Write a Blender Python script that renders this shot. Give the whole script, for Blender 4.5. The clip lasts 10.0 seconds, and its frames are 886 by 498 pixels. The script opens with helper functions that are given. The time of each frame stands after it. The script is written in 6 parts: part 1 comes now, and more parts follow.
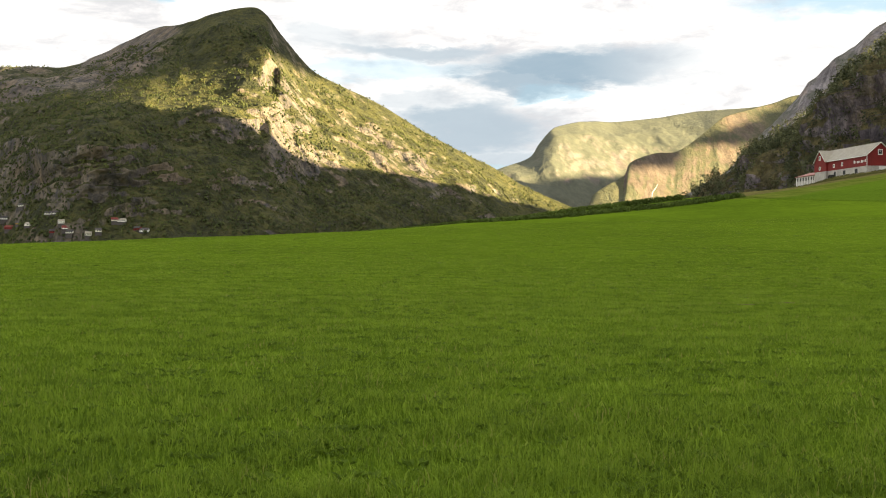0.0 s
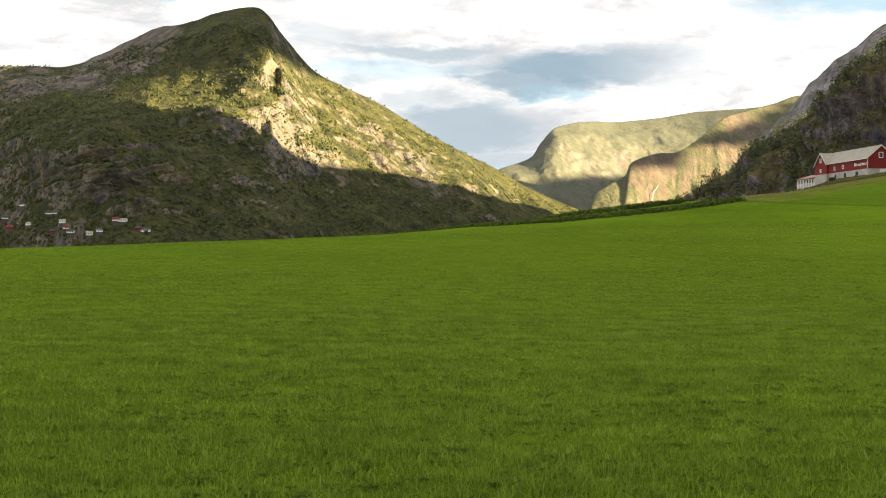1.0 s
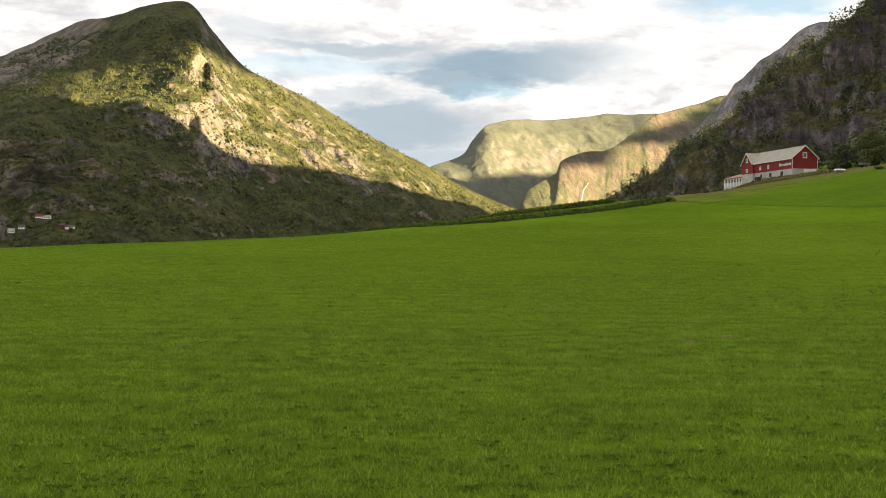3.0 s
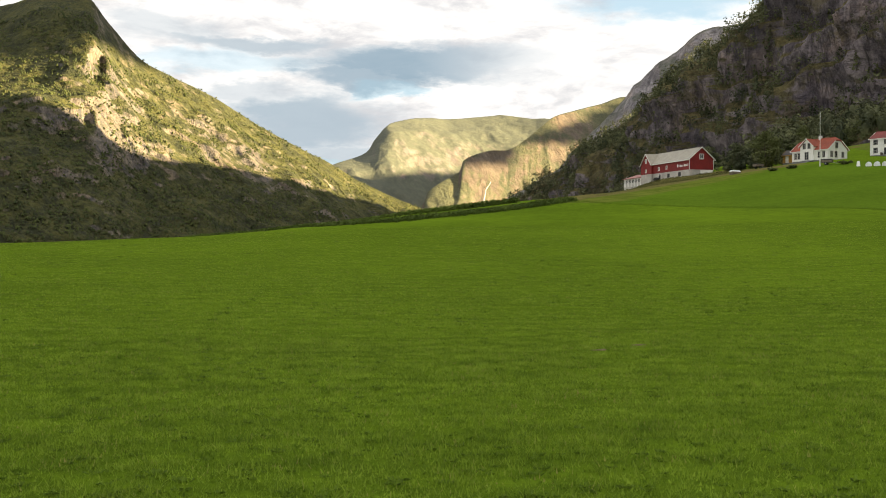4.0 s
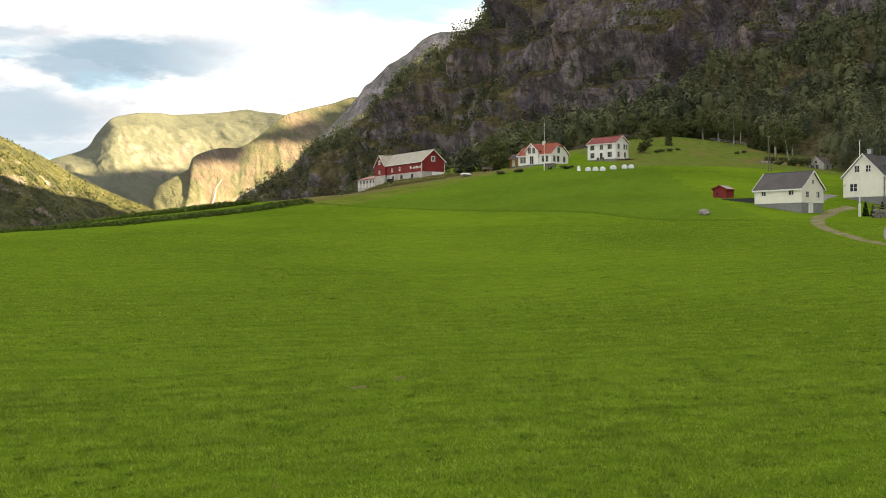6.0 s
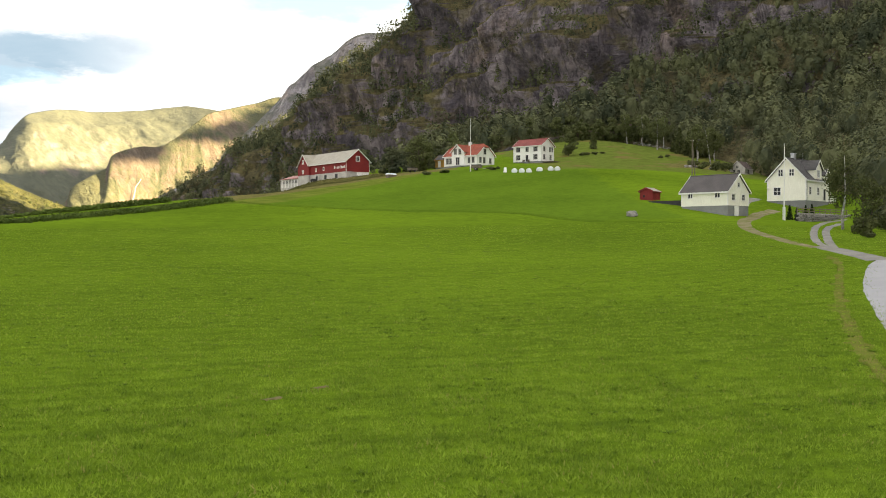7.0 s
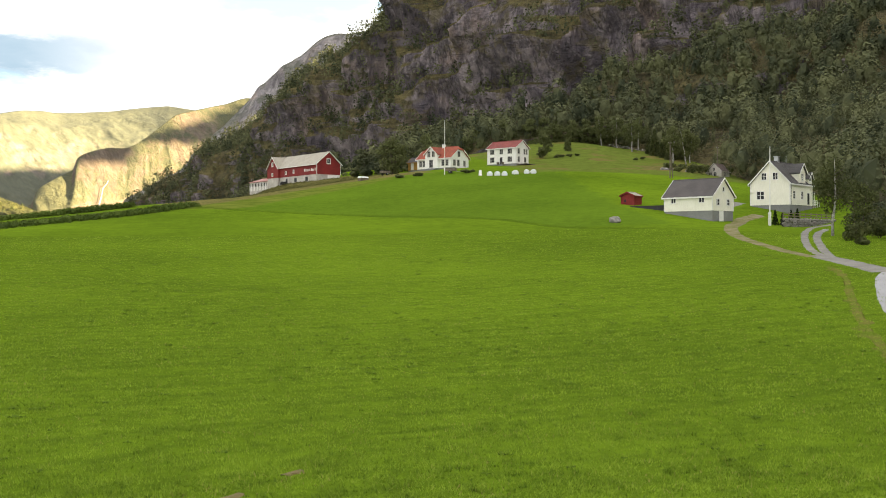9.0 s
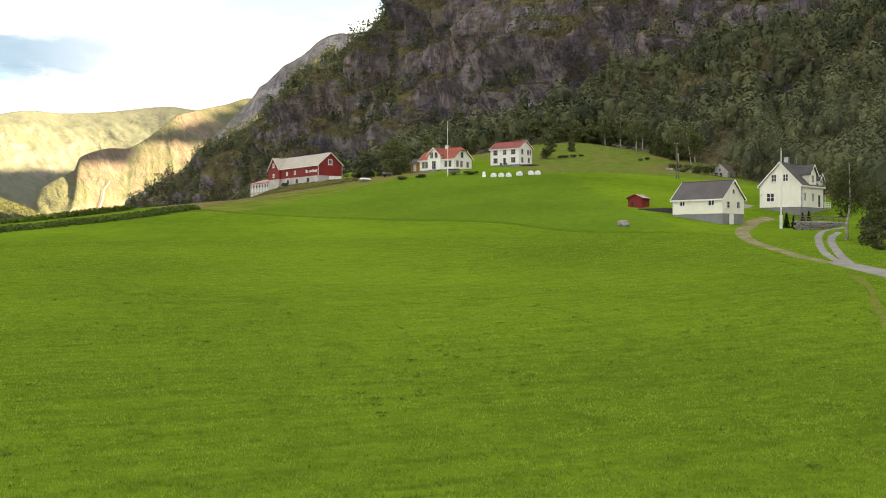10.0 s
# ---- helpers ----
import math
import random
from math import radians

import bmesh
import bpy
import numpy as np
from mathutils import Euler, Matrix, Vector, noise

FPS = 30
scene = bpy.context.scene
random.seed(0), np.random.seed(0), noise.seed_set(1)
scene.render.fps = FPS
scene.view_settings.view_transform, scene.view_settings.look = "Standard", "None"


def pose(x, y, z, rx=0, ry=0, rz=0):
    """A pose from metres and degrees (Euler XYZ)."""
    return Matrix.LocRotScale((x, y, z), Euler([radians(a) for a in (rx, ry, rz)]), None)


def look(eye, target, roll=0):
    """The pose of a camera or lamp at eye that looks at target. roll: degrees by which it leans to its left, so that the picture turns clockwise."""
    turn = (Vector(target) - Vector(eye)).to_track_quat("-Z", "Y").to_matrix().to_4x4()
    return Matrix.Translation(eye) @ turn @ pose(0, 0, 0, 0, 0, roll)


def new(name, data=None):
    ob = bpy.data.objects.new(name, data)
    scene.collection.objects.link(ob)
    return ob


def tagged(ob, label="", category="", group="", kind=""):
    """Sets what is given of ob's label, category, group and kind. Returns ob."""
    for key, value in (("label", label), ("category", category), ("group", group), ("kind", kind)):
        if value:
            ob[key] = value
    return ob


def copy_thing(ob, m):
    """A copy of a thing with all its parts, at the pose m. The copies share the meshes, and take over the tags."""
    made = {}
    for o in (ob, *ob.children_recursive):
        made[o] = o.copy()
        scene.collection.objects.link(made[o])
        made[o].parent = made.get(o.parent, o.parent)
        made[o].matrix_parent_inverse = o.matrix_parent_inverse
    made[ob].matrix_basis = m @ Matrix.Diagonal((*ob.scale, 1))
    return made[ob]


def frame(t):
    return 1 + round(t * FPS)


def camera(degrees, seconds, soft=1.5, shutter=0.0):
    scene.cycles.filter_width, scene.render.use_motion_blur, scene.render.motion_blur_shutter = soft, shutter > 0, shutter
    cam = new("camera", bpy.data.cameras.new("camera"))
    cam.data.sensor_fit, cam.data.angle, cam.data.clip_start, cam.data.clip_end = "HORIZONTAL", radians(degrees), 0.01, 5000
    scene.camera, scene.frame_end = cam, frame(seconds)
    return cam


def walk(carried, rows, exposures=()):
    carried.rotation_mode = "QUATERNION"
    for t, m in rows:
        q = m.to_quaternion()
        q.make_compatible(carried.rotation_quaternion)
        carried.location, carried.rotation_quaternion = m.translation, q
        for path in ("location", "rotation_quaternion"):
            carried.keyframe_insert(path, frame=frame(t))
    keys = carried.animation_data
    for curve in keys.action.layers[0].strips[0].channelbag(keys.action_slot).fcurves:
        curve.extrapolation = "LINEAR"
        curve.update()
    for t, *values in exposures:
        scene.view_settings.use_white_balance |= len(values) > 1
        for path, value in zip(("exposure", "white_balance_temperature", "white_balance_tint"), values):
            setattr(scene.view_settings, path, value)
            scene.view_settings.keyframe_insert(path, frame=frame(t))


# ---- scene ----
import itertools

cam = camera(45.95, 10.0, soft=0.95)
PATH = [
    (0.0, pose(0.00, 0.00, 1.75, 90.00, -0.00, 0.00)),
    (0.5, pose(-0.10, -0.36, 2.13, 90.01, -0.05, 0.24)),
    (1.0, pose(-0.15, -0.60, 2.46, 89.99, -0.09, 0.04)),
    (1.5, pose(-0.20, -0.61, 2.66, 89.92, -0.08, -0.11)),
    (2.0, pose(-0.23, -0.38, 2.80, 89.86, -0.07, -0.72)),
    (2.5, pose(-0.25, 0.06, 2.95, 89.83, -0.06, -2.21)),
    (2.7, pose(-0.23, 0.39, 3.00, 89.83, -0.05, -2.71)),
    (3.8, pose(-0.10, 2.25, 3.29, 89.77, -0.07, -7.75)),
    (4.0, pose(-0.08, 2.58, 3.34, 89.74, -0.09, -8.99)),
    (4.5, pose(-0.05, 3.44, 3.47, 89.74, -0.06, -12.58)),
    (5.0, pose(0.02, 4.30, 3.64, 89.73, 0.07, -16.27)),
    (5.5, pose(0.11, 5.16, 3.90, 89.70, 0.12, -19.75)),
    (6.0, pose(0.22, 6.14, 4.20, 89.65, 0.22, -23.57)),
    (6.2, pose(0.42, 6.76, 4.26, 89.65, 0.24, -24.92)),
    (7.3, pose(2.11, 10.84, 3.80, 89.83, -0.27, -27.92)),
    (7.5, pose(2.36, 11.51, 3.87, 89.86, -0.20, -27.81)),
    (8.0, pose(2.86, 12.98, 4.17, 89.88, -0.13, -27.68)),
    (8.5, pose(3.38, 14.36, 4.50, 89.87, -0.07, -28.71)),
    (9.0, pose(3.96, 15.86, 4.85, 89.85, -0.01, -29.35)),
    (9.5, pose(4.63, 17.45, 5.19, 89.85, 0.06, -29.34)),
    (10.0, pose(5.39, 19.11, 5.54, 89.83, 0.08, -29.25)),
]
walk(cam, PATH, exposures=[(0.0, 2.69, 6700, 10), (2.5, 2.57, 6700, 10), (4.5, 2.58, 6700, 10), (5.0, 2.66, 6700, 10), (5.5, 2.69, 6700, 10), (6.0, 2.86, 6700, 10), (7.4, 3.10, 6700, 10), (10.0, 3.18, 6700, 10)])

# ---- world, sun ----
SUN_AZ, SUN_EL = 98.0, 12.0          # clockwise from +y, above the horizon
world = bpy.data.worlds.new("sky")
scene.world = world
world.use_nodes = True


class Nodes:
    """Short hand for a node tree."""

    def __init__(self, tree):
        self.tree = tree
        tree.nodes.clear()

    def add(self, kind, **sets):
        n = self.tree.nodes.new(kind)
        for k, v in sets.items():
            if k in n.bl_rna.properties:
                setattr(n, k, v)
            else:
                self.put(v, n.inputs[k])
        return n

    def put(self, v, socket):
        if isinstance(v, bpy.types.NodeSocket):
            self.tree.links.new(v, socket)
        else:
            socket.default_value = v

    def math(self, op, a, b=0.0, c=0.0, clamp=False):
        n = self.tree.nodes.new("ShaderNodeMath")
        n.operation, n.use_clamp = op, clamp
        for v, s in zip((a, b, c), n.inputs):
            self.put(v, s)
        return n.outputs[0]

    def mix(self, f, a, b):
        n = self.tree.nodes.new("ShaderNodeMix")
        n.data_type = "RGBA"
        self.put(f, n.inputs[0])
        for v, s in ((a, n.inputs[6]), (b, n.inputs[7])):
            self.put(v if isinstance(v, bpy.types.NodeSocket) else (*v[:3], 1.0), s)
        return n.outputs[2]

    def noise(self, vec, scale, detail=4.0, rough=0.55, dist=0.0):
        n = self.tree.nodes.new("ShaderNodeTexNoise")
        n.inputs["Scale"].default_value = scale
        n.inputs["Detail"].default_value = detail
        n.inputs["Roughness"].default_value = rough
        n.inputs["Distortion"].default_value = dist
        if vec is not None:
            self.put(vec, n.inputs["Vector"])
        return n.outputs[0]

    def step(self, x, lo, hi):
        n = self.tree.nodes.new("ShaderNodeMapRange")
        n.interpolation_type = "SMOOTHSTEP"
        for v, i in ((x, 0), (lo, 1), (hi, 2)):
            self.put(v, n.inputs[i])
        return n.outputs[0]

    def scaled(self, vec, sx, sy, sz, ox=0.0, oy=0.0, oz=0.0):
        n = self.tree.nodes.new("ShaderNodeMapping")
        n.inputs["Scale"].default_value = (sx, sy, sz)
        n.inputs["Location"].default_value = (ox, oy, oz)
        self.put(vec, n.inputs["Vector"])
        return n.outputs[0]


def sky_nodes():
    N = Nodes(world.node_tree)
    sky = N.add("ShaderNodeTexSky", sky_type="NISHITA", sun_disc=False, sun_elevation=radians(SUN_EL),
                sun_rotation=radians(SUN_AZ), air_density=1.0, dust_density=0.6, ozone_density=1.2)
    co = N.add("ShaderNodeTexCoord").outputs["Generated"]
    sep = N.add("ShaderNodeSeparateXYZ", Vector=co)
    x, y, z = sep.outputs
    az = N.math("ARCTAN2", x, y)                          # bearing, clockwise
    pos = N.add("ShaderNodeCombineXYZ", X=N.math("MULTIPLY", az, 3.0), Y=N.math("MULTIPLY", z, 9.0), Z=0.0).outputs[0]
    big = N.noise(N.scaled(pos, 1, 1, 1, 1.3, 2.2, 0.4), 0.9, 6.0, 0.55, 0.3)
    wx = N.noise(N.scaled(pos, 1, 1, 1, 7.0, 3.0, 1.0), 3.2, 6.0, 0.62)
    wz = N.noise(N.scaled(pos, 1, 1, 1, 2.0, 9.0, 5.0), 3.2, 6.0, 0.62)
    fine = N.noise(N.scaled(pos, 1, 1, 1, 4.0, 1.0, 3.0), 4.2, 8.0, 0.62, 0.3)
    aw = N.math("ADD", az, N.math("MULTIPLY", N.math("SUBTRACT", wx, 0.5), 0.16))
    zw = N.math("ADD", z, N.math("MULTIPLY", N.math("SUBTRACT", wz, 0.5), 0.050))

    def puff(a0, z0, ra, rz, weight):
        """A cloud or a gap at a bearing and height, with a torn outline."""
        u = N.math("DIVIDE", N.math("SUBTRACT", aw, a0), ra)
        v = N.math("DIVIDE", N.math("SUBTRACT", zw, z0), rz)
        r = N.math("ADD", N.math("MULTIPLY", u, u), N.math("MULTIPLY", v, v))
        r = N.math("ADD", r, N.math("MULTIPLY", N.math("SUBTRACT", fine, 0.5), 1.8))
        return N.math("MULTIPLY", N.math("SUBTRACT", 1.0, N.step(r, 0.15, 1.35)), weight)
    grey = 0.0
    for p in ((0.150, 0.172, 0.155, 0.021, 1.0), (0.085, 0.155, 0.075, 0.015, 0.95), (-0.02, 0.186, 0.10, 0.010, 0.75), (0.03, 0.116, 0.10, 0.030, 0.85),
              (-0.03, 0.140, 0.06, 0.010, 0.5), (0.245, 0.163, 0.06, 0.013, 0.6), (-0.11, 0.196, 0.06, 0.016, 0.45), (0.05, 0.085, 0.06, 0.012, 0.7)):
        grey = N.math("MAXIMUM", grey, puff(*p))
    grey = N.math("MULTIPLY", grey, N.math("SUBTRACT", 1.0, N.math("MULTIPLY", N.step(az, 0.12, 0.28), 0.70)))
    gap = 0.0
    for p in ((0.372, 0.232, 0.125, 0.027, 0.75), (-0.045, 0.166, 0.085, 0.014, 0.5), (-0.27, 0.242, 0.07, 0.014, 0.8), (0.11, 0.146, 0.05, 0.008, 0.8), (0.07, 0.078, 0.04, 0.006, 0.8),
              (0.55, 0.30, 0.16, 0.05, 0.9)):
        gap = N.math("MAXIMUM", gap, puff(*p))
    shade = N.math("MULTIPLY", N.step(fine, 0.40, 0.72), N.math("SUBTRACT", 1.0, N.step(az, 0.30, 0.46)))
    cloud = N.mix(shade, (5.4, 5.3, 5.2), (3.2, 3.25, 3.4))
    cloud = N.mix(grey, cloud, N.mix(fine, (1.25, 1.85, 2.35), (2.2, 2.65, 3.05)))
    gap = N.math("MAXIMUM", gap, N.math("MULTIPLY", N.step(big, 0.56, 0.66), N.step(z, 0.25, 0.32)))
    gap = N.math("MULTIPLY", gap, N.math("SUBTRACT", 1.0, N.math("MULTIPLY", grey, 0.7)))
    blue = N.mix(0.6, sky.outputs[0], (1.7, 3.2, 4.2))
    col = N.mix(gap, cloud, blue)
    # below the horizon: plain dull ground light
    col = N.mix(N.step(z, -0.06, -0.01), (0.5, 0.56, 0.35), col)
    bg = N.add("ShaderNodeBackground", Color=col, Strength=0.038)
    out = N.add("ShaderNodeOutputWorld")
    N.put(bg.outputs[0], out.inputs[0])


sky_nodes()
sun = new("sun", bpy.data.lights.new("sun", "SUN"))
sun.data.energy, sun.data.angle, sun.data.color = 5.0, radians(0.53), (1.0, 0.785, 0.43)
_a, _e = radians(SUN_AZ), radians(SUN_EL)
sun.matrix_world = look((math.sin(_a) * math.cos(_e) * 50, math.cos(_a) * math.cos(_e) * 50, math.sin(_e) * 50), (0, 0, 0))

# ---- materials ----
def surface(name, build, rough=0.8, metal=0.0, spec=0.35):
    m = bpy.data.materials.new(name)
    m.use_nodes = True
    N = Nodes(m.node_tree)
    p = N.add("ShaderNodeBsdfPrincipled")
    p.inputs["Roughness"].default_value = rough
    p.inputs["Metallic"].default_value = metal
    p.inputs["Specular IOR Level"].default_value = spec
    out = N.add("ShaderNodeOutputMaterial")
    N.put(p.outputs[0], out.inputs[0])
    co = N.add("ShaderNodeTexCoord").outputs["Object"]
    col, height, depth = build(N, co)
    N.put(col if isinstance(col, bpy.types.NodeSocket) else (*col, 1.0), p.inputs["Base Color"])
    if height is not None:
        b = N.add("ShaderNodeBump", Height=height, Strength=1.0, Distance=depth)
        N.put(b.outputs[0], p.inputs["Normal"])
    return m


def plain(name, c, c2=None, big=0.6, fine=14.0, depth=0.01, rough=0.75, metal=0.0, spec=0.35, vary=0.0):
    """Paint, stone or metal with stains at one scale and grain at another."""
    c2 = c2 or tuple(v * 0.72 for v in c)

    def build(N, co):
        a = N.noise(co, big, 5, 0.6)
        g = N.noise(co, fine, 4, 0.6)
        f = N.step(N.math("ADD", N.math("MULTIPLY", a, 0.65), N.math("MULTIPLY", g, 0.35)), 0.36, 0.66)
        col = N.mix(f, c2, c)
        if vary:
            o = N.add("ShaderNodeObjectInfo").outputs["Random"]
            col = N.mix(N.math("MULTIPLY", o, vary), col, tuple(v * 0.6 for v in c))
        return col, g, depth
    return surface(name, build, rough, metal, spec)


def boards(name, c, c2, pitch=0.15, upright=True, depth=0.012, rough=0.7):
    """Painted weatherboards: regular shadow gaps, weathered patches."""
    def build(N, co):
        sep = N.add("ShaderNodeSeparateXYZ", Vector=co)
        along = N.math("ADD", sep.outputs[0], sep.outputs[1]) if upright else sep.outputs[2]
        saw = N.math("FRACT", N.math("DIVIDE", along, pitch))
        gap = N.step(saw, 0.0, 0.12)
        a = N.noise(co, 0.5, 5, 0.6)
        b = N.noise(N.scaled(co, 3, 3, 0.6), 2.0, 4, 0.6)
        col = N.mix(N.step(N.math("ADD", N.math("MULTIPLY", a, 0.5), N.math("MULTIPLY", b, 0.5)), 0.35, 0.65), c2, c)
        col = N.mix(N.math("MULTIPLY", N.math("SUBTRACT", 1.0, gap), 0.35), col, tuple(v * 0.4 for v in c))
        return col, gap, depth
    return surface(name, build, rough)


def roofing(name, c, c2, pitch=0.34, depth=0.03, rough=0.7):
    """Rows of tiles or slates, told by their lower edges."""
    def build(N, co):
        sep = N.add("ShaderNodeSeparateXYZ", Vector=co)
        row = N.math("FRACT", N.math("DIVIDE", sep.outputs[2], pitch * 0.62))
        colm = N.math("FRACT", N.math("DIVIDE", sep.outputs[0], pitch))
        wave = N.math("SINE", N.math("MULTIPLY", colm, 6.283))
        a = N.noise(co, 0.45, 6, 0.65)
        g = N.noise(co, 5.0, 4, 0.6)
        f = N.step(N.math("ADD", N.math("MULTIPLY", a, 0.6), N.math("MULTIPLY", g, 0.4)), 0.36, 0.64)
        col = N.mix(f, c2, c)
        col = N.mix(N.math("MULTIPLY", N.math("SUBTRACT", 1.0, N.step(row, 0.0, 0.2)), 0.4), col, tuple(v * 0.4 for v in c))
        return col, N.math("ADD", row, N.math("MULTIPLY", wave, 0.3)), depth
    return surface(name, build, rough)


def swath(N, co):
    """Faint lines that the machines left between their passes over the field, 1 on a line."""
    sep = N.add("ShaderNodeSeparateXYZ", Vector=co)
    bend = N.math("MULTIPLY", N.math("SUBTRACT", N.noise(co, 0.035, 3, 0.5), 0.5), 5.0)
    wob = N.math("MULTIPLY", N.math("SUBTRACT", N.noise(co, 0.6, 3, 0.6), 0.5), 0.9)
    v = N.math("ADD", N.math("ADD", sep.outputs[1], N.math("MULTIPLY", sep.outputs[0], 0.06)), N.math("ADD", bend, wob))
    gap = N.math("ABSOLUTE", N.math("SUBTRACT", N.math("FRACT", N.math("DIVIDE", v, 2.9)), 0.5))
    line = N.math("SUBTRACT", 1.0, N.step(gap, 0.03, 0.16))
    return N.math("MULTIPLY", line, N.step(N.noise(N.scaled(co, 0.10, 0.5, 1.0, 3.0), 1.0, 4, 0.6), 0.40, 0.62))


def foliage(name, c, c2, rough=0.65, thin=0.35, sward=False, crown=0.0):
    def build(N, co):
        rnd = N.add("ShaderNodeNewGeometry").outputs["Random Per Island"]
        a = N.noise(co, 0.05, 4, 0.6)
        f = N.math("ADD", N.math("MULTIPLY", rnd, 0.6), N.math("MULTIPLY", N.step(a, 0.35, 0.65), 0.4))
        if crown:                       # one tree differs from the next
            g = N.noise(co, crown, 2, 0.5)
            f = N.math("ADD", N.math("MULTIPLY", rnd, 0.18), N.math("ADD", N.math("MULTIPLY", N.step(a, 0.35, 0.65), 0.25), N.math("MULTIPLY", N.step(g, 0.36, 0.64), 0.57)))
        if sward:                       # drill rows and tufts
            row = N.step(N.noise(N.scaled(co, 0.40, 0.85, 1.0), 1.0, 5, 0.65), 0.34, 0.64)
            tuft = N.step(N.noise(co, 1.6, 5, 0.65), 0.34, 0.60)
            spot = N.step(N.noise(co, 2.2, 3, 0.5), 0.625, 0.70)
            ln = N.tree.nodes.new("ShaderNodeVectorMath")
            ln.operation = "LENGTH"
            N.put(co, ln.inputs[0])
            own = N.math("SUBTRACT", 0.66, N.math("MULTIPLY", N.step(ln.outputs["Value"], 9.0, 30.0), 0.34))
            rest = N.math("MULTIPLY", N.math("SUBTRACT", 1.0, own), 0.5)
            f = N.math("ADD", N.math("MULTIPLY", rnd, own), N.math("MULTIPLY", N.math("ADD", row, tuft), rest))
            f = N.math("MULTIPLY", f, N.math("SUBTRACT", 1.0, N.math("MULTIPLY", spot, 0.75)))
            f = N.math("MULTIPLY", f, N.math("SUBTRACT", 1.0, N.math("MULTIPLY", swath(N, co), 0.28)))
            dry = N.math("MULTIPLY", N.step(rnd, 0.93, 0.95), N.step(N.noise(co, 0.5, 3, 0.6), 0.42, 0.62))
            return N.mix(N.math("MULTIPLY", dry, 0.75), N.mix(f, c2, c), (0.36, 0.30, 0.11)), None, 0
        return N.mix(f, c2, c), None, 0
    m = surface(name, build, rough, spec=0.02)
    # thin leaves let light through
    N = m.node_tree
    p = next(n for n in N.nodes if n.type == "BSDF_PRINCIPLED")
    out = next(n for n in N.nodes if n.type == "OUTPUT_MATERIAL")
    tr, mx = N.nodes.new("ShaderNodeBsdfTranslucent"), N.nodes.new("ShaderNodeMixShader")
    N.links.new(p.inputs["Base Color"].links[0].from_socket, tr.inputs[0])
    mx.inputs[0].default_value = thin
    N.links.new(p.outputs[0], mx.inputs[1])
    N.links.new(tr.outputs[0], mx.inputs[2])
    N.links.new(mx.outputs[0], out.inputs[0])
    return m


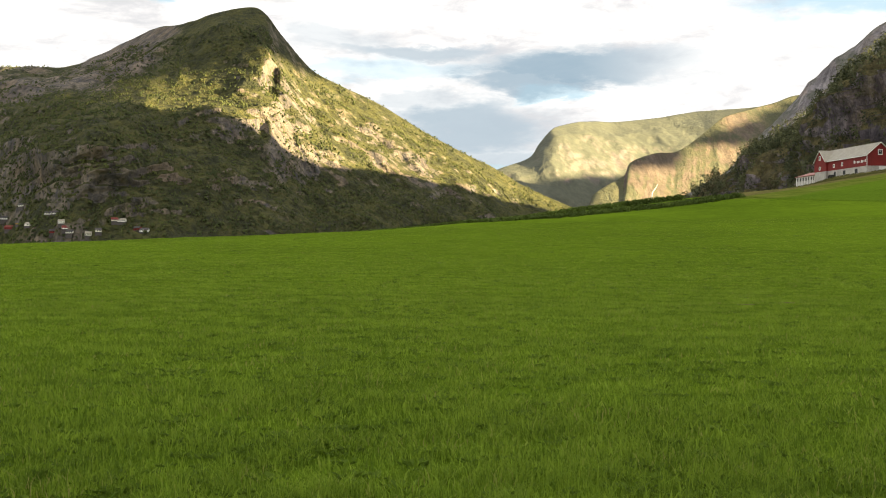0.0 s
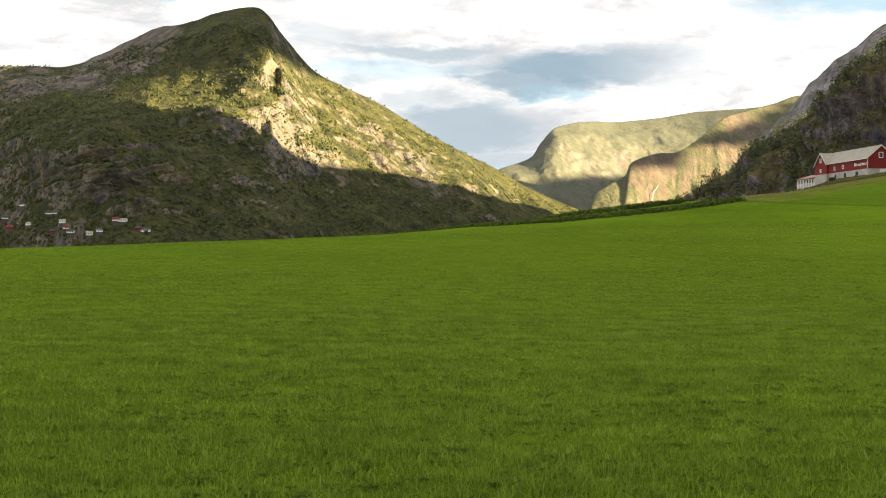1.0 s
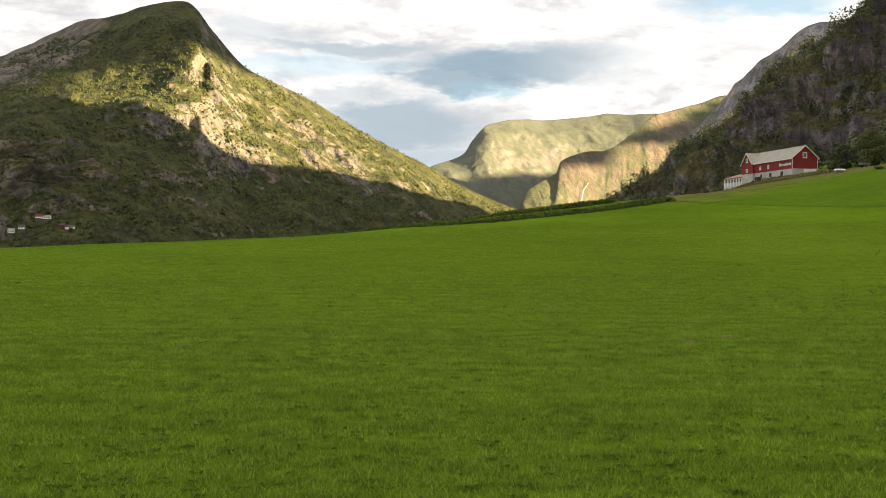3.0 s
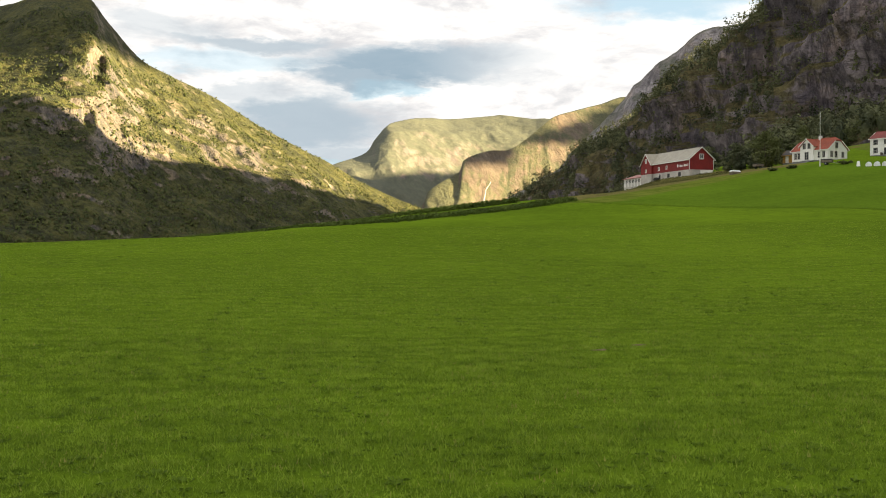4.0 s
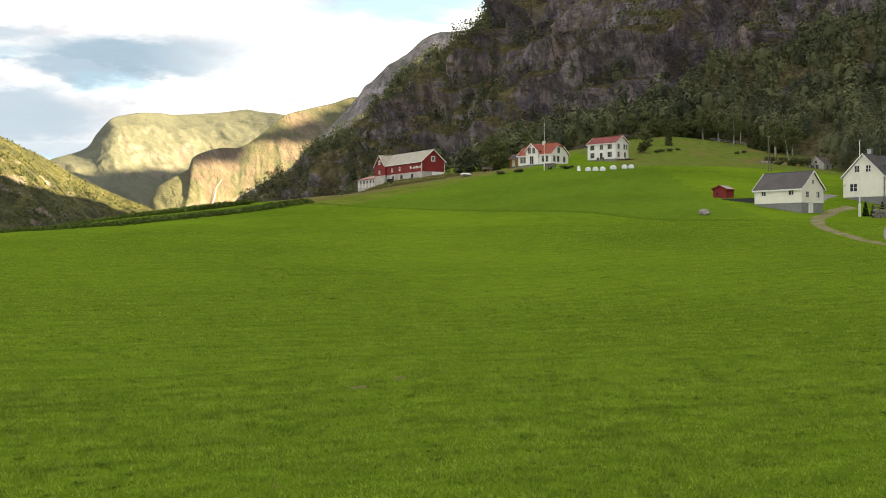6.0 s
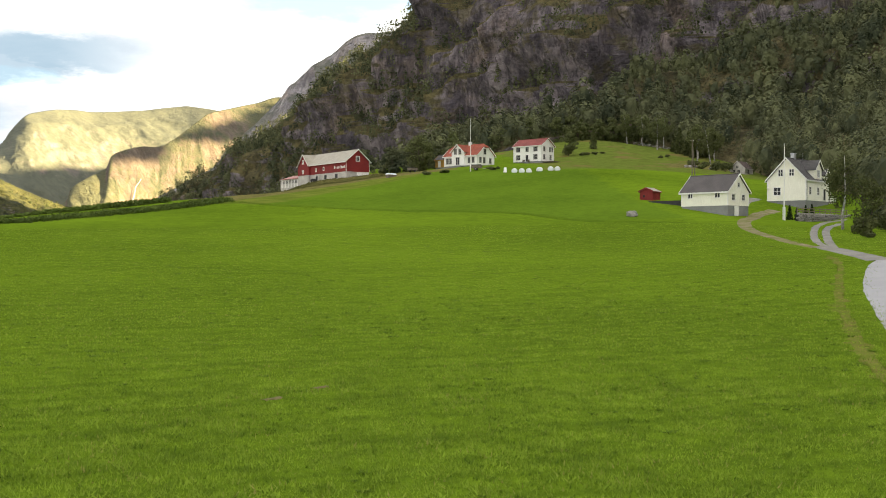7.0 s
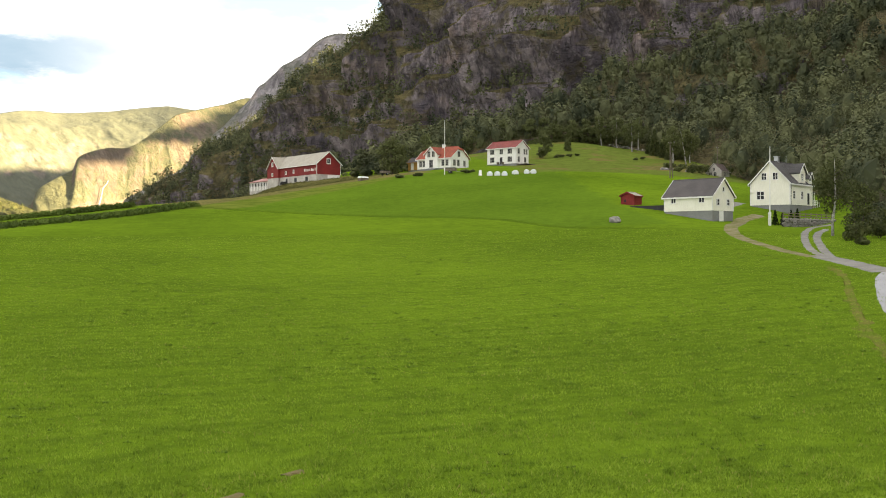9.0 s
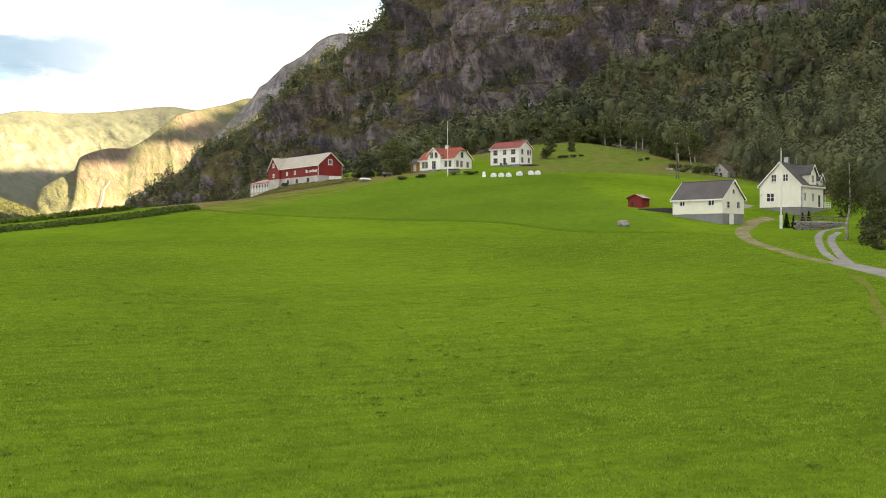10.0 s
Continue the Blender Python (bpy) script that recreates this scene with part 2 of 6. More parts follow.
def hillside(name, green, green2, rock, rock2, bare, steep=0.62, grain=0.02, depth=3.0, cracks=6.0, joints=0.0, runs=1.0, where=None):
    """Rock and scrub on a mountain: rock where it is steep or where patches are bare."""
    def build(N, co):
        geo = N.add("ShaderNodeNewGeometry")
        nz = N.add("ShaderNodeSeparateXYZ", Vector=geo.outputs["Normal"]).outputs[2]
        patch = N.noise(co, grain * 0.35, 6, 0.6)
        mid = N.noise(co, grain * 1.6, 6, 0.65)
        fine = N.noise(co, grain * 9, 5, 0.7)
        streak = N.noise(N.scaled(co, 1, 1, 0.4), grain * 3.5, 6, 0.65, 0.3)
        f = N.math("ADD", N.math("MULTIPLY", patch, 0.8), N.math("MULTIPLY", mid, 0.7))
        f = N.math("ADD", f, N.math("MULTIPLY", N.math("SUBTRACT", fine, 0.5), 0.35))
        f = N.math("ADD", f, N.math("SUBTRACT", steep, nz))
        if where:                       # stretches of the mountain that are barer than the rest
            f = N.math("ADD", f, where(N, co))
        rocky = N.step(f, 0.75 - bare, 0.98 - bare)
        veg = N.mix(N.step(N.math("ADD", N.math("MULTIPLY", mid, 0.5), N.math("MULTIPLY", fine, 0.5)), 0.38, 0.62), green2, green)
        st = N.mix(N.step(N.math("ADD", N.math("MULTIPLY", streak, 0.65), N.math("MULTIPLY", fine, 0.35)), 0.36, 0.64), rock2, rock)
        # bedding ledges, water stains and broken blocks
        led = N.noise(N.scaled(co, 0.35, 0.35, 2.2), grain * 3.0, 5, 0.6, 0.6)
        ledge = N.math("SUBTRACT", 1.0, N.step(N.math("ABSOLUTE", N.math("SUBTRACT", led, 0.5)), 0.0, 0.035))
        blk = N.noise(N.scaled(co, 1, 1, 0.6), grain * 7.0, 6, 0.75, 0.2)
        warm = N.step(N.noise(co, grain * 0.9, 4, 0.6), 0.48, 0.62)
        st = N.mix(N.math("MULTIPLY", warm, joints), st, (rock[0] * 1.05, rock[1] * 0.90, rock[2] * 0.70))
        st = N.mix(N.math("MULTIPLY", N.step(blk, 0.52, 0.70), joints), st, tuple(v * 0.5 for v in rock2))
        st = N.mix(N.math("MULTIPLY", N.step(blk, 0.44, 0.30), joints * 0.7), st, tuple(min(1, v * 1.35) for v in rock))
        st = N.mix(N.math("MULTIPLY", ledge, joints * 0.35), st, tuple(v * 0.5 for v in rock2))
        deep = N.step(N.noise(N.scaled(co, 1, 1, 0.7), grain * 0.8, 5, 0.62, 0.4), 0.50, 0.62)
        st = N.mix(N.math("MULTIPLY", deep, joints * 1.1), st, tuple(v * 0.62 for v in rock2))
        moss = N.step(N.noise(N.scaled(co, 1, 1, 1.5), grain * 1.9, 5, 0.68, 0.3), 0.53, 0.62)
        st = N.mix(N.math("MULTIPLY", moss, joints), st, tuple(v * 0.85 for v in green))
        run = N.noise(N.scaled(co, 1, 1, 0.13), grain * 5.0, 5, 0.65, 0.2)
        crack = N.math("SUBTRACT", 1.0, N.step(N.math("ABSOLUTE", N.math("SUBTRACT", N.noise(N.scaled(co, 1, 1, 0.30), grain * 1.7, 5, 0.68, 0.4), 0.5)), 0.0, 0.05))
        st = N.mix(N.math("MULTIPLY", N.step(run, 0.50, 0.62), joints * runs), st, tuple(v * 0.6 for v in rock2))
        st = N.mix(N.math("MULTIPLY", N.step(run, 0.40, 0.30), joints * 0.8 * runs), st, tuple(min(1, v * 1.5) for v in rock))
        st = N.mix(N.math("MULTIPLY", crack, joints * 0.7), st, tuple(v * 0.5 for v in rock2))
        h = N.math("ADD", N.math("MULTIPLY", streak, cracks * 0.16), N.math("MULTIPLY", fine, 0.6))
        h = N.math("ADD", h, N.math("MULTIPLY", N.math("SUBTRACT", blk, N.math("ADD", N.math("MULTIPLY", ledge, 0.2), N.math("MULTIPLY", crack, 0.5))), joints * 2.0))
        return N.mix(rocky, veg, st), h, depth
    return surface(name, build, 0.92, spec=0.1)


def meadow(N, co):
    """Sown grass, second field, pasture and rough ground, by the cover of the land."""
    att = N.add("ShaderNodeAttribute", attribute_name="cover")
    cov, verge = att.outputs["Color"], att.outputs["Alpha"]
    sep = N.add("ShaderNodeSeparateXYZ", Vector=cov)
    past, rough, second = sep.outputs
    big = N.noise(co, 0.03, 5, 0.55)
    mid = N.noise(co, 0.35, 5, 0.6)
    clump = N.noise(co, 2.2, 5, 0.65)
    fine = N.noise(co, 16.0, 4, 0.7)
    rows = N.noise(N.scaled(co, 0.30, 1.6, 1.0), 1.0, 3, 0.6)
    f = N.math("ADD", N.math("MULTIPLY", big, 0.30), N.math("MULTIPLY", clump, 0.26))
    f = N.math("ADD", f, N.math("MULTIPLY", fine, 0.24))
    wide = N.noise(N.scaled(co, 0.55, 0.70, 1.0, 5.0), 1.0, 5, 0.7)
    f = N.math("ADD", f, N.math("ADD", N.math("MULTIPLY", rows, 0.12), N.math("MULTIPLY", N.math("SUBTRACT", wide, 0.5), 0.26)))
    f = N.math("ADD", f, 0.04)
    field = N.mix(N.step(f, 0.38, 0.62), (0.072, 0.120, 0.010), (0.146, 0.232, 0.015))
    sec = N.mix(N.step(f, 0.38, 0.62), (0.068, 0.118, 0.011), (0.114, 0.188, 0.016))
    tuft = N.step(clump, 0.66, 0.74)
    field = N.mix(N.math("MULTIPLY", tuft, 0.5), field, (0.045, 0.085, 0.005))
    field = N.mix(N.math("MULTIPLY", swath(N, co), 0.36), field, (0.062, 0.105, 0.009))
    old = N.mix(N.step(N.math("ADD", N.math("MULTIPLY", mid, 0.6), N.math("MULTIPLY", clump, 0.4)), 0.36, 0.62),
                (0.088, 0.112, 0.022), (0.128, 0.170, 0.030))
    rust = N.step(N.noise(co, 0.06, 5, 0.65), 0.54, 0.64)
    old = N.mix(N.math("MULTIPLY", rust, 0.7), old, (0.175, 0.120, 0.050))
    wild = N.mix(N.step(N.math("ADD", N.math("MULTIPLY", mid, 0.5), N.math("MULTIPLY", clump, 0.5)), 0.38, 0.62),
                 (0.098, 0.098, 0.030), (0.180, 0.155, 0.058))
    col = N.mix(second, field, sec)
    col = N.mix(past, col, old)
    streaky = N.noise(N.scaled(co, 0.25, 1.2, 1.0), 0.6, 4, 0.6)
    col = N.mix(verge, col, N.mix(N.step(streaky, 0.36, 0.64), (0.085, 0.120, 0.016), (0.150, 0.178, 0.030)))
    col = N.mix(rough, col, wild)
    h = N.math("ADD", N.math("MULTIPLY", clump, 0.6), N.math("MULTIPLY", fine, 0.5))
    return col, h, 0.10


GRASS_SOIL = surface("meadow_grass", meadow, 1.0, spec=0.0)
BLADES = foliage("grass_blades", (0.310, 0.432, 0.046), (0.056, 0.106, 0.011), 0.6, 0.45, True)
BLADES_DARK = foliage("ditch_grass", (0.120, 0.185, 0.014), (0.080, 0.130, 0.012))
LEAF = foliage("birch_leaves", (0.185, 0.200, 0.080), (0.070, 0.085, 0.036))
LEAF_DARK = foliage("alder_leaves", (0.135, 0.148, 0.055), (0.046, 0.057, 0.024))
NEEDLE = foliage("conifer_needles", (0.028, 0.046, 0.016), (0.010, 0.019, 0.007))
FOREST = foliage("forest_leaves", (0.172, 0.180, 0.088), (0.033, 0.044, 0.030), thin=0.15, crown=0.07)
UPLAND = foliage("upland_leaves", (0.106, 0.122, 0.041), (0.045, 0.058, 0.031), thin=0.15, crown=0.035)
CROP = foliage("hedge_leaves", (0.150, 0.205, 0.042), (0.064, 0.095, 0.024))
BARK = plain("bark", (0.10, 0.08, 0.06), (0.05, 0.04, 0.03), 1.5, 9.0, 0.03, 0.9)
BIRCH = plain("birch_bark", (0.50, 0.48, 0.44), (0.14, 0.13, 0.12), 1.5, 5.0, 0.01, 0.8)
def scrub_shoulder(N, co):
    """Scrub grows over the cliff's western shoulder, and less rock shows there."""
    x, y, z = N.add("ShaderNodeSeparateXYZ", Vector=co).outputs
    return N.math("MULTIPLY", N.math("SUBTRACT", 1.0, N.step(N.math("DIVIDE", x, y), 0.45, 0.60)), -0.27)


CLIFF = hillside("cliff_face", (0.172, 0.145, 0.064), (0.070, 0.064, 0.037), (0.340, 0.292, 0.308), (0.104, 0.090, 0.110), -0.06, 0.60, 0.022, 3.0, 7.0, 0.6, 0.55, scrub_shoulder)


def bare_flanks(N, co):
    """The sunny flank and the high western crags carry more bare rock than the wooded shoulder."""
    x, y, z = N.add("ShaderNodeSeparateXYZ", Vector=co).outputs
    sunny = N.math("MULTIPLY", N.step(N.math("SUBTRACT", x, N.math("MULTIPLY", z, 0.35)), -500.0, -330.0), 0.17)
    crags = N.math("MULTIPLY", N.math("MULTIPLY", N.step(z, 215.0, 330.0), N.step(x, -520.0, -680.0)), 0.46)
    low = N.math("MULTIPLY", N.math("SUBTRACT", 1.0, N.step(z, 90.0, 220.0)), -0.10)
    return N.math("ADD", N.math("ADD", sunny, crags), N.math("ADD", low, -0.08))


def wooded_foot(N, co):
    """Woods close over the rock towards the valley floor."""
    z = N.add("ShaderNodeSeparateXYZ", Vector=co).outputs[2]
    return N.math("MULTIPLY", N.math("SUBTRACT", 1.0, N.step(z, 150.0, 290.0)), -0.30)


MOUNT = hillside("mountain_slope", (0.092, 0.092, 0.032), (0.033, 0.038, 0.022), (0.262, 0.217, 0.172), (0.080, 0.080, 0.086), -0.02, 0.66, 0.012, 5.0, 6.0, 0.35, 0.7, bare_flanks)
# distance haze put into both colours: greyer, less contrast, most on the far hill
FARHILL_HAZED = hillside("hazed_far_hillside", (0.122, 0.128, 0.094), (0.092, 0.100, 0.078), (0.205, 0.178, 0.160), (0.140, 0.125, 0.120), 0.02, 0.70, 0.006, 4.0, 6.0, 0.2, 1.0, wooded_foot)
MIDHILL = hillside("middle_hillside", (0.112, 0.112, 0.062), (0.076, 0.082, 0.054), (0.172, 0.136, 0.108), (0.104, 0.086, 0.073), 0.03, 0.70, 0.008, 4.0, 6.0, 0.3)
# rock and scrub paled and tinted purple to replace light this ridge lacks
BEHIND = hillside("brightened_ridge_rock", (0.22, 0.215, 0.18), (0.15, 0.155, 0.14), (0.45, 0.415, 0.43), (0.25, 0.235, 0.26), 0.06, 0.70, 0.016, 4.0, 6.0, 0.5)
WATER = plain("falling_water", (0.62, 0.63, 0.65), (0.42, 0.44, 0.47), 0.1, 1.0, 0.1, 0.4)
CREAM = boards("cream_boards", (0.86, 0.84, 0.73), (0.77, 0.75, 0.64), 0.14)
WHITE = boards("white_boards", (0.86, 0.85, 0.81), (0.76, 0.75, 0.71), 0.16, False)
TRIM = plain("white_trim", (0.82, 0.81, 0.78), (0.70, 0.69, 0.66), 1.0, 20, 0.003, 0.6)
GREYTRIM = plain("grey_window_frame", (0.42, 0.40, 0.36), (0.32, 0.31, 0.28), 1.0, 20, 0.003, 0.6)
RED = boards("falu_red_boards", (0.240, 0.022, 0.020), (0.165, 0.016, 0.016), 0.18)
OCHRE = boards("ochre_boards", (0.42, 0.24, 0.05), (0.30, 0.17, 0.04), 0.18)
CONCRETE = plain("grey_concrete", (0.235, 0.240, 0.235), (0.165, 0.168, 0.165), 0.4, 10, 0.01, 0.85)
LIME = plain("limewashed_masonry", (0.56, 0.53, 0.49), (0.36, 0.34, 0.31), 0.35, 4, 0.04, 0.9)
SLATE = roofing("dark_slate_roof", (0.085, 0.080, 0.078), (0.045, 0.042, 0.042), 0.30)
SLATEGREY = roofing("grey_slate_roof", (0.100, 0.088, 0.086), (0.062, 0.055, 0.055), 0.30)
REDTILE = roofing("red_tile_roof", (0.34, 0.075, 0.035), (0.21, 0.045, 0.025), 0.32, 0.05)
REDTILE_DARK = roofing("dark_red_tile_roof", (0.25, 0.050, 0.040), (0.16, 0.035, 0.030), 0.32, 0.05)
OLDTILE = roofing("mossy_old_tile_roof", (0.115, 0.080, 0.070), (0.075, 0.055, 0.05), 0.32, 0.05)
SHEET = roofing("pale_sheet_roof", (0.38, 0.35, 0.28), (0.29, 0.265, 0.215), 0.9, 0.02, 0.6)
SHEETRED = roofing("faded_red_sheet_roof", (0.38, 0.16, 0.13), (0.29, 0.12, 0.10), 0.9, 0.02, 0.6)
GLASS = surface("dark_window_glass", lambda N, co: ((0.016, 0.019, 0.022), None, 0), 0.08, 0.0, 0.3)
GRAVEL = plain("gravel", (0.235, 0.225, 0.205), (0.15, 0.143, 0.125), 0.5, 7, 0.02, 0.95)
FURROW = plain("furrow_grass", (0.085, 0.140, 0.012), (0.055, 0.095, 0.009), 0.8, 6, 0.03, 1.0, spec=0.0)
SOIL = plain("bare_soil", (0.165, 0.122, 0.052), (0.115, 0.110, 0.032), 3.0, 14, 0.03, 0.95)
TRACK = plain("worn_earth_track", (0.250, 0.210, 0.145), (0.135, 0.145, 0.045), 0.55, 5, 0.03, 1.0, spec=0.0)
ASPHALT = plain("pale_asphalt", (0.33, 0.33, 0.34), (0.29, 0.29, 0.30), 0.3, 20, 0.005, 0.9)
VERGE = plain("dry_verge_grass", (0.165, 0.140, 0.045), (0.098, 0.150, 0.015), 0.4, 5, 0.03, 1.0, spec=0.0)
STONE = plain("field_stone", (0.36, 0.34, 0.31), (0.19, 0.18, 0.165), 1.2, 9, 0.05, 0.9, vary=0.6)
WOOD = plain("weathered_wood", (0.20, 0.165, 0.125), (0.11, 0.09, 0.07), 2.0, 15, 0.01, 0.85)
METAL = plain("galvanised_metal", (0.45, 0.46, 0.48), (0.34, 0.35, 0.37), 1, 10, 0.004, 0.45, 0.7)
DARK = plain("dark_machine_paint", (0.035, 0.035, 0.038), (0.02, 0.02, 0.02), 2, 10, 0.01, 0.6)
WRAP = plain("white_bale_wrap", (0.80, 0.82, 0.82), (0.64, 0.67, 0.68), 1.2, 6, 0.03, 0.35)
VAPOUR = plain("cloud_vapour", (0.80, 0.80, 0.80), (0.74, 0.75, 0.77), 0.004, 0.02, 5.0, 1.0, spec=0.0)
LAMP = plain("lamp_globe", (0.8, 0.78, 0.7), (0.75, 0.72, 0.65), 1, 5, 0.002, 0.3)


# ---- mesh helpers ----
def mesh_of(name, verts, faces, material, smooth=False):
    me = bpy.data.meshes.new(name)
    verts = np.asarray(verts, dtype=np.float32).reshape(-1, 3)
    faces = np.asarray(faces, dtype=np.int32)
    n = faces.shape[1]
    me.vertices.add(len(verts))
    me.vertices.foreach_set("co", verts.ravel())
    me.loops.add(faces.size)
    me.loops.foreach_set("vertex_index", faces.ravel())
    me.polygons.add(len(faces))
    me.polygons.foreach_set("loop_start", np.arange(0, faces.size, n, dtype=np.int32))
    me.polygons.foreach_set("loop_total", np.full(len(faces), n, dtype=np.int32))
    if smooth:
        me.polygons.foreach_set("use_smooth", np.ones(len(faces), dtype=bool))
    me.update(calc_edges=True)
    me.materials.append(material)
    return me


def part(name, bm, material, parent, label=""):
    me = bpy.data.meshes.new(name)
    bmesh.ops.recalc_face_normals(bm, faces=bm.faces)
    bm.to_mesh(me)
    bm.free()
    me.materials.append(material)
    ob = new(name, me)
    ob.parent = parent
    if label:
        ob["label"] = label
    return ob


def base(name, x, y, z, rz, label, category, group=""):
    e = new(name)
    e.empty_display_size = 0.3
    e.matrix_world = pose(x, y, z, 0, 0, rz)
    return tagged(e, label, category, group)


def box(bm, x0, x1, y0, y1, z0, z1, m=None):
    v = [bm.verts.new(c) for c in ((x0, y0, z0), (x1, y0, z0), (x1, y1, z0), (x0, y1, z0),
                                   (x0, y0, z1), (x1, y0, z1), (x1, y1, z1), (x0, y1, z1))]
    for f in ((3, 2, 1, 0), (4, 5, 6, 7), (0, 1, 5, 4), (1, 2, 6, 5), (2, 3, 7, 6), (3, 0, 4, 7)):
        bm.faces.new([v[i] for i in f])
    if m is not None:
        bmesh.ops.transform(bm, matrix=m, verts=v)
    return bm


def boxed(*dims, m=None):
    return box(bmesh.new(), *dims, m=m)


def slab(bm, quad, t):
    """A plate of thickness t under a quad of points."""
    q = [Vector(p) for p in quad]
    n = (q[1] - q[0]).cross(q[2] - q[0]).normalized() * t
    v = [bm.verts.new(p) for p in q] + [bm.verts.new(p - n) for p in q]
    k = len(q)
    bm.faces.new(v[:k])
    bm.faces.new(v[k:][::-1])
    for i in range(k):
        bm.faces.new((v[i], v[i + k], v[(i + 1) % k + k], v[(i + 1) % k]))
    return bm


def rod(bm, a, b, r0, r1, n=8):
    a, b = Vector(a), Vector(b)
    q = (b - a).to_track_quat("Z", "Y").to_matrix()
    rings = []
    for c, r in ((a, r0), (b, r1)):
        rings.append([bm.verts.new(c + q @ Vector((math.cos(6.2832 * i / n) * r, math.sin(6.2832 * i / n) * r, 0))) for i in range(n)])
    for i in range(n):
        bm.faces.new((rings[0][i], rings[0][(i + 1) % n], rings[1][(i + 1) % n], rings[1][i]))
    bm.faces.new(rings[0][::-1])
    bm.faces.new(rings[1])
    return bm


# ---- the lie of the land ----
# survey heights over the slope: x, y, z
LEVELS = np.array([
    (0, 0, 0), (44, 65, 0.2), (12, 46, -0.2), (-30, 40, 0.2), (50, 50, 0.2), (80, 74, 2.3), (215, 165, 14), (265, 205, 17),
    (113, 126, 7.4), (121, 138, 8.7), (120, 148, 10.4), (146, 154, 12.1), (141, 141, 8.6), (103, 139, 8.5), (237, 257, 26.4),
    (122, 159, 12.2), (139, 342, 26.9), (127, 386, 26), (146, 266, 26.2), (189, 297, 30.8), (142, 227, 21.7), (239, 339, 41),
    (222, 263, 28.3), (23, 185, 7.4), (63, 222, 12.6), (84, 188, 10.2), (93, 137, 7.2), (-51, 120, 1.9), (-30, 140, 3.2),
    (0, 160, 5.3), (32, 187, 8.1), (0, -60, 0), (190, 120, 10), (112, 294, 21.3)], dtype=float)


def _fit_levels():
    p = LEVELS[:, :2]
    r2 = ((p[:, None] - p[None]) ** 2).sum(2)
    k = np.where(r2 > 0, 0.5 * r2 * np.log(r2 + 1e-9), 0.0) + np.eye(len(p)) * 60.0
    q = np.c_[np.ones(len(p)), p]
    a = np.block([[k, q], [q.T, np.zeros((3, 3))]])
    return np.linalg.solve(a, np.r_[LEVELS[:, 2], 0, 0, 0])


_W = _fit_levels()


def smooth(x, lo, hi):
    t = np.clip((np.asarray(x, dtype=float) - lo) / (hi - lo), 0, 1)
    return t * t * (3 - 2 * t)


def lie(x, y):
    """Height of the ground, for arrays."""
    x, y = np.asarray(x, dtype=float), np.asarray(y, dtype=float)
    out = np.zeros(x.shape)
    d = np.hypot(x, y)
    az = np.degrees(np.arctan2(x, y))
    s = np.minimum(1.0, 430.0 / np.maximum(d, 1e-6))
    px, py = x * s, np.maximum(y * s, -60)
    for (cx, cy, _), w in zip(LEVELS, _W):
        r2 = (px - cx) ** 2 + (py - cy) ** 2
        out += w * np.where(r2 > 0, 0.5 * r2 * np.log(r2 + 1e-9), 0.0)
    out += _W[-3] + _W[-2] * px + _W[-1] * py
    crest = 150 + 110 * smooth(az, -5, 17)
    drop = np.clip(d - crest, 0, 700) * 0.055 * (1 - smooth(az, 16, 21))
    out = out - drop
    side = smooth(np.abs(az), 62, 95)
    out = out * (1 - side) + np.clip(out, -2, 6) * side
    far = smooth(d, 420, 900)
    low = -16.0 + 0 * d
    out = out * (1 - far) + np.minimum(out, low) * far
    # the pasture's upper knoll
    a, b = (x - 263) * 0.571 + (y - 378) * 0.821, (x - 263) * 0.821 - (y - 378) * 0.571
    out = out + 7.0 * np.exp(-(a / 30) ** 2 - (b / 34) ** 2)
    return out + 0.05 * np.sin(x * 0.31 + 0.7) * np.sin(y * 0.27) * smooth(d, 12, 60)


def ground_z(x, y):
    return float(lie(np.array([x]), np.array([y]))[0])


def inside(x, y, poly):
    n, c = len(poly), np.zeros(np.shape(x), dtype=bool)
    for i in range(n):
        (x0, y0), (x1, y1) = poly[i], poly[i - 1]
        c ^= ((y0 > y) != (y1 > y)) & (x < (x1 - x0) * (y - y0) / (y1 - y0 + 1e-12) + x0)
    return c


def chain(pts, k):
    """Smooth line through points, k steps a span."""
    p = np.array(pts, dtype=float)
    p = np.vstack([2 * p[0] - p[1], p, 2 * p[-1] - p[-2]])
    out = []
    for i in range(1, len(p) - 2):
        for t in np.linspace(0, 1, k, endpoint=False):
            out.append(0.5 * ((2 * p[i]) + (-p[i - 1] + p[i + 1]) * t + (2 * p[i - 1] - 5 * p[i] + 4 * p[i + 1] - p[i + 2]) * t * t
                              + (-p[i - 1] + 3 * p[i] - 3 * p[i + 1] + p[i + 2]) * t ** 3))
    out.append(p[-2])
    return np.array(out)


def gap_to(x, y, line):
    """Distance from points to a line of points."""
    best = np.full(np.shape(x), 1e9)
    for (ax, ay), (bx, by) in zip(line[:-1, :2], line[1:, :2]):
        vx, vy = bx - ax, by - ay
        t = np.clip(((x - ax) * vx + (y - ay) * vy) / (vx * vx + vy * vy + 1e-9), 0, 1)
        best = np.minimum(best, np.hypot(x - ax - t * vx, y - ay - t * vy))
    return best


BOUNDARY = chain([(63, 223), (70, 207), (84, 188), (92, 161), (94, 138), (104, 128)], 8)      # furrow between the two fields


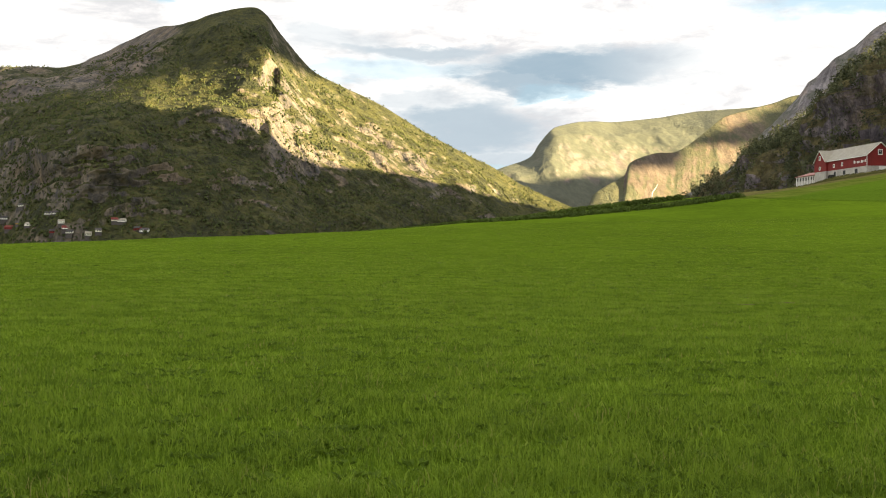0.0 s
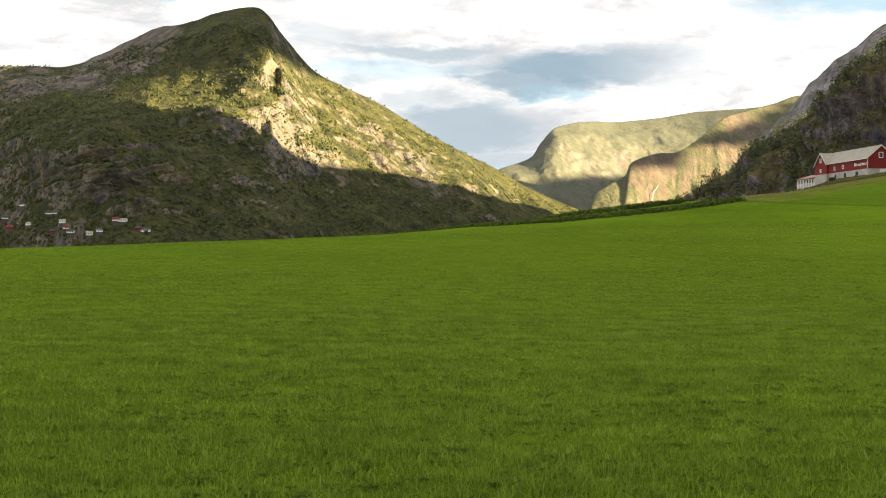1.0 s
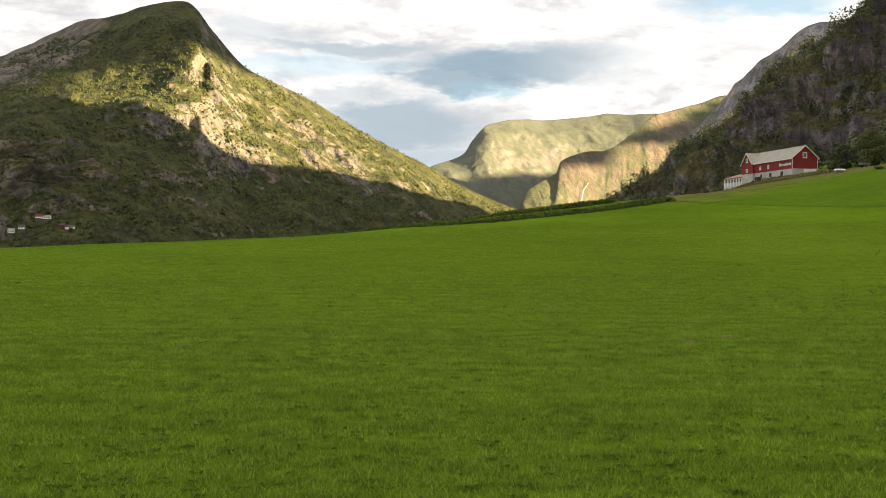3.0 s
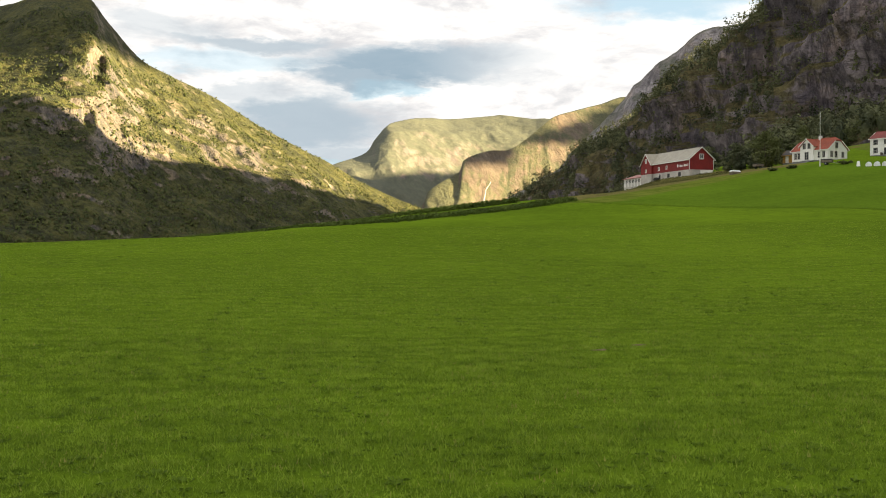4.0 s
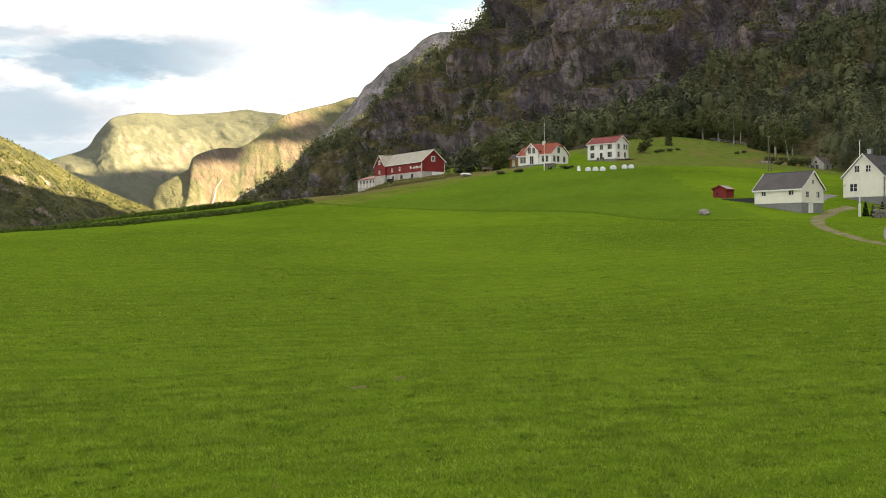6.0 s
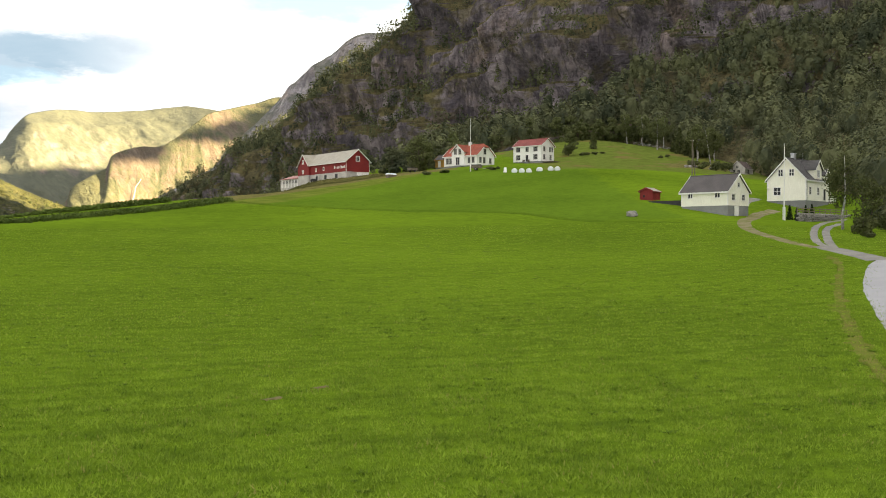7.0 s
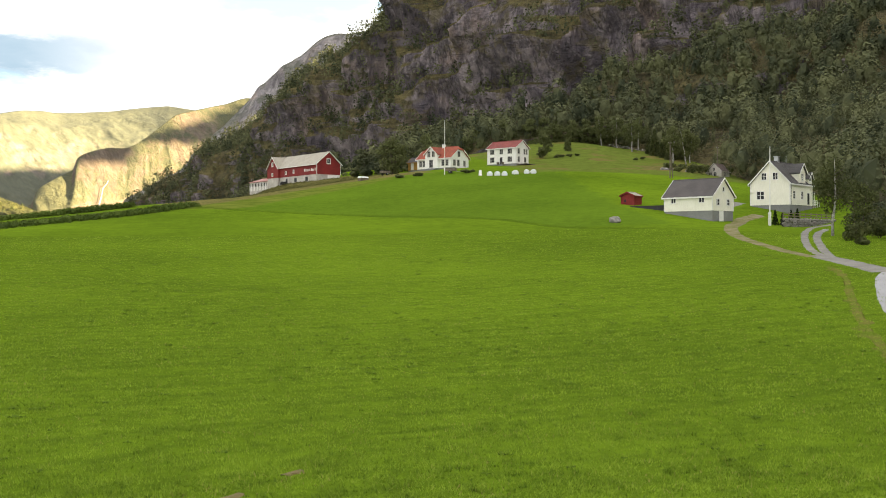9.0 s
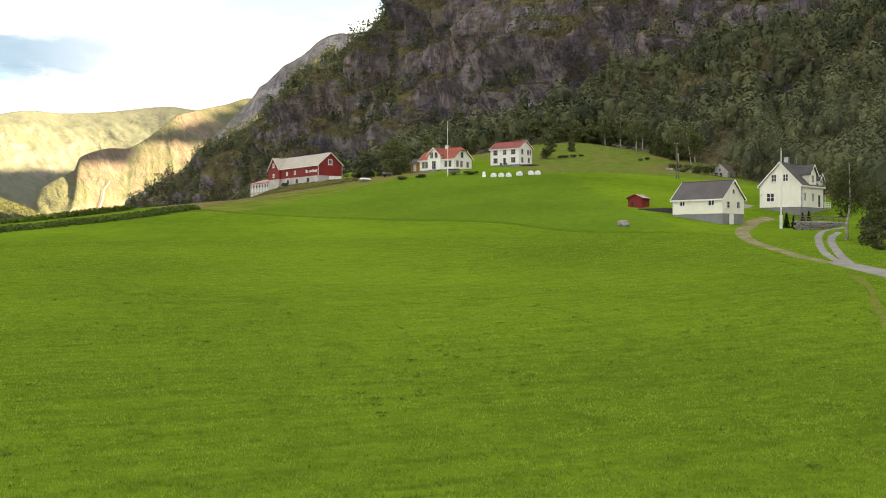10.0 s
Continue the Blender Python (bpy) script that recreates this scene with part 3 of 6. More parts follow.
def build_ground():
    rad = np.r_[0, np.geomspace(2, 60, 46), np.linspace(62, 470, 240), np.geomspace(480, 4900, 40)]
    ang = np.r_[np.linspace(-60, 90, 320), np.linspace(93, 297, 50)]
    A, Rr = np.meshgrid(np.radians(ang), rad)
    x, y = Rr * np.sin(A), Rr * np.cos(A)
    z = lie(x, y)
    nr, na = x.shape
    i, j = np.meshgrid(np.arange(nr - 1), np.arange(na), indexing="ij")
    jn = (j + 1) % na
    f = np.stack([i * na + j, i * na + jn, (i + 1) * na + jn, (i + 1) * na + j], -1).reshape(-1, 4)[:, ::-1]
    me = mesh_of("ground", np.stack([x, y, z], -1), f, GRASS_SOIL, True)
    X, Y = x.ravel(), y.ravel()
    d = np.hypot(X, Y)
    az = np.degrees(np.arctan2(X, Y))
    past = inside(X, Y, [(150, 236), (205, 236), (222, 232), (262, 240), (420, 420), (260, 520), (196, 320)])
    past |= d > 430
    wild = inside(X, Y, [(66, 228), (112, 262), (137, 258), (142, 272), (150, 330), (152, 345), (130, 400), (90, 420), (60, 250)])
    wild |= inside(X, Y, [(215, 262), (262, 268), (262, 290), (222, 280)])
    second = inside(X, Y, [(63, 223), (84, 188), (92, 161), (94, 138), (110, 134), (120, 160), (160, 232), (142, 256), (112, 258), (70, 226)])
    cov = np.zeros((len(X), 4), dtype=np.float32)
    cov[:, 0], cov[:, 1], cov[:, 2] = past, wild, second
    cov[:, 3] = inside(X, Y, [(58, 224), (66, 213), (73, 216.5), (87, 229), (102, 238), (122, 252), (126, 259), (122, 270), (103, 257), (90, 252), (77, 247), (60, 240)])
    at = me.attributes.new("cover", "FLOAT_COLOR", "POINT")
    at.data.foreach_set("color", cov.ravel())
    tagged(new("ground", me), "rolling green hayfield and pasture rising to a farm", "ground", kind="structure")


build_ground()


# ---- mountains ----
def bearing(az, el, d):
    a = radians(az)
    return (d * math.sin(a), d * math.cos(a), 1.75 + d * math.tan(radians(el)))


def footing(az, d, sink=3.0):
    a = radians(az)
    x, y = d * math.sin(a), d * math.cos(a)
    return (x, y, ground_z(x, y) - sink)


def loft(name, foot, ridge, nu, nv, prof, amp, size, material, label, seed=0.0, back=0.35, ridge_keep=0.85, ledge=0.0, radial=False, spurs=(), ribs=(0, 1, 0), terrace=(0, 1)):
    """A mountain flank from its foot to its ridge, roughened by ridged noise, with the far side falling away."""
    def resample(pts):
        c = chain(pts, 12)
        if radial:
            a = np.arctan2(c[:, 0], c[:, 1])
            u = np.linspace(a[0], a[-1], nu)
            return np.stack([np.interp(u, a, c[:, k]) for k in range(3)], 1)
        s = np.r_[0, np.cumsum(np.linalg.norm(np.diff(c, axis=0), axis=1))]
        u = np.linspace(0, s[-1], nu)
        return np.stack([np.interp(u, s, c[:, k]) for k in range(3)], 1)
    F, R = resample(foot), resample(ridge)
    vs = np.r_[np.linspace(0, 1, nv), np.linspace(1, 1 + back, max(6, nv // 8))[1:]]
    P = np.zeros((nu, len(vs), 3))
    for i in range(nu):
        h, g = prof(vs, i / (nu - 1))
        P[i, :, :2] = F[i, :2] + (R[i, :2] - F[i, :2]) * h[:, None]
        P[i, :, 2] = F[i, 2] + (R[i, 2] - F[i, 2]) * g
    out = R[:, :2] - F[:, :2]
    out = out / np.linalg.norm(out, axis=1)[:, None]
    run = np.r_[0, np.cumsum(np.linalg.norm(np.diff(F[:, :2], axis=0), axis=1))]
    env = np.where(vs <= 1, smooth(vs, 0, 0.12) * (1 - ridge_keep * smooth(vs, 0.72, 1.0)), 1 - ridge_keep)
    for i in range(nu):
        for j in range(len(vs)):
            p = P[i, j]
            q = Vector((p[0] / size, p[1] / size, p[2] / size * 0.8 + seed))
            n = noise.ridged_multi_fractal(q, 0.95, 2.1, 6, 1.0, 2.0) - 1.0
            m = noise.fractal(q * 3.1, 0.9, 2.1, 4)
            e = env[j] * amp
            P[i, j, :2] -= out[i] * (n * 0.8 + m * 0.35) * e
            P[i, j, 2] += (n * 0.45 + m * 0.25) * e
            if ledge:
                P[i, j, :2] -= out[i] * ledge * env[j] * math.sin(p[2] * 0.16 + 2.5 * noise.noise(q * 2.0)) * 0.5
            if ribs[0]:                 # ribs and gullies that lean down the flank
                k = noise.ridged_multi_fractal(Vector((run[i] / ribs[1] + ribs[2] * vs[j], vs[j] * 1.6, seed)), 0.9, 2.2, 4, 1.0, 2.0) - 1.0
                P[i, j, :2] -= out[i] * ribs[0] * env[j] * k
            if terrace[0]:              # sheer steps between grassy ledges
                lift = p[2] / terrace[1] + 1.5 * noise.fractal(Vector((p[0] / 130, p[1] / 130, p[2] / 260 + seed)), 1.0, 2.0, 3)
                P[i, j, :2] -= out[i] * terrace[0] * env[j] * (lift - math.floor(lift) - 0.5) * smooth(vs[j], 0.26, 0.34)
    for az0, el0, sa, se, deep, hard in spurs:      # shoulders that stand forward of the flank, or clefts cut into it
        d = np.hypot(P[..., 0], P[..., 1])
        a = np.degrees(np.arctan2(P[..., 0], P[..., 1])) - az0
        e = np.degrees(np.arctan2(P[..., 2] - 1.75, d)) - el0
        k = 1 - deep * np.exp(-np.abs(a / sa) ** hard - np.abs(e / se) ** hard) / d
        P[..., :2] *= k[..., None]
        P[..., 2] = 1.75 + (P[..., 2] - 1.75) * k
    nn = len(vs)
    i, j = np.meshgrid(np.arange(nu - 1), np.arange(nn - 1), indexing="ij")
    f = np.stack([i * nn + j, (i + 1) * nn + j, (i + 1) * nn + j + 1, i * nn + j + 1], -1).reshape(-1, 4)
    ob = new(name, mesh_of(name, P, f, material, False))
    tagged(ob, label, "mountain", kind="structure")
    return P, ob


def slope_even(v, u):
    g = np.where(v <= 1, v ** 1.15, 1 - (v - 1) * 1.2)
    return v, g


def slope_convex(v, u):
    g = np.where(v <= 1, np.sin(np.minimum(v, 1) * 1.5708) * 0.45 + v * 0.55, 1 - (v - 1) * 1.0)
    return v, g


def slope_dome(v, u):
    k = 1 - float(smooth(u, 0.34, 0.52))
    g = np.where(v <= 1, np.sin(np.minimum(v, 1) * 1.5708) * 0.35 * k + v * (1 - 0.35 * k), 1 - (v - 1) * 1.0)
    return np.where(v <= 1, np.abs(v) ** (1 + 0.45 * k), v), g


def slope_spur(v, u):
    """A rock wall below, an easier grassy slope above it."""
    h = np.interp(v, [0, 0.34, 0.50, 1, 2], [0, 0.14, 0.30, 1, 2])
    g = np.interp(v, [0, 0.34, 0.50, 1, 2], [0, 0.46, 0.56, 1, 0.2])
    return h, g


def slope_cliff(v, u):
    k = float(smooth(u, 0.22, 0.32)) * (1 - 0.45 * float(smooth(u, 0.50, 0.70)))
    hc = np.interp(v, [0, 0.30, 0.70, 0.85, 1, 2], [0, 0.46, 0.63, 0.78, 1, 2.2])
    gc = np.interp(v, [0, 0.30, 0.70, 0.85, 1, 2], [0, 0.20, 0.74, 0.90, 1, 0.2])
    he, ge = v, np.where(v <= 1, v, 1 - (v - 1) * 0.8)
    return he * (1 - k) + hc * k, ge * (1 - k) + gc * k


LEFT_P, left_mountain = loft(
    "mountain_left", [footing(a, d) for a, d in ((-40, 2900), (-31, 2300), (-25, 1900), (-20, 1600), (-16, 1480), (-11, 1580), (-4, 1800), (2, 2080), (6, 2430), (9.8, 2740))],
    [bearing(*r) for r in ((-39, 6.2, 4600), (-26.8, 8.0, 4000), (-23, 9.0, 3650), (-20, 9.26, 3330), (-18.1, 10.08, 3090), (-16.7, 10.87, 2910),
                           (-15.5, 11.45, 2730), (-13.5, 11.95, 2500), (-12.2, 12.48, 2440), (-10.4, 12.84, 2420), (-9.6, 12.5, 2390), (-8.7, 11.36, 2430),
                           (-7.2, 9.71, 2490), (-5.7, 8.9, 2540), (-3.2, 7.71, 2620), (-0.7, 6.2, 2690), (1.4, 5.13, 2730), (3.0, 4.35, 2760),
                           (4.5, 3.42, 2780), (6.7, 2.43, 2800), (9.2, 1.4, 2820))],
    430, 190, slope_dome, 30, 300, MOUNT, "steep half-wooded mountain, partly in evening sun", radial=True, ribs=(17, 150, 3.0),
    spurs=((-19.0, 6.6, 4.2, 3.2, 270, 2), (-15.5, 4.6, 5.0, 1.2, 25, 2), (-10.3, 9.2, 0.6, 0.9, 9, 2), (-9.35, 9.0, 0.36, 0.75, -48, 4), (-9.8, 6.6, 0.30, 0.55, -30, 4)))

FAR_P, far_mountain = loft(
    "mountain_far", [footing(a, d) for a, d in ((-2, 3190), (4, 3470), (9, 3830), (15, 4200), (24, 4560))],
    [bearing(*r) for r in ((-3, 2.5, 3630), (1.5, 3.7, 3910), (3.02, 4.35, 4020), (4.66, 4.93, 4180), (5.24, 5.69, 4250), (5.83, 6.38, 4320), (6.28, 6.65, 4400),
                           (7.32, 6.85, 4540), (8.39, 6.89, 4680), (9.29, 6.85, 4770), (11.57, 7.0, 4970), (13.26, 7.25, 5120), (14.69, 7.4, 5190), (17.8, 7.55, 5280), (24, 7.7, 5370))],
    240, 110, slope_convex, 26, 600, FARHILL_HAZED, "far mountain with a flat top, haze put into its colours", 3.0, ribs=(22, 260, 1.2))

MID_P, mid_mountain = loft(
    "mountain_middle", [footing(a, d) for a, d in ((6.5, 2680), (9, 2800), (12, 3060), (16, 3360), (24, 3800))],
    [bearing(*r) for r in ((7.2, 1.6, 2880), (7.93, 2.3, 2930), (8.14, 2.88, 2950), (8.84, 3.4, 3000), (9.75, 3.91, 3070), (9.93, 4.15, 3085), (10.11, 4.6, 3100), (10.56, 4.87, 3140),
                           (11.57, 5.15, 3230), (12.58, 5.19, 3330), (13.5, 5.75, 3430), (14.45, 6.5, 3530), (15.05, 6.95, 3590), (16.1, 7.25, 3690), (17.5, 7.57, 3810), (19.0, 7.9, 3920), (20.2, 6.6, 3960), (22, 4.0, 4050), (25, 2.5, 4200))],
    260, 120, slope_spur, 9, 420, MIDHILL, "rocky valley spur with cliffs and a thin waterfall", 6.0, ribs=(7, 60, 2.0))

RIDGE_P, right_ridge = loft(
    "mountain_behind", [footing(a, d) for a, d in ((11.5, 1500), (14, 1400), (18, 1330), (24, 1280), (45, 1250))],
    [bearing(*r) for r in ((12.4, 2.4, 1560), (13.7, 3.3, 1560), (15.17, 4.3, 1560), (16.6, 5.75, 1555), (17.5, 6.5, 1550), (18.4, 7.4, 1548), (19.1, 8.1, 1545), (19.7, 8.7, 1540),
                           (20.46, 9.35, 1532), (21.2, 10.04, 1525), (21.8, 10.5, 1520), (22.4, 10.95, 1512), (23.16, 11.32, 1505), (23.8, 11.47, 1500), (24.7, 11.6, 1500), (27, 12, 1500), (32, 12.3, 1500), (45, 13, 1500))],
    220, 100, slope_even, 26, 260, BEHIND, "bare mountain ridge behind the cliff, missing light put into its pale colour", 9.0, ridge_keep=0.5, ribs=(15, 42, 1.0))

# unseen massif, added so its ridge casts the left mountain's lower shadow
MASSIF_P, massif = loft(
    "mountain_massif", [(1250, 2500, -10), (1170, 2050, -10), (1120, 1850, -10), (1060, 1700, -10), (1010, 1560, -10), (960, 1420, -10), (950, 1100, -10)],
    [(1450, 2520, 378), (1400, 2300, 416), (1350, 2050, 478), (1292, 1840, 490), (1275, 1770, 515), (1255, 1690, 580), (1225, 1610, 680), (1199, 1545, 780), (1180, 1480, 930), (1160, 1380, 980), (1140, 1250, 900), (1130, 1080, 780)],
    90, 50, slope_even, 20, 300, MIDHILL, "unseen high massif added behind the cliff to shade the left mountain", 15.0)

CLIFF_P, cliff = loft(
    "mountain_cliff", [footing(a, d, 2.0) for a, d in ((11.5, 1250), (14, 980), (18, 690), (22, 500), (27, 440), (31, 444), (34, 462), (37, 456), (39.5, 424), (42, 385), (44.5, 330), (46.5, 262),
                                                       (52, 205), (62, 190), (78, 205), (100, 260), (125, 270), (150, 280))],
    [bearing(*r) for r in ((12.4, 1.9, 1290), (14.0, 3.3, 1240), (15.5, 4.1, 1200), (17.2, 5.35, 1150), (18.9, 6.8, 1100), (20.1, 7.85, 1060), (21.3, 8.75, 1020),
                           (22.7, 9.85, 980), (24.0, 10.85, 950), (24.8, 11.5, 930), (25.8, 12.6, 905), (27.2, 14.0, 885), (30, 16.2, 860), (36, 19.5, 820), (44, 23, 800),
                           (55, 26, 780), (70, 28, 780), (85, 29, 780), (104, 29, 780), (130, 27, 780), (152, 24, 800))],
    500, 210, slope_cliff, 24, 150, CLIFF, "dark rock cliff with scrub on its ledges", 12.0, ledge=2.0, terrace=(15, 34), ribs=(9, 70, 0.6))


# ---- unseen evening clouds added east of the valley to shadow the mountains ----
def shadow_cloud_bank(puffs, seed, label):
    """A bank of billowing puffs, added out of view to block sun: u along the valley, w above the sun's level, r the
    radius; it is placed between the mountains and the sun.
    """
    a, e = radians(SUN_AZ), radians(SUN_EL)
    to_sun = Vector((math.sin(a) * math.cos(e), math.cos(a) * math.cos(e), math.sin(e)))
    along = Vector((-math.cos(a), math.sin(a), 0))
    up = to_sun.cross(along)
    bm = bmesh.new()
    for i, (u, w, r) in enumerate(puffs):
        c = along * u + up * w + to_sun * (4300 + 130 * math.sin(i * 2.4))
        ball = bmesh.ops.create_icosphere(bm, subdivisions=4, radius=1.0)["verts"]
        for v in ball:
            k = r * (1 + 0.22 * noise.fractal(v.co * 1.7 + Vector((seed, i * 3.1, 0)), 0.9, 2.0, 5))
            v.co = c + Vector((v.co.x * k * 1.3, v.co.y * k, v.co.z * k))
    me = bpy.data.meshes.new("cloud")
    bm.to_mesh(me)
    bm.free()
    me.materials.append(VAPOUR)
    tagged(new("cloud", me), label, "cloud", kind="structure")


# puffs follow the wanted shadow edges on left, middle and far mountains
shadow_cloud_bank(((1560, 640, 150), (1640, 500, 100), (1711, 520, 100), (1780, 540, 100), (1850, 562, 100), (1928, 596, 100), (2000, 622, 100), (2060, 648, 100), (2115, 667, 100),
            (2170, 660, 105), (2230, 652, 105), (2300, 645, 105), (2380, 640, 105), (2450, 650, 100), (1780, 760, 190), (2000, 800, 180), (2200, 830, 170), (2380, 810, 150)),
           1.0, "unseen grey evening cloud bank added over the eastern ridge for shade")
shadow_cloud_bank(((3080, 245, 45), (3140, 246, 48), (3200, 243, 48), (3250, 242, 46), (3295, 252, 38), (3340, 264, 26), (3395, 268, 20), (3440, 266, 24), (3490, 264, 34), (3550, 264, 40), (3620, 268, 46), (3700, 290, 48), (3780, 314, 46), (3850, 338, 46)), 5.0, "unseen thin strip of evening cloud added to the east for shade")
shadow_cloud_bank(((3895, 205, 75), (3970, 208, 82), (4060, 212, 82), (4150, 205, 82), (4240, 185, 82)), 9.0, "unseen low cloud added to the north-east for shade")


# ---- buildings ----
WALL_T = 0.18


def wall_mesh(length, height, holes, gable=0.0, hip=0.0):
    """A wall in the plane y=0, 0..length along x, outer face at y=0, with openings; gable: height of the triangle on top."""
    bm = bmesh.new()
    xs = sorted({0.0, length, *[h[0] for h in holes], *[h[1] for h in holes]})
    zs = sorted({0.0, height, *[min(h[2], height) for h in holes], *[min(h[3], height) for h in holes]})
    made = {}

    def vert(i, k, y):
        if (i, k, y) not in made:
            made[i, k, y] = bm.verts.new((xs[i], y, zs[k]))
        return made[i, k, y]
    solid = {(i, k) for i in range(len(xs) - 1) for k in range(len(zs) - 1)
             if not any(h[0] < (xs[i] + xs[i + 1]) / 2 < h[1] and h[2] < (zs[k] + zs[k + 1]) / 2 < h[3] for h in holes)}
    t = WALL_T
    for i, k in solid:
        bm.faces.new([vert(i, k, 0), vert(i + 1, k, 0), vert(i + 1, k + 1, 0), vert(i, k + 1, 0)])
        bm.faces.new([vert(i, k, t), vert(i, k + 1, t), vert(i + 1, k + 1, t), vert(i + 1, k, t)])
        for di, dk, a, b in ((-1, 0, (i, k), (i, k + 1)), (1, 0, (i + 1, k), (i + 1, k + 1)), (0, -1, (i, k), (i + 1, k)), (0, 1, (i, k + 1), (i + 1, k + 1))):
            if (i + di, k + dk) not in solid and not (dk == 1 and k + 2 == len(zs) and gable):
                bm.faces.new([vert(*a, 0), vert(*b, 0), vert(*b, t), vert(*a, t)])
    if gable:
        half, w, top = length / 2, length / 2 * hip, height + gable * (1 - hip)
        peak = [(half + w, top), (half - w, top)] if hip else [(half, top)]
        n = len(zs) - 1
        rows = []
        for y in (0, t):
            rows.append([vert(i, n, y) for i in range(len(xs))] + [bm.verts.new((x, y, z)) for x, z in peak])
            bm.faces.new(rows[-1] if y == 0 else rows[-1][::-1])
        m = len(rows[0])
        for i in range(len(xs) - 1, m):
            j = (i + 1) % m
            bm.faces.new((rows[0][i], rows[0][j], rows[1][j], rows[1][i]))
    return bm


def window(parent, m, w, h, frame_mat, panes=(2, 3), depth=0.06, proud=0.03, label="", casing=0.1):
    """A window in an opening of w x h, at the pose m of its lower left corner in the wall's plane: casing, bars, glass."""
    fr = bmesh.new()
    c = casing
    for d in ((-c, 0, -c, h + c), (w, w + c, -c, h + c), (0, w, -c, 0), (0, w, h, h + c)):
        box(fr, d[0], d[1], -proud, 0.05, d[2], d[3])
    b = 0.035
    for i in range(1, panes[0]):
        box(fr, w * i / panes[0] - b, w * i / panes[0] + b, depth - 0.03, depth + 0.02, 0, h)
    for i in range(1, panes[1]):
        z = h * i / panes[1]
        for k in range(panes[0]):
            x0 = w * k / panes[0] + (b if k else 0)
            x1 = w * (k + 1) / panes[0] - (b if k < panes[0] - 1 else 0)
            box(fr, x0, x1, depth - 0.025, depth + 0.015, z - b * 0.7, z + b * 0.7)
    for v in fr.verts:
        v.co = m @ v.co
    win = part("window", fr, frame_mat, parent, label)
    gl = boxed(0, w, depth + 0.025, depth + 0.04, 0, h)
    for v in gl.verts:
        v.co = m @ v.co
    part("pane", gl, GLASS, win, "dark window glass")
    si = boxed(-c - 0.04, w + c + 0.04, -proud - 0.06, 0.0, -c - 0.045, -c - 0.004)
    for v in si.verts:
        v.co = m @ v.co
    part("sill", si, frame_mat, win)
    return win


def door(parent, m, w, h, material, frame_mat, label=""):
    bm = boxed(0, w, 0.05, 0.10, 0, h)
    for k in range(2):
        box(bm, w * 0.16, w * 0.84, 0.035, 0.05, h * (0.08 + 0.47 * k), h * (0.46 + 0.47 * k))
    for v in bm.verts:
        v.co = m @ v.co
    d = part("door", bm, material, parent, label)
    fr = bmesh.new()
    for q in ((-0.1, 0, 0, h + 0.1), (w, w + 0.1, 0, h + 0.1), (0, w, h, h + 0.1)):
        box(fr, q[0], q[1], -0.03, 0.05, q[2], q[3])
    for v in fr.verts:
        v.co = m @ v.co
    part("door_frame", fr, frame_mat, d)
    hd = rod(bmesh.new(), (w * 0.88, 0.0, h * 0.5), (w * 0.74, 0.0, h * 0.5), 0.02, 0.02, 6)
    for v in hd.verts:
        v.co = m @ v.co
    part("handle", hd, METAL, d)
    return d


def sides(L, W, z):
    """Poses of the four walls, outer faces outward: front -y, right +x, back +y, left -x."""
    return {"front": pose(-L / 2, -W / 2, z), "right": pose(L / 2, -W / 2, z, 0, 0, 90),
            "back": pose(L / 2, W / 2, z, 0, 0, 180), "left": pose(-L / 2, W / 2, z, 0, 0, -90)}


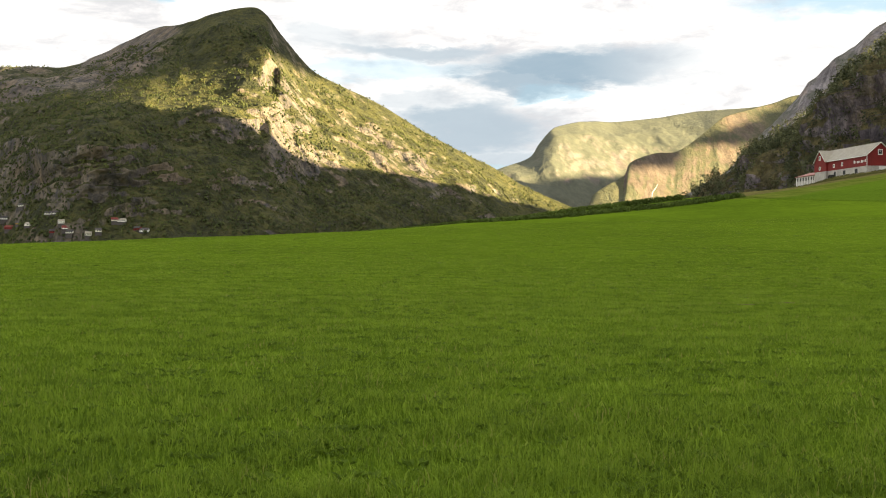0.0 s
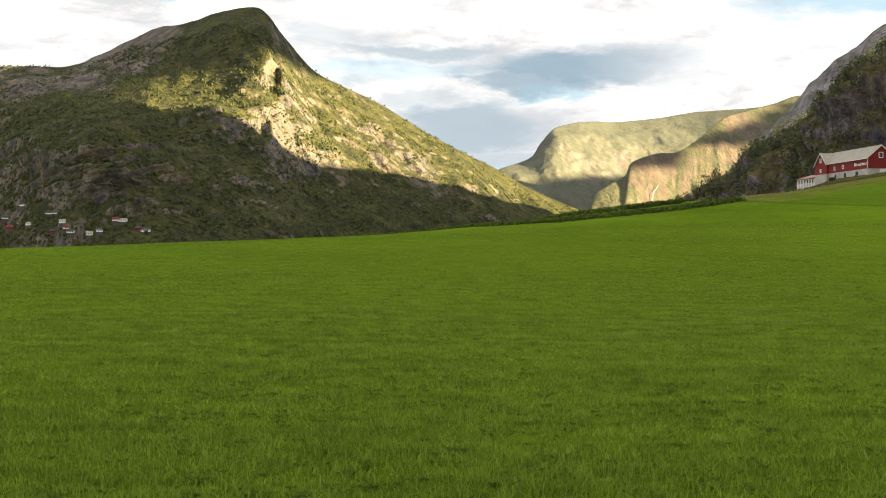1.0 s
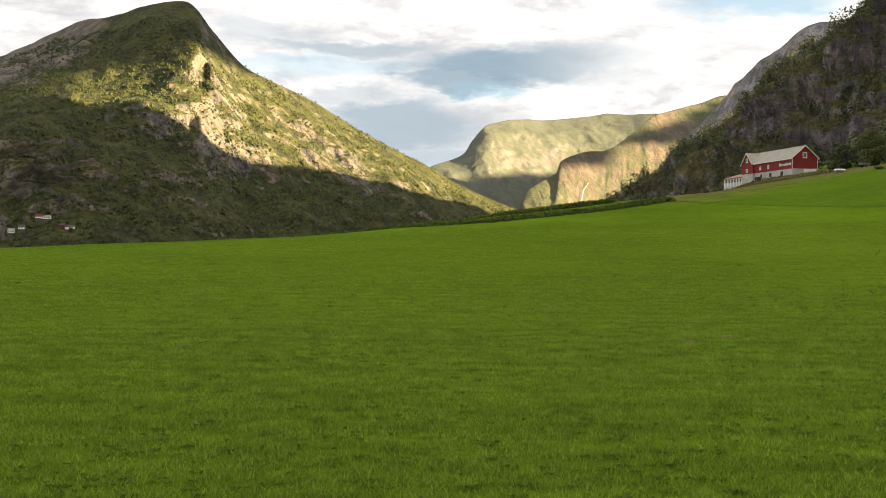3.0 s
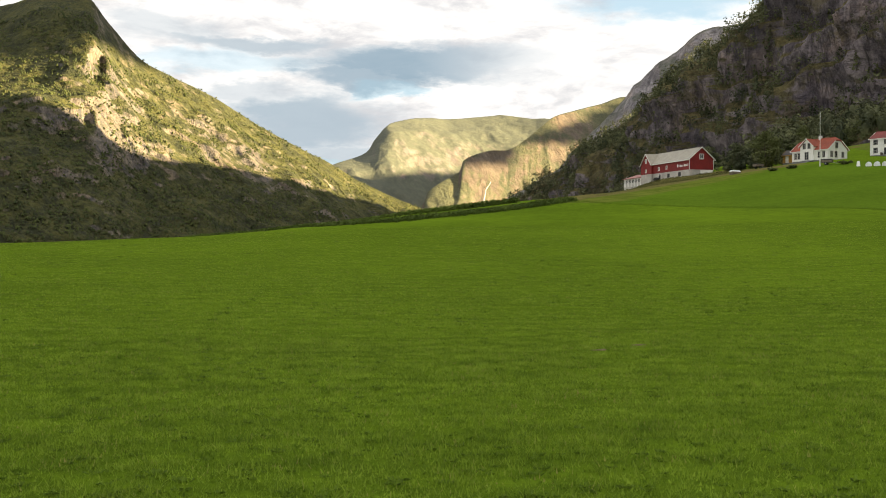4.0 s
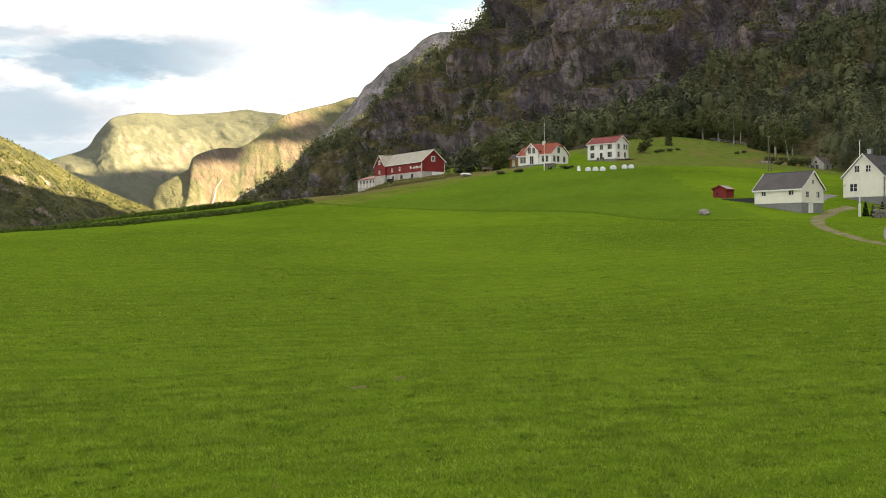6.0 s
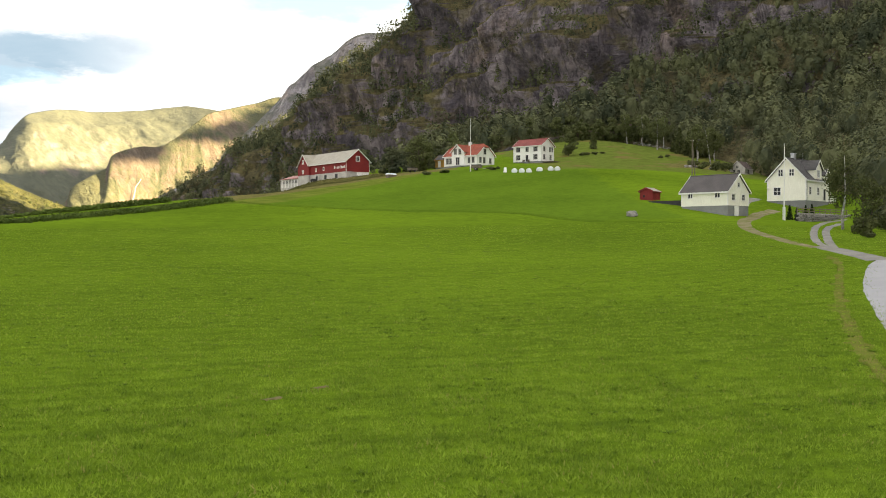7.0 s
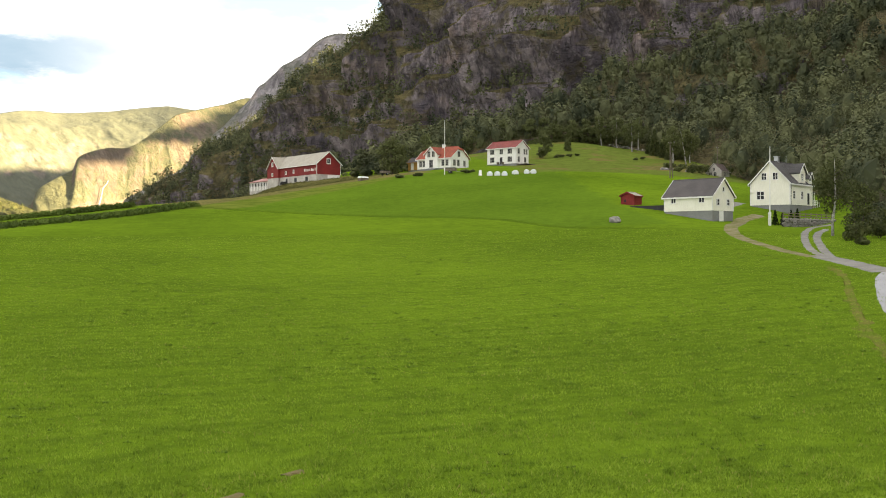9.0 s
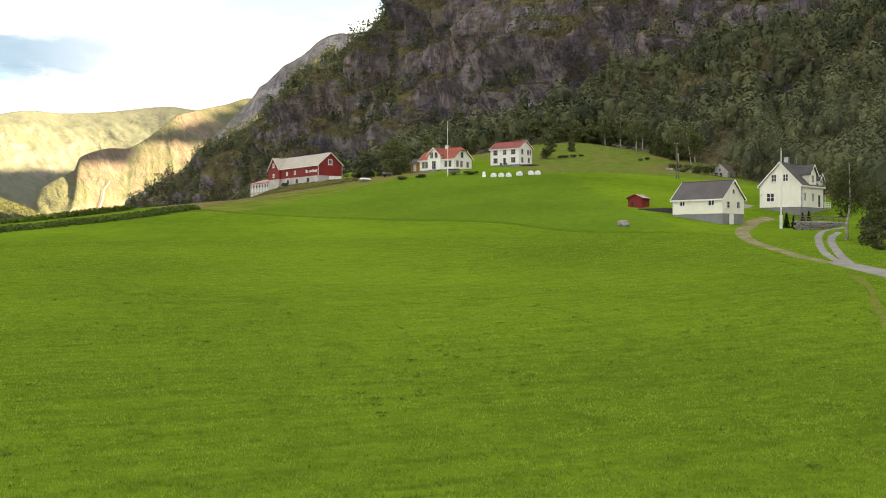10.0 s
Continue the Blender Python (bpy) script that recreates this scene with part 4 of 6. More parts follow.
def gabled(name, at, rz, corner, L, W, found, wall, rise, mats, openings, label, category="house", group="", over=0.35, hip=0.0,
           frame_mat=None, deep=4.0, panes=(2, 3), roof_t=0.16, casing=0.1):
    """A house under a gable roof, ridge along its own x. at: where its corner stands; openings: side -> (left, sill, w, h, kind)."""
    wall_m, roof_m, trim_m, found_m = mats
    c, s = math.cos(radians(rz)), math.sin(radians(rz))
    lx, ly = corner[0] * L / 2, corner[1] * W / 2
    e = base(name, at[0] - (c * lx - s * ly), at[1] - (s * lx + c * ly), at[2], rz, label, category, group)
    frame_mat = frame_mat or trim_m
    if found:
        part("foundation", boxed(-L / 2 + 0.06, L / 2 - 0.06, -W / 2 + 0.06, W / 2 - 0.06, -deep, found), found_m, e, "grey foundation wall")
    poses = sides(L, W, found)
    for side, m in poses.items():
        length = L if side in ("front", "back") else W
        gb = 0.0 if side in ("front", "back") else rise
        ops = openings.get(side, ())
        bm = wall_mesh(length if gb else length - 2 * WALL_T, wall, [(o[0] - (0 if gb else WALL_T), o[0] + o[2] - (0 if gb else WALL_T), o[1], o[1] + o[3]) for o in ops if o[1] + o[3] <= wall + 0.01],
                       gb, hip)
        mm = m if gb else m @ pose(WALL_T, 0, 0)
        for v in bm.verts:
            v.co = mm @ v.co
        part("wall", bm, wall_m, e)
        for o in ops:
            high = o[1] + o[3] > wall + 0.01
            wm = m @ pose(o[0], -0.06 if high else 0.0, o[1])
            if o[4] == "door":
                door(e, wm, o[2], o[3], DARK if category == "house" else TRIM, trim_m, "panelled door")
            else:
                window(e, wm, o[2], o[3], frame_mat, o[5] if len(o) > 5 else panes, 0.02 if high else 0.06, casing=casing)
    # inner floor and dark loft stop the eye
    part("floor", boxed(-L / 2 + 0.2, L / 2 - 0.2, -W / 2 + 0.2, W / 2 - 0.2, found, found + 0.05), WOOD, e)
    part("loft_floor", boxed(-L / 2 + 0.2, L / 2 - 0.2, -W / 2 + 0.2, W / 2 - 0.2, found + wall - 0.1, found + wall - 0.05), WOOD, e)
    z0 = found + wall
    k = rise / (W / 2)
    ox = L / 2 + over
    for sgn in (-1, 1):
        yb = sgn * (W / 2 + over)
        zb = z0 - k * over + 0.03
        if hip:
            dx = (W / 2) * hip * 0.9
            q = [(-ox, yb, zb), (ox, yb, zb), (ox, sgn * W / 2 * hip, z0 + rise * (1 - hip) + 0.03), (ox - dx, 0, z0 + rise + 0.03),
                 (-ox + dx, 0, z0 + rise + 0.03), (-ox, sgn * W / 2 * hip, z0 + rise * (1 - hip) + 0.03)]
        else:
            q = [(-ox, yb, zb), (ox, yb, zb), (ox, 0, z0 + rise + 0.03), (-ox, 0, z0 + rise + 0.03)]
        up = Vector((0, 0, roof_t))
        part("roof", slab(bmesh.new(), [Vector(p) + up for p in (q if sgn < 0 else q[::-1])], roof_t), roof_m, e)
        # gutter board along the eave
        part("fascia", boxed(-ox, ox, yb - 0.03 if sgn < 0 else yb + 0.002, yb - 0.002 if sgn < 0 else yb + 0.03, zb - 0.10, zb + roof_t * 0.9), trim_m, e)
        for end in (-1, 1):
            x = end * (ox + 0.004)
            top = (z0 + rise * (1 - hip), sgn * W / 2 * hip)
            a, b = Vector((x, yb, zb - 0.06)), Vector((x, top[1], top[0] - 0.03))
            bm = bmesh.new()
            hgt = Vector((0, 0, roof_t + 0.12))
            t = Vector((end * 0.05, 0, 0))
            vs = [bm.verts.new(p) for p in (a, b, b + hgt, a + hgt, a + t, b + t, b + hgt + t, a + hgt + t)]
            for f in ((0, 1, 2, 3), (7, 6, 5, 4), (0, 4, 5, 1), (1, 5, 6, 2), (2, 6, 7, 3), (3, 7, 4, 0)):
                bm.faces.new([vs[i] for i in f])
            part("bargeboard", bm, trim_m, e)
    if hip:
        for end in (-1, 1):
            dx = (W / 2) * hip * 0.9
            zt = z0 + rise * (1 - hip) + 0.03 + roof_t
            q = [(end * (ox + 0.1), -W / 2 * hip - 0.1, zt - 0.06), (end * (ox + 0.1), W / 2 * hip + 0.1, zt - 0.06), (end * (ox - dx), 0, z0 + rise + 0.05 + roof_t)]
            part("hip_roof", slab(bmesh.new(), q if end > 0 else q[::-1], 0.1), roof_m, e)
    part("ridge_cap", rod(bmesh.new(), (-ox + (W / 2 * hip * 0.9 if hip else 0), 0, z0 + rise + roof_t), (ox - (W / 2 * hip * 0.9 if hip else 0), 0, z0 + rise + roof_t), 0.1, 0.1, 8), roof_m, e)
    for cx in (-1, 1):
        for cy in (-1, 1):
            x, y = cx * L / 2, cy * W / 2
            bm = boxed(min(x, x + cx * 0.025), max(x, x + cx * 0.025), y - (0.13 if cy > 0 else -0.0) , y + (0.0 if cy > 0 else 0.13), found, found + wall)
            box(bm, x - (0.13 if cx > 0 else 0), x + (0 if cx > 0 else 0.13), min(y, y + cy * 0.025), max(y, y + cy * 0.025), found, found + wall)
            part("corner_board", bm, trim_m, e)
    return e


def chimney(e, x, y, z0, z1, w, material, cap=True):
    p = part("chimney", boxed(x - w / 2, x + w / 2, y - w / 2, y + w / 2, z0, z1), material, e)
    if cap:
        part("chimney_cap", boxed(x - w / 2 - 0.08, x + w / 2 + 0.08, y - w / 2 - 0.08, y + w / 2 + 0.08, z1 + 0.002, z1 + 0.1), METAL, p)


def mast(name, x, y, z, h, r, material, label, knob=True):
    e = base(name, x, y, z, 0, label, "flagpole")
    bm = rod(bmesh.new(), (0, 0, 0.3), (0, 0, h), r, r * 0.45, 10)
    part("pole", bm, material, e)
    w = r * 1.45
    ft = boxed(-w, w, -w, -w * 0.56, -0.6, h * 0.17)
    box(ft, -w, w, w * 0.56, w, -0.6, h * 0.17)
    box(ft, -w * 0.56, w * 0.56, -w * 0.56, w * 0.56, -0.6, 0.3)
    part("base_bracket", ft, material, e)
    if knob:
        bm = bmesh.new()
        bmesh.ops.create_uvsphere(bm, u_segments=10, v_segments=8, radius=0.12, matrix=Matrix.Translation((0, 0, h + 0.08)))
        part("finial", bm, METAL, e)
    part("halyard", rod(bmesh.new(), (r + 0.06, 0, 1.2), (r * 0.5 + 0.05, 0, h - 0.2), 0.012, 0.012, 4), TRIM, e)
    return e


# the cream farmhouse by the drive
HX, HY, HZ = 149.0, 147.7, 10.3
farmhouse = gabled(
    "farmhouse", (HX, HY, HZ), 18.3, (-1, -1), 9.6, 7.6, 2.0, 3.9, 3.9, (CREAM, SLATE, TRIM, CONCRETE),
    {"left": [(1.3, 1.1, 1.35, 1.35, "win", (2, 2)), (2.25, 4.6, 0.85, 1.15, "win", (2, 2)), (4.4, 4.6, 0.85, 1.15, "win", (2, 2))],
     "front": [(1.2, 1.15, 0.9, 1.3, "win", (2, 3)), (4.6, 1.15, 0.9, 1.3, "win", (2, 3)), (7.3, 0.2, 0.95, 2.05, "door")],
     "right": [(2.0, 1.1, 1.2, 1.3, "win"), (4.8, 1.1, 1.2, 1.3, "win")]},
    "cream boarded farmhouse with slate roof and grey basement", over=0.32, frame_mat=TRIM)


def dormer(e, x, w, zb, zt, rise, yf, yb):
    """A gabled wall dormer over the front eave."""
    m = pose(x - w / 2, yf, zb)
    bm = wall_mesh(w, zt - zb, [], rise)
    for v in bm.verts:
        v.co = m @ v.co
    d = part("dormer", bm, CREAM, e, "gabled wall dormer")
    for sx in (-1, 1):
        xx = x + sx * (w / 2 - 0.06)
        part("cheek", boxed(min(xx, xx + sx * 0.06), max(xx, xx + sx * 0.06), yf + WALL_T, yb, zb, zt), CREAM, d)
        q = [(x + sx * (w / 2 + 0.3), yf - 0.35, zt - 0.3 * rise / (w / 2) + 0.16), (x, yf - 0.35, zt + rise + 0.16),
             (x, yb + 0.6, zt + rise + 0.16), (x + sx * (w / 2 + 0.3), yb, zt - 0.3 * rise / (w / 2) + 0.16)]
        part("dormer_roof", slab(bmesh.new(), q if sx < 0 else q[::-1], 0.14), SLATE, d)
        a, b = Vector((x + sx * (w / 2 + 0.3), yf - 0.41, zt - 0.3 * rise / (w / 2) - 0.05)), Vector((x, yf - 0.41, zt + rise - 0.05))
        bb = bmesh.new()
        hg, t = Vector((0, 0, 0.26)), Vector((0, 0.05, 0))
        vs = [bb.verts.new(p) for p in (a, b, b + hg, a + hg, a + t, b + t, b + hg + t, a + hg + t)]
        for f in ((0, 1, 2, 3), (7, 6, 5, 4), (0, 4, 5, 1), (1, 5, 6, 2), (2, 6, 7, 3), (3, 7, 4, 0)):
            bb.faces.new([vs[i] for i in f])
        part("dormer_bargeboard", bb, TRIM, d)
    window(d, pose(x - 0.45, yf - 0.06, zb + 0.75), 0.85, 1.2, TRIM, (2, 3), 0.02)


dormer(farmhouse, 0.1, 2.9, 5.7, 7.9, 1.55, -3.86, -0.4)
dormer(farmhouse, 3.55, 1.5, 5.8, 7.1, 0.9, -3.86, -1.2)
chimney(farmhouse, -1.6, 0.2, 8.9, 10.9, 0.75, METAL)
part("aerial", rod(bmesh.new(), (2.6, 0.3, 9.4), (2.6, 0.3, 11.3), 0.035, 0.02, 6), METAL, farmhouse)
part("downpipe", rod(bmesh.new(), (-4.74, -3.95, 2.0), (-4.74, -3.95, 5.7), 0.05, 0.05, 6), DARK, farmhouse)
part("downpipe", rod(bmesh.new(), (4.74, -3.95, 2.0), (4.74, -3.95, 5.7), 0.05, 0.05, 6), DARK, farmhouse)
_b = bmesh.new()
bmesh.ops.create_uvsphere(_b, u_segments=10, v_segments=8, radius=0.22, matrix=Matrix.Translation((-5.05, 3.5, 4.4)))
part("wall_lamp", _b, LAMP, farmhouse, "white globe lamp on the wall")


def veranda():
    """Deck with white rails at the far gable of the farmhouse."""
    d = part("veranda_deck", boxed(4.86, 8.6, -3.6, 2.6, 1.85, 2.0), WOOD, farmhouse, "raised timber deck")
    for i in range(5):
        x = 4.95 + i * 0.89
        part("post", boxed(x - 0.05, x + 0.05, -3.6, -3.5, 2.0, 3.05), TRIM, d)
        part("post", boxed(x - 0.07, x + 0.07, -3.57, -3.43, -3.0, 1.85), TRIM, d)
    for z in (2.25, 2.6, 2.98):
        part("rail", boxed(4.9, 8.6, -3.64, -3.60, z, z + 0.12), TRIM, d)
    part("porch_roof", slab(bmesh.new(), [(4.9, -3.7, 4.9), (6.7, -3.7, 4.6), (6.7, 2.0, 4.6), (4.9, 2.0, 4.9)], 0.12), SLATE, d)
    part("porch_post", boxed(6.4, 6.52, -3.5, -3.38, 2.0, 4.55), TRIM, d)


veranda()
GX, GY, GZ = 121.6, 138.5, 8.5
garage = gabled(
    "garage", (GX, GY, GZ), -77.2, (1, -1), 9.2, 6.0, 2.0, 2.35, 2.75, (CREAM, SLATEGREY, TRIM, CONCRETE),
    {"front": [(1.4, 1.35, 0.85, 0.7, "win", (2, 1)), (6.7, 1.35, 0.95, 0.7, "win", (2, 1))],
     "right": [(1.15, 0.92, 0.82, 0.9, "win", (2, 2)), (4.02, 0.92, 0.82, 0.9, "win", (2, 2)), (2.76, 3.15, 0.48, 0.58, "win", (1, 2))]},
    "cream boarded garage with grey roof on a tall foundation", "garage", over=0.28)
door(garage, sides(9.2, 6.0, 0.0)["right"] @ pose(1.9, -0.06, 0.1), 1.0, 1.75, TRIM, TRIM, "white cellar door")

shed = gabled("shed", (121.9, 157.9, 11.7), 24.0, (-1, -1), 3.0, 2.5, 0.12, 1.85, 0.55, (RED, SHEET, RED, CONCRETE),
              {"left": [(0.6, 0.75, 0.35, 0.45, "win", (1, 1))]},
              "small red wooden shed with pale metal roof", "shed", over=0.22, roof_t=0.08)

old_house = gabled("old_house", (240, 258, 25.8), 20, (-1, -1), 5.6, 5.0, 0.5, 2.2, 2.2, (LIME, OLDTILE, LIME, CONCRETE),
                   {"left": [(0.8, 0.6, 0.9, 1.2, "win"), (2.4, 0.6, 0.9, 1.2, "win"), (2.1, 2.35, 0.7, 0.8, "win", (2, 2))],
                    "front": [(2.0, 0.6, 1.0, 1.2, "win")]},
                   "weathered grey cottage with dark red tile roof", "house", over=0.3)

white_house = gabled(
    "white_house", (188.6, 296.6, 30.6), -67.3, (1, -1), 11.2, 7.4, 0.9, 5.2, 2.3, (WHITE, REDTILE_DARK, TRIM, CONCRETE),
    {"front": [(1.2, 0.7, 1.5, 1.5, "win", (3, 2)), (5.0, 0.05, 1.0, 2.1, "door"), (8.1, 0.7, 1.5, 1.5, "win", (3, 2)),
               (1.2, 3.3, 1.5, 1.4, "win", (3, 2)), (5.0, 3.3, 1.1, 1.4, "win"), (8.1, 3.3, 1.5, 1.4, "win", (3, 2))],
     "right": [(1.2, 0.7, 1.0, 1.5, "win"), (4.9, 0.7, 1.0, 1.5, "win"), (1.2, 3.3, 1.0, 1.5, "win"), (4.6, 3.3, 0.9, 1.5, "win"), (6.0, 3.3, 0.7, 1.5, "win")]},
    "two-storey white boarded house with a dark red tile roof", over=0.4, frame_mat=GREYTRIM, deep=5)
_s = bmesh.new()
for i in range(4):
    box(_s, -0.9 + 0.0, 0.9, -3.7 - 0.32 * (i + 1), -3.7 - 0.32 * i, -1.5, 0.75 - 0.22 * i)
part("entrance_steps", _s, CONCRETE, white_house, "grey entrance steps")
part("step_rail", boxed(-1.0, -0.94, -5.0, -3.72, 0.7, 1.5), WOOD, white_house)
part("step_rail", boxed(0.94, 1.0, -5.0, -3.72, 0.7, 1.5), WOOD, white_house)
_d = part("deck", boxed(5.65, 9.4, -2.8, 3.4, 0.55, 0.75), WOOD, white_house, "grey timber deck")
for i in range(5):
    part("deck_post", boxed(5.8 + i * 0.85, 5.92 + i * 0.85, -2.75, -2.63, -3.0, 0.55), WOOD, _d)

red_roof_house = gabled(
    "red_roof_house", (146.6, 265.0, 25.8), -69.6, (1, -1), 12.4, 7.6, 0.7, 2.9, 3.1, (WHITE, REDTILE, TRIM, CONCRETE),
    {"front": [(0.8, 0.7, 0.85, 1.5, "win"), (2.0, 0.7, 0.85, 1.5, "win"), (5.7, 0.05, 1.0, 2.1, "door"), (9.0, 0.7, 0.85, 1.5, "win"), (10.5, 0.7, 0.85, 1.5, "win")],
     "right": [(1.0, 0.7, 0.9, 1.5, "win"), (2.7, 0.7, 0.9, 1.5, "win"), (5.4, 0.7, 0.9, 1.4, "win"), (2.9, 3.2, 0.9, 1.4, "win")]},
    "white boarded house with a bright red half-hipped tile roof", over=0.4, hip=0.32, frame_mat=GREYTRIM, deep=5)


def cross_gable(e, x, w, y0, zb, zt, rise, wall_m, roof_m, trim_m, wins, depth, frame_mat, casing=0.1):
    """A gabled front bay across a roof."""
    bm = wall_mesh(w, zt - zb, [], rise)
    m = pose(x - w / 2, y0, zb)
    for v in bm.verts:
        v.co = m @ v.co
    g = part("front_gable", bm, wall_m, e, "tall gabled front bay")
    for sx in (-1, 1):
        xx = x + sx * (w / 2 - 0.09)
        part("cheek", boxed(xx - 0.09, xx + 0.09, y0 + WALL_T, y0 + depth * 0.75, zb, zt), wall_m, g)
        k = rise / (w / 2)
        q = [(x + sx * (w / 2 + 0.35), y0 - 0.4, zt - 0.35 * k + 0.18), (x, y0 - 0.4, zt + rise + 0.18), (x, y0 + depth, zt + rise + 0.18),
             (x + sx * (w / 2 + 0.35), y0 + depth, zt - 0.35 * k + 0.18)]
        part("gable_roof", slab(bmesh.new(), q if sx < 0 else q[::-1], 0.15), roof_m, g)
        a, b = Vector((x + sx * (w / 2 + 0.35), y0 - 0.46, zt - 0.35 * k - 0.06)), Vector((x, y0 - 0.46, zt + rise - 0.06))
        bb = bmesh.new()
        hg, t = Vector((0, 0, 0.3)), Vector((0, 0.05, 0))
        vs = [bb.verts.new(p) for p in (a, b, b + hg, a + hg, a + t, b + t, b + hg + t, a + hg + t)]
        for f in ((0, 1, 2, 3), (7, 6, 5, 4), (0, 4, 5, 1), (1, 5, 6, 2), (2, 6, 7, 3), (3, 7, 4, 0)):
            bb.faces.new([vs[i] for i in f])
        part("gable_bargeboard", bb, trim_m, g)
    for ox, oz, ww, hh, pn in wins:
        window(g, pose(x + ox, y0 - 0.06, zb + oz), ww, hh, frame_mat, pn, 0.02, casing=casing)
    return g


cross_gable(red_roof_house, -0.6, 4.6, -4.3, 0.7, 4.6, 2.0, WHITE, REDTILE, TRIM,
            [(-1.25, 3.3, 0.85, 1.4, (2, 3)), (0.4, 3.3, 0.85, 1.4, (2, 3)), (-0.6, 0.3, 1.2, 2.0, (2, 3))], 4.2, GREYTRIM)
chimney(red_roof_house, 0.4, 0.0, 6.0, 7.6, 0.7, TRIM)
_s = bmesh.new()
for i in range(4):
    box(_s, -1.8, 0.6, -4.42 - 0.34 * (i + 1), -4.42 - 0.34 * i, -1.5, 0.7 - 0.2 * i)
part("entrance_steps", _s, CONCRETE, red_roof_house, "grey entrance steps")

gabled("outbuilding", (146.3, 284.5, 26.6), -69.6, (1, -1), 3.4, 3.4, 0.4, 2.3, 1.3, (OCHRE, SLATEGREY, OCHRE, CONCRETE),
       {"front": [(1.0, 0.05, 1.2, 2.0, "door")]}, "ochre boarded outbuilding with a grey roof", "outbuilding", over=0.3)

# the red barn on its limewashed ground floor
BX, BY, BZ = 138.8, 342.1, 26.2
barn = gabled(
    "barn", (BX, BY, BZ), -81.5, (1, -1), 33.0, 9.4, 2.9, 3.6, 4.0, (RED, SHEET, TRIM, LIME),
    {"right": [(4.1, 3.8, 1.15, 1.4, "win", (2, 2))],
     "front": [(11.7, 1.1, 0.7, 0.8, "win", (2, 1)), (17.2, 1.25, 0.7, 0.8, "win", (2, 1))]},
    "long red barn with pale roof on limewashed stone base", "barn", over=0.5, deep=6, casing=0.24)
cross_gable(barn, -12.6, 8.0, -5.4, 2.9, 6.2, 4.1, RED, SHEET, TRIM, [(-0.5, 4.3, 0.8, 1.1, (2, 2)), (-0.5, 0.8, 0.7, 0.8, (2, 1))], 5.6, TRIM, 0.24)
part("bay_base", boxed(-16.5, -8.7, -5.32, -4.72, -6, 2.9), LIME, barn)
# solid dark panels: the shade inside the base's openings, put on as colour
for x0, w in ((-4.5, 1.2), (1.5, 1.6), (9.0, 1.7)):
    part("base_opening", boxed(x0, x0 + w, -4.68, -4.60, 0.9, 2.3), DARK, barn, "dark panel for the shade of an opening in the stone base")
# letters on the long wall, too small to read: plain strokes
for i, (w, h) in enumerate(((0.9, 1.0), (0.35, 0.8), (0.6, 0.7), (0.6, 0.7), (0.35, 0.7), (0.8, 0.9), (0.6, 0.7), (0.5, 0.7), (0.5, 0.9))):
    x0 = 8.4 + i * 0.82 + (0.4 if i else 0)
    part("letter_bar", boxed(x0, x0 + w * 0.85, -4.74, -4.705, 4.1, 4.1 + h), TRIM, barn)
part("limewash_coat", boxed(16.441, 16.47, -0.4, 4.5, 0.3, 2.86), TRIM, barn, "fresh white limewash on the gable's base")
annex = base("barn_annex", 0, 0, 0, 0, "low limewashed annex with faded red sheet roof", "outbuilding")
annex.matrix_world = barn.matrix_world @ pose(-16.6 - 7.2, 0.0, 0)
part("wall", boxed(-7.2, 7.0, -5.0, 4.0, -6, 2.0), LIME, annex)
part("roof", slab(bmesh.new(), [(-7.5, -5.5, 2.15), (7.0, -5.5, 2.15), (7.0, 0.5, 3.9), (-7.5, 0.5, 3.9)], 0.14), SHEETRED, annex)
part("roof", slab(bmesh.new(), [(7.0, 4.4, 2.3), (-7.5, 4.4, 2.3), (-7.5, 0.52, 3.9), (7.0, 0.52, 3.9)], 0.14), SHEETRED, annex)
part("gable_wall", slab(bmesh.new(), [(-7.19, -5.0, 2.0), (-7.19, 4.0, 2.0), (-7.19, 0.5, 3.7)], 0.15), LIME, annex)
for i in range(12):
    x = -6.9 + i * 1.18
    part("pillar", boxed(x, x + 0.4, -5.12, -5.004, -1.0, 1.95), TRIM, annex)
    if i < 11:
        part("window", boxed(x + 0.5, x + 1.08, -5.04, -5.003, 0.5, 1.6), GLASS, annex, "dark narrow window")


# ---- things round the farms ----
mast("flagpole", 131.3, 135.8, 8.2, 12.4, 0.11, TRIM, "tall white flagpole standing on the lawn")
mast("flagpole", 133.6, 245.6, 22.8, 13.6, 0.075, TRIM, "slim white flagpole before the red-roofed house")


def utility_pole(x, y, h, label, twin=False):
    e = base("utility_pole", x, y, ground_z(x, y), 20, label, "utility pole", "poles")
    part("pole", rod(bmesh.new(), (0, 0, -0.5), (0, 0, h), 0.16, 0.10, 8), WOOD, e)
    if twin:
        part("strut", rod(bmesh.new(), (1.6, 0, -0.5), (0.15, 0, h * 0.9), 0.14, 0.1, 8), WOOD, e)
    part("crossarm", boxed(-0.8, 0.8, -0.06, 0.06, h - 0.6, h - 0.48), WOOD, e)
    for i in (-0.7, 0.0, 0.7):
        part("insulator", rod(bmesh.new(), (i, 0, h - 0.48), (i, 0, h - 0.28), 0.05, 0.04, 6), TRIM, e)


utility_pole(187.0, 222.0, 9.5, "weathered twin-legged wooden power pole on the slope", True)
utility_pole(246.0, 266.0, 9.0, "weathered wooden power pole beside the old cottage")


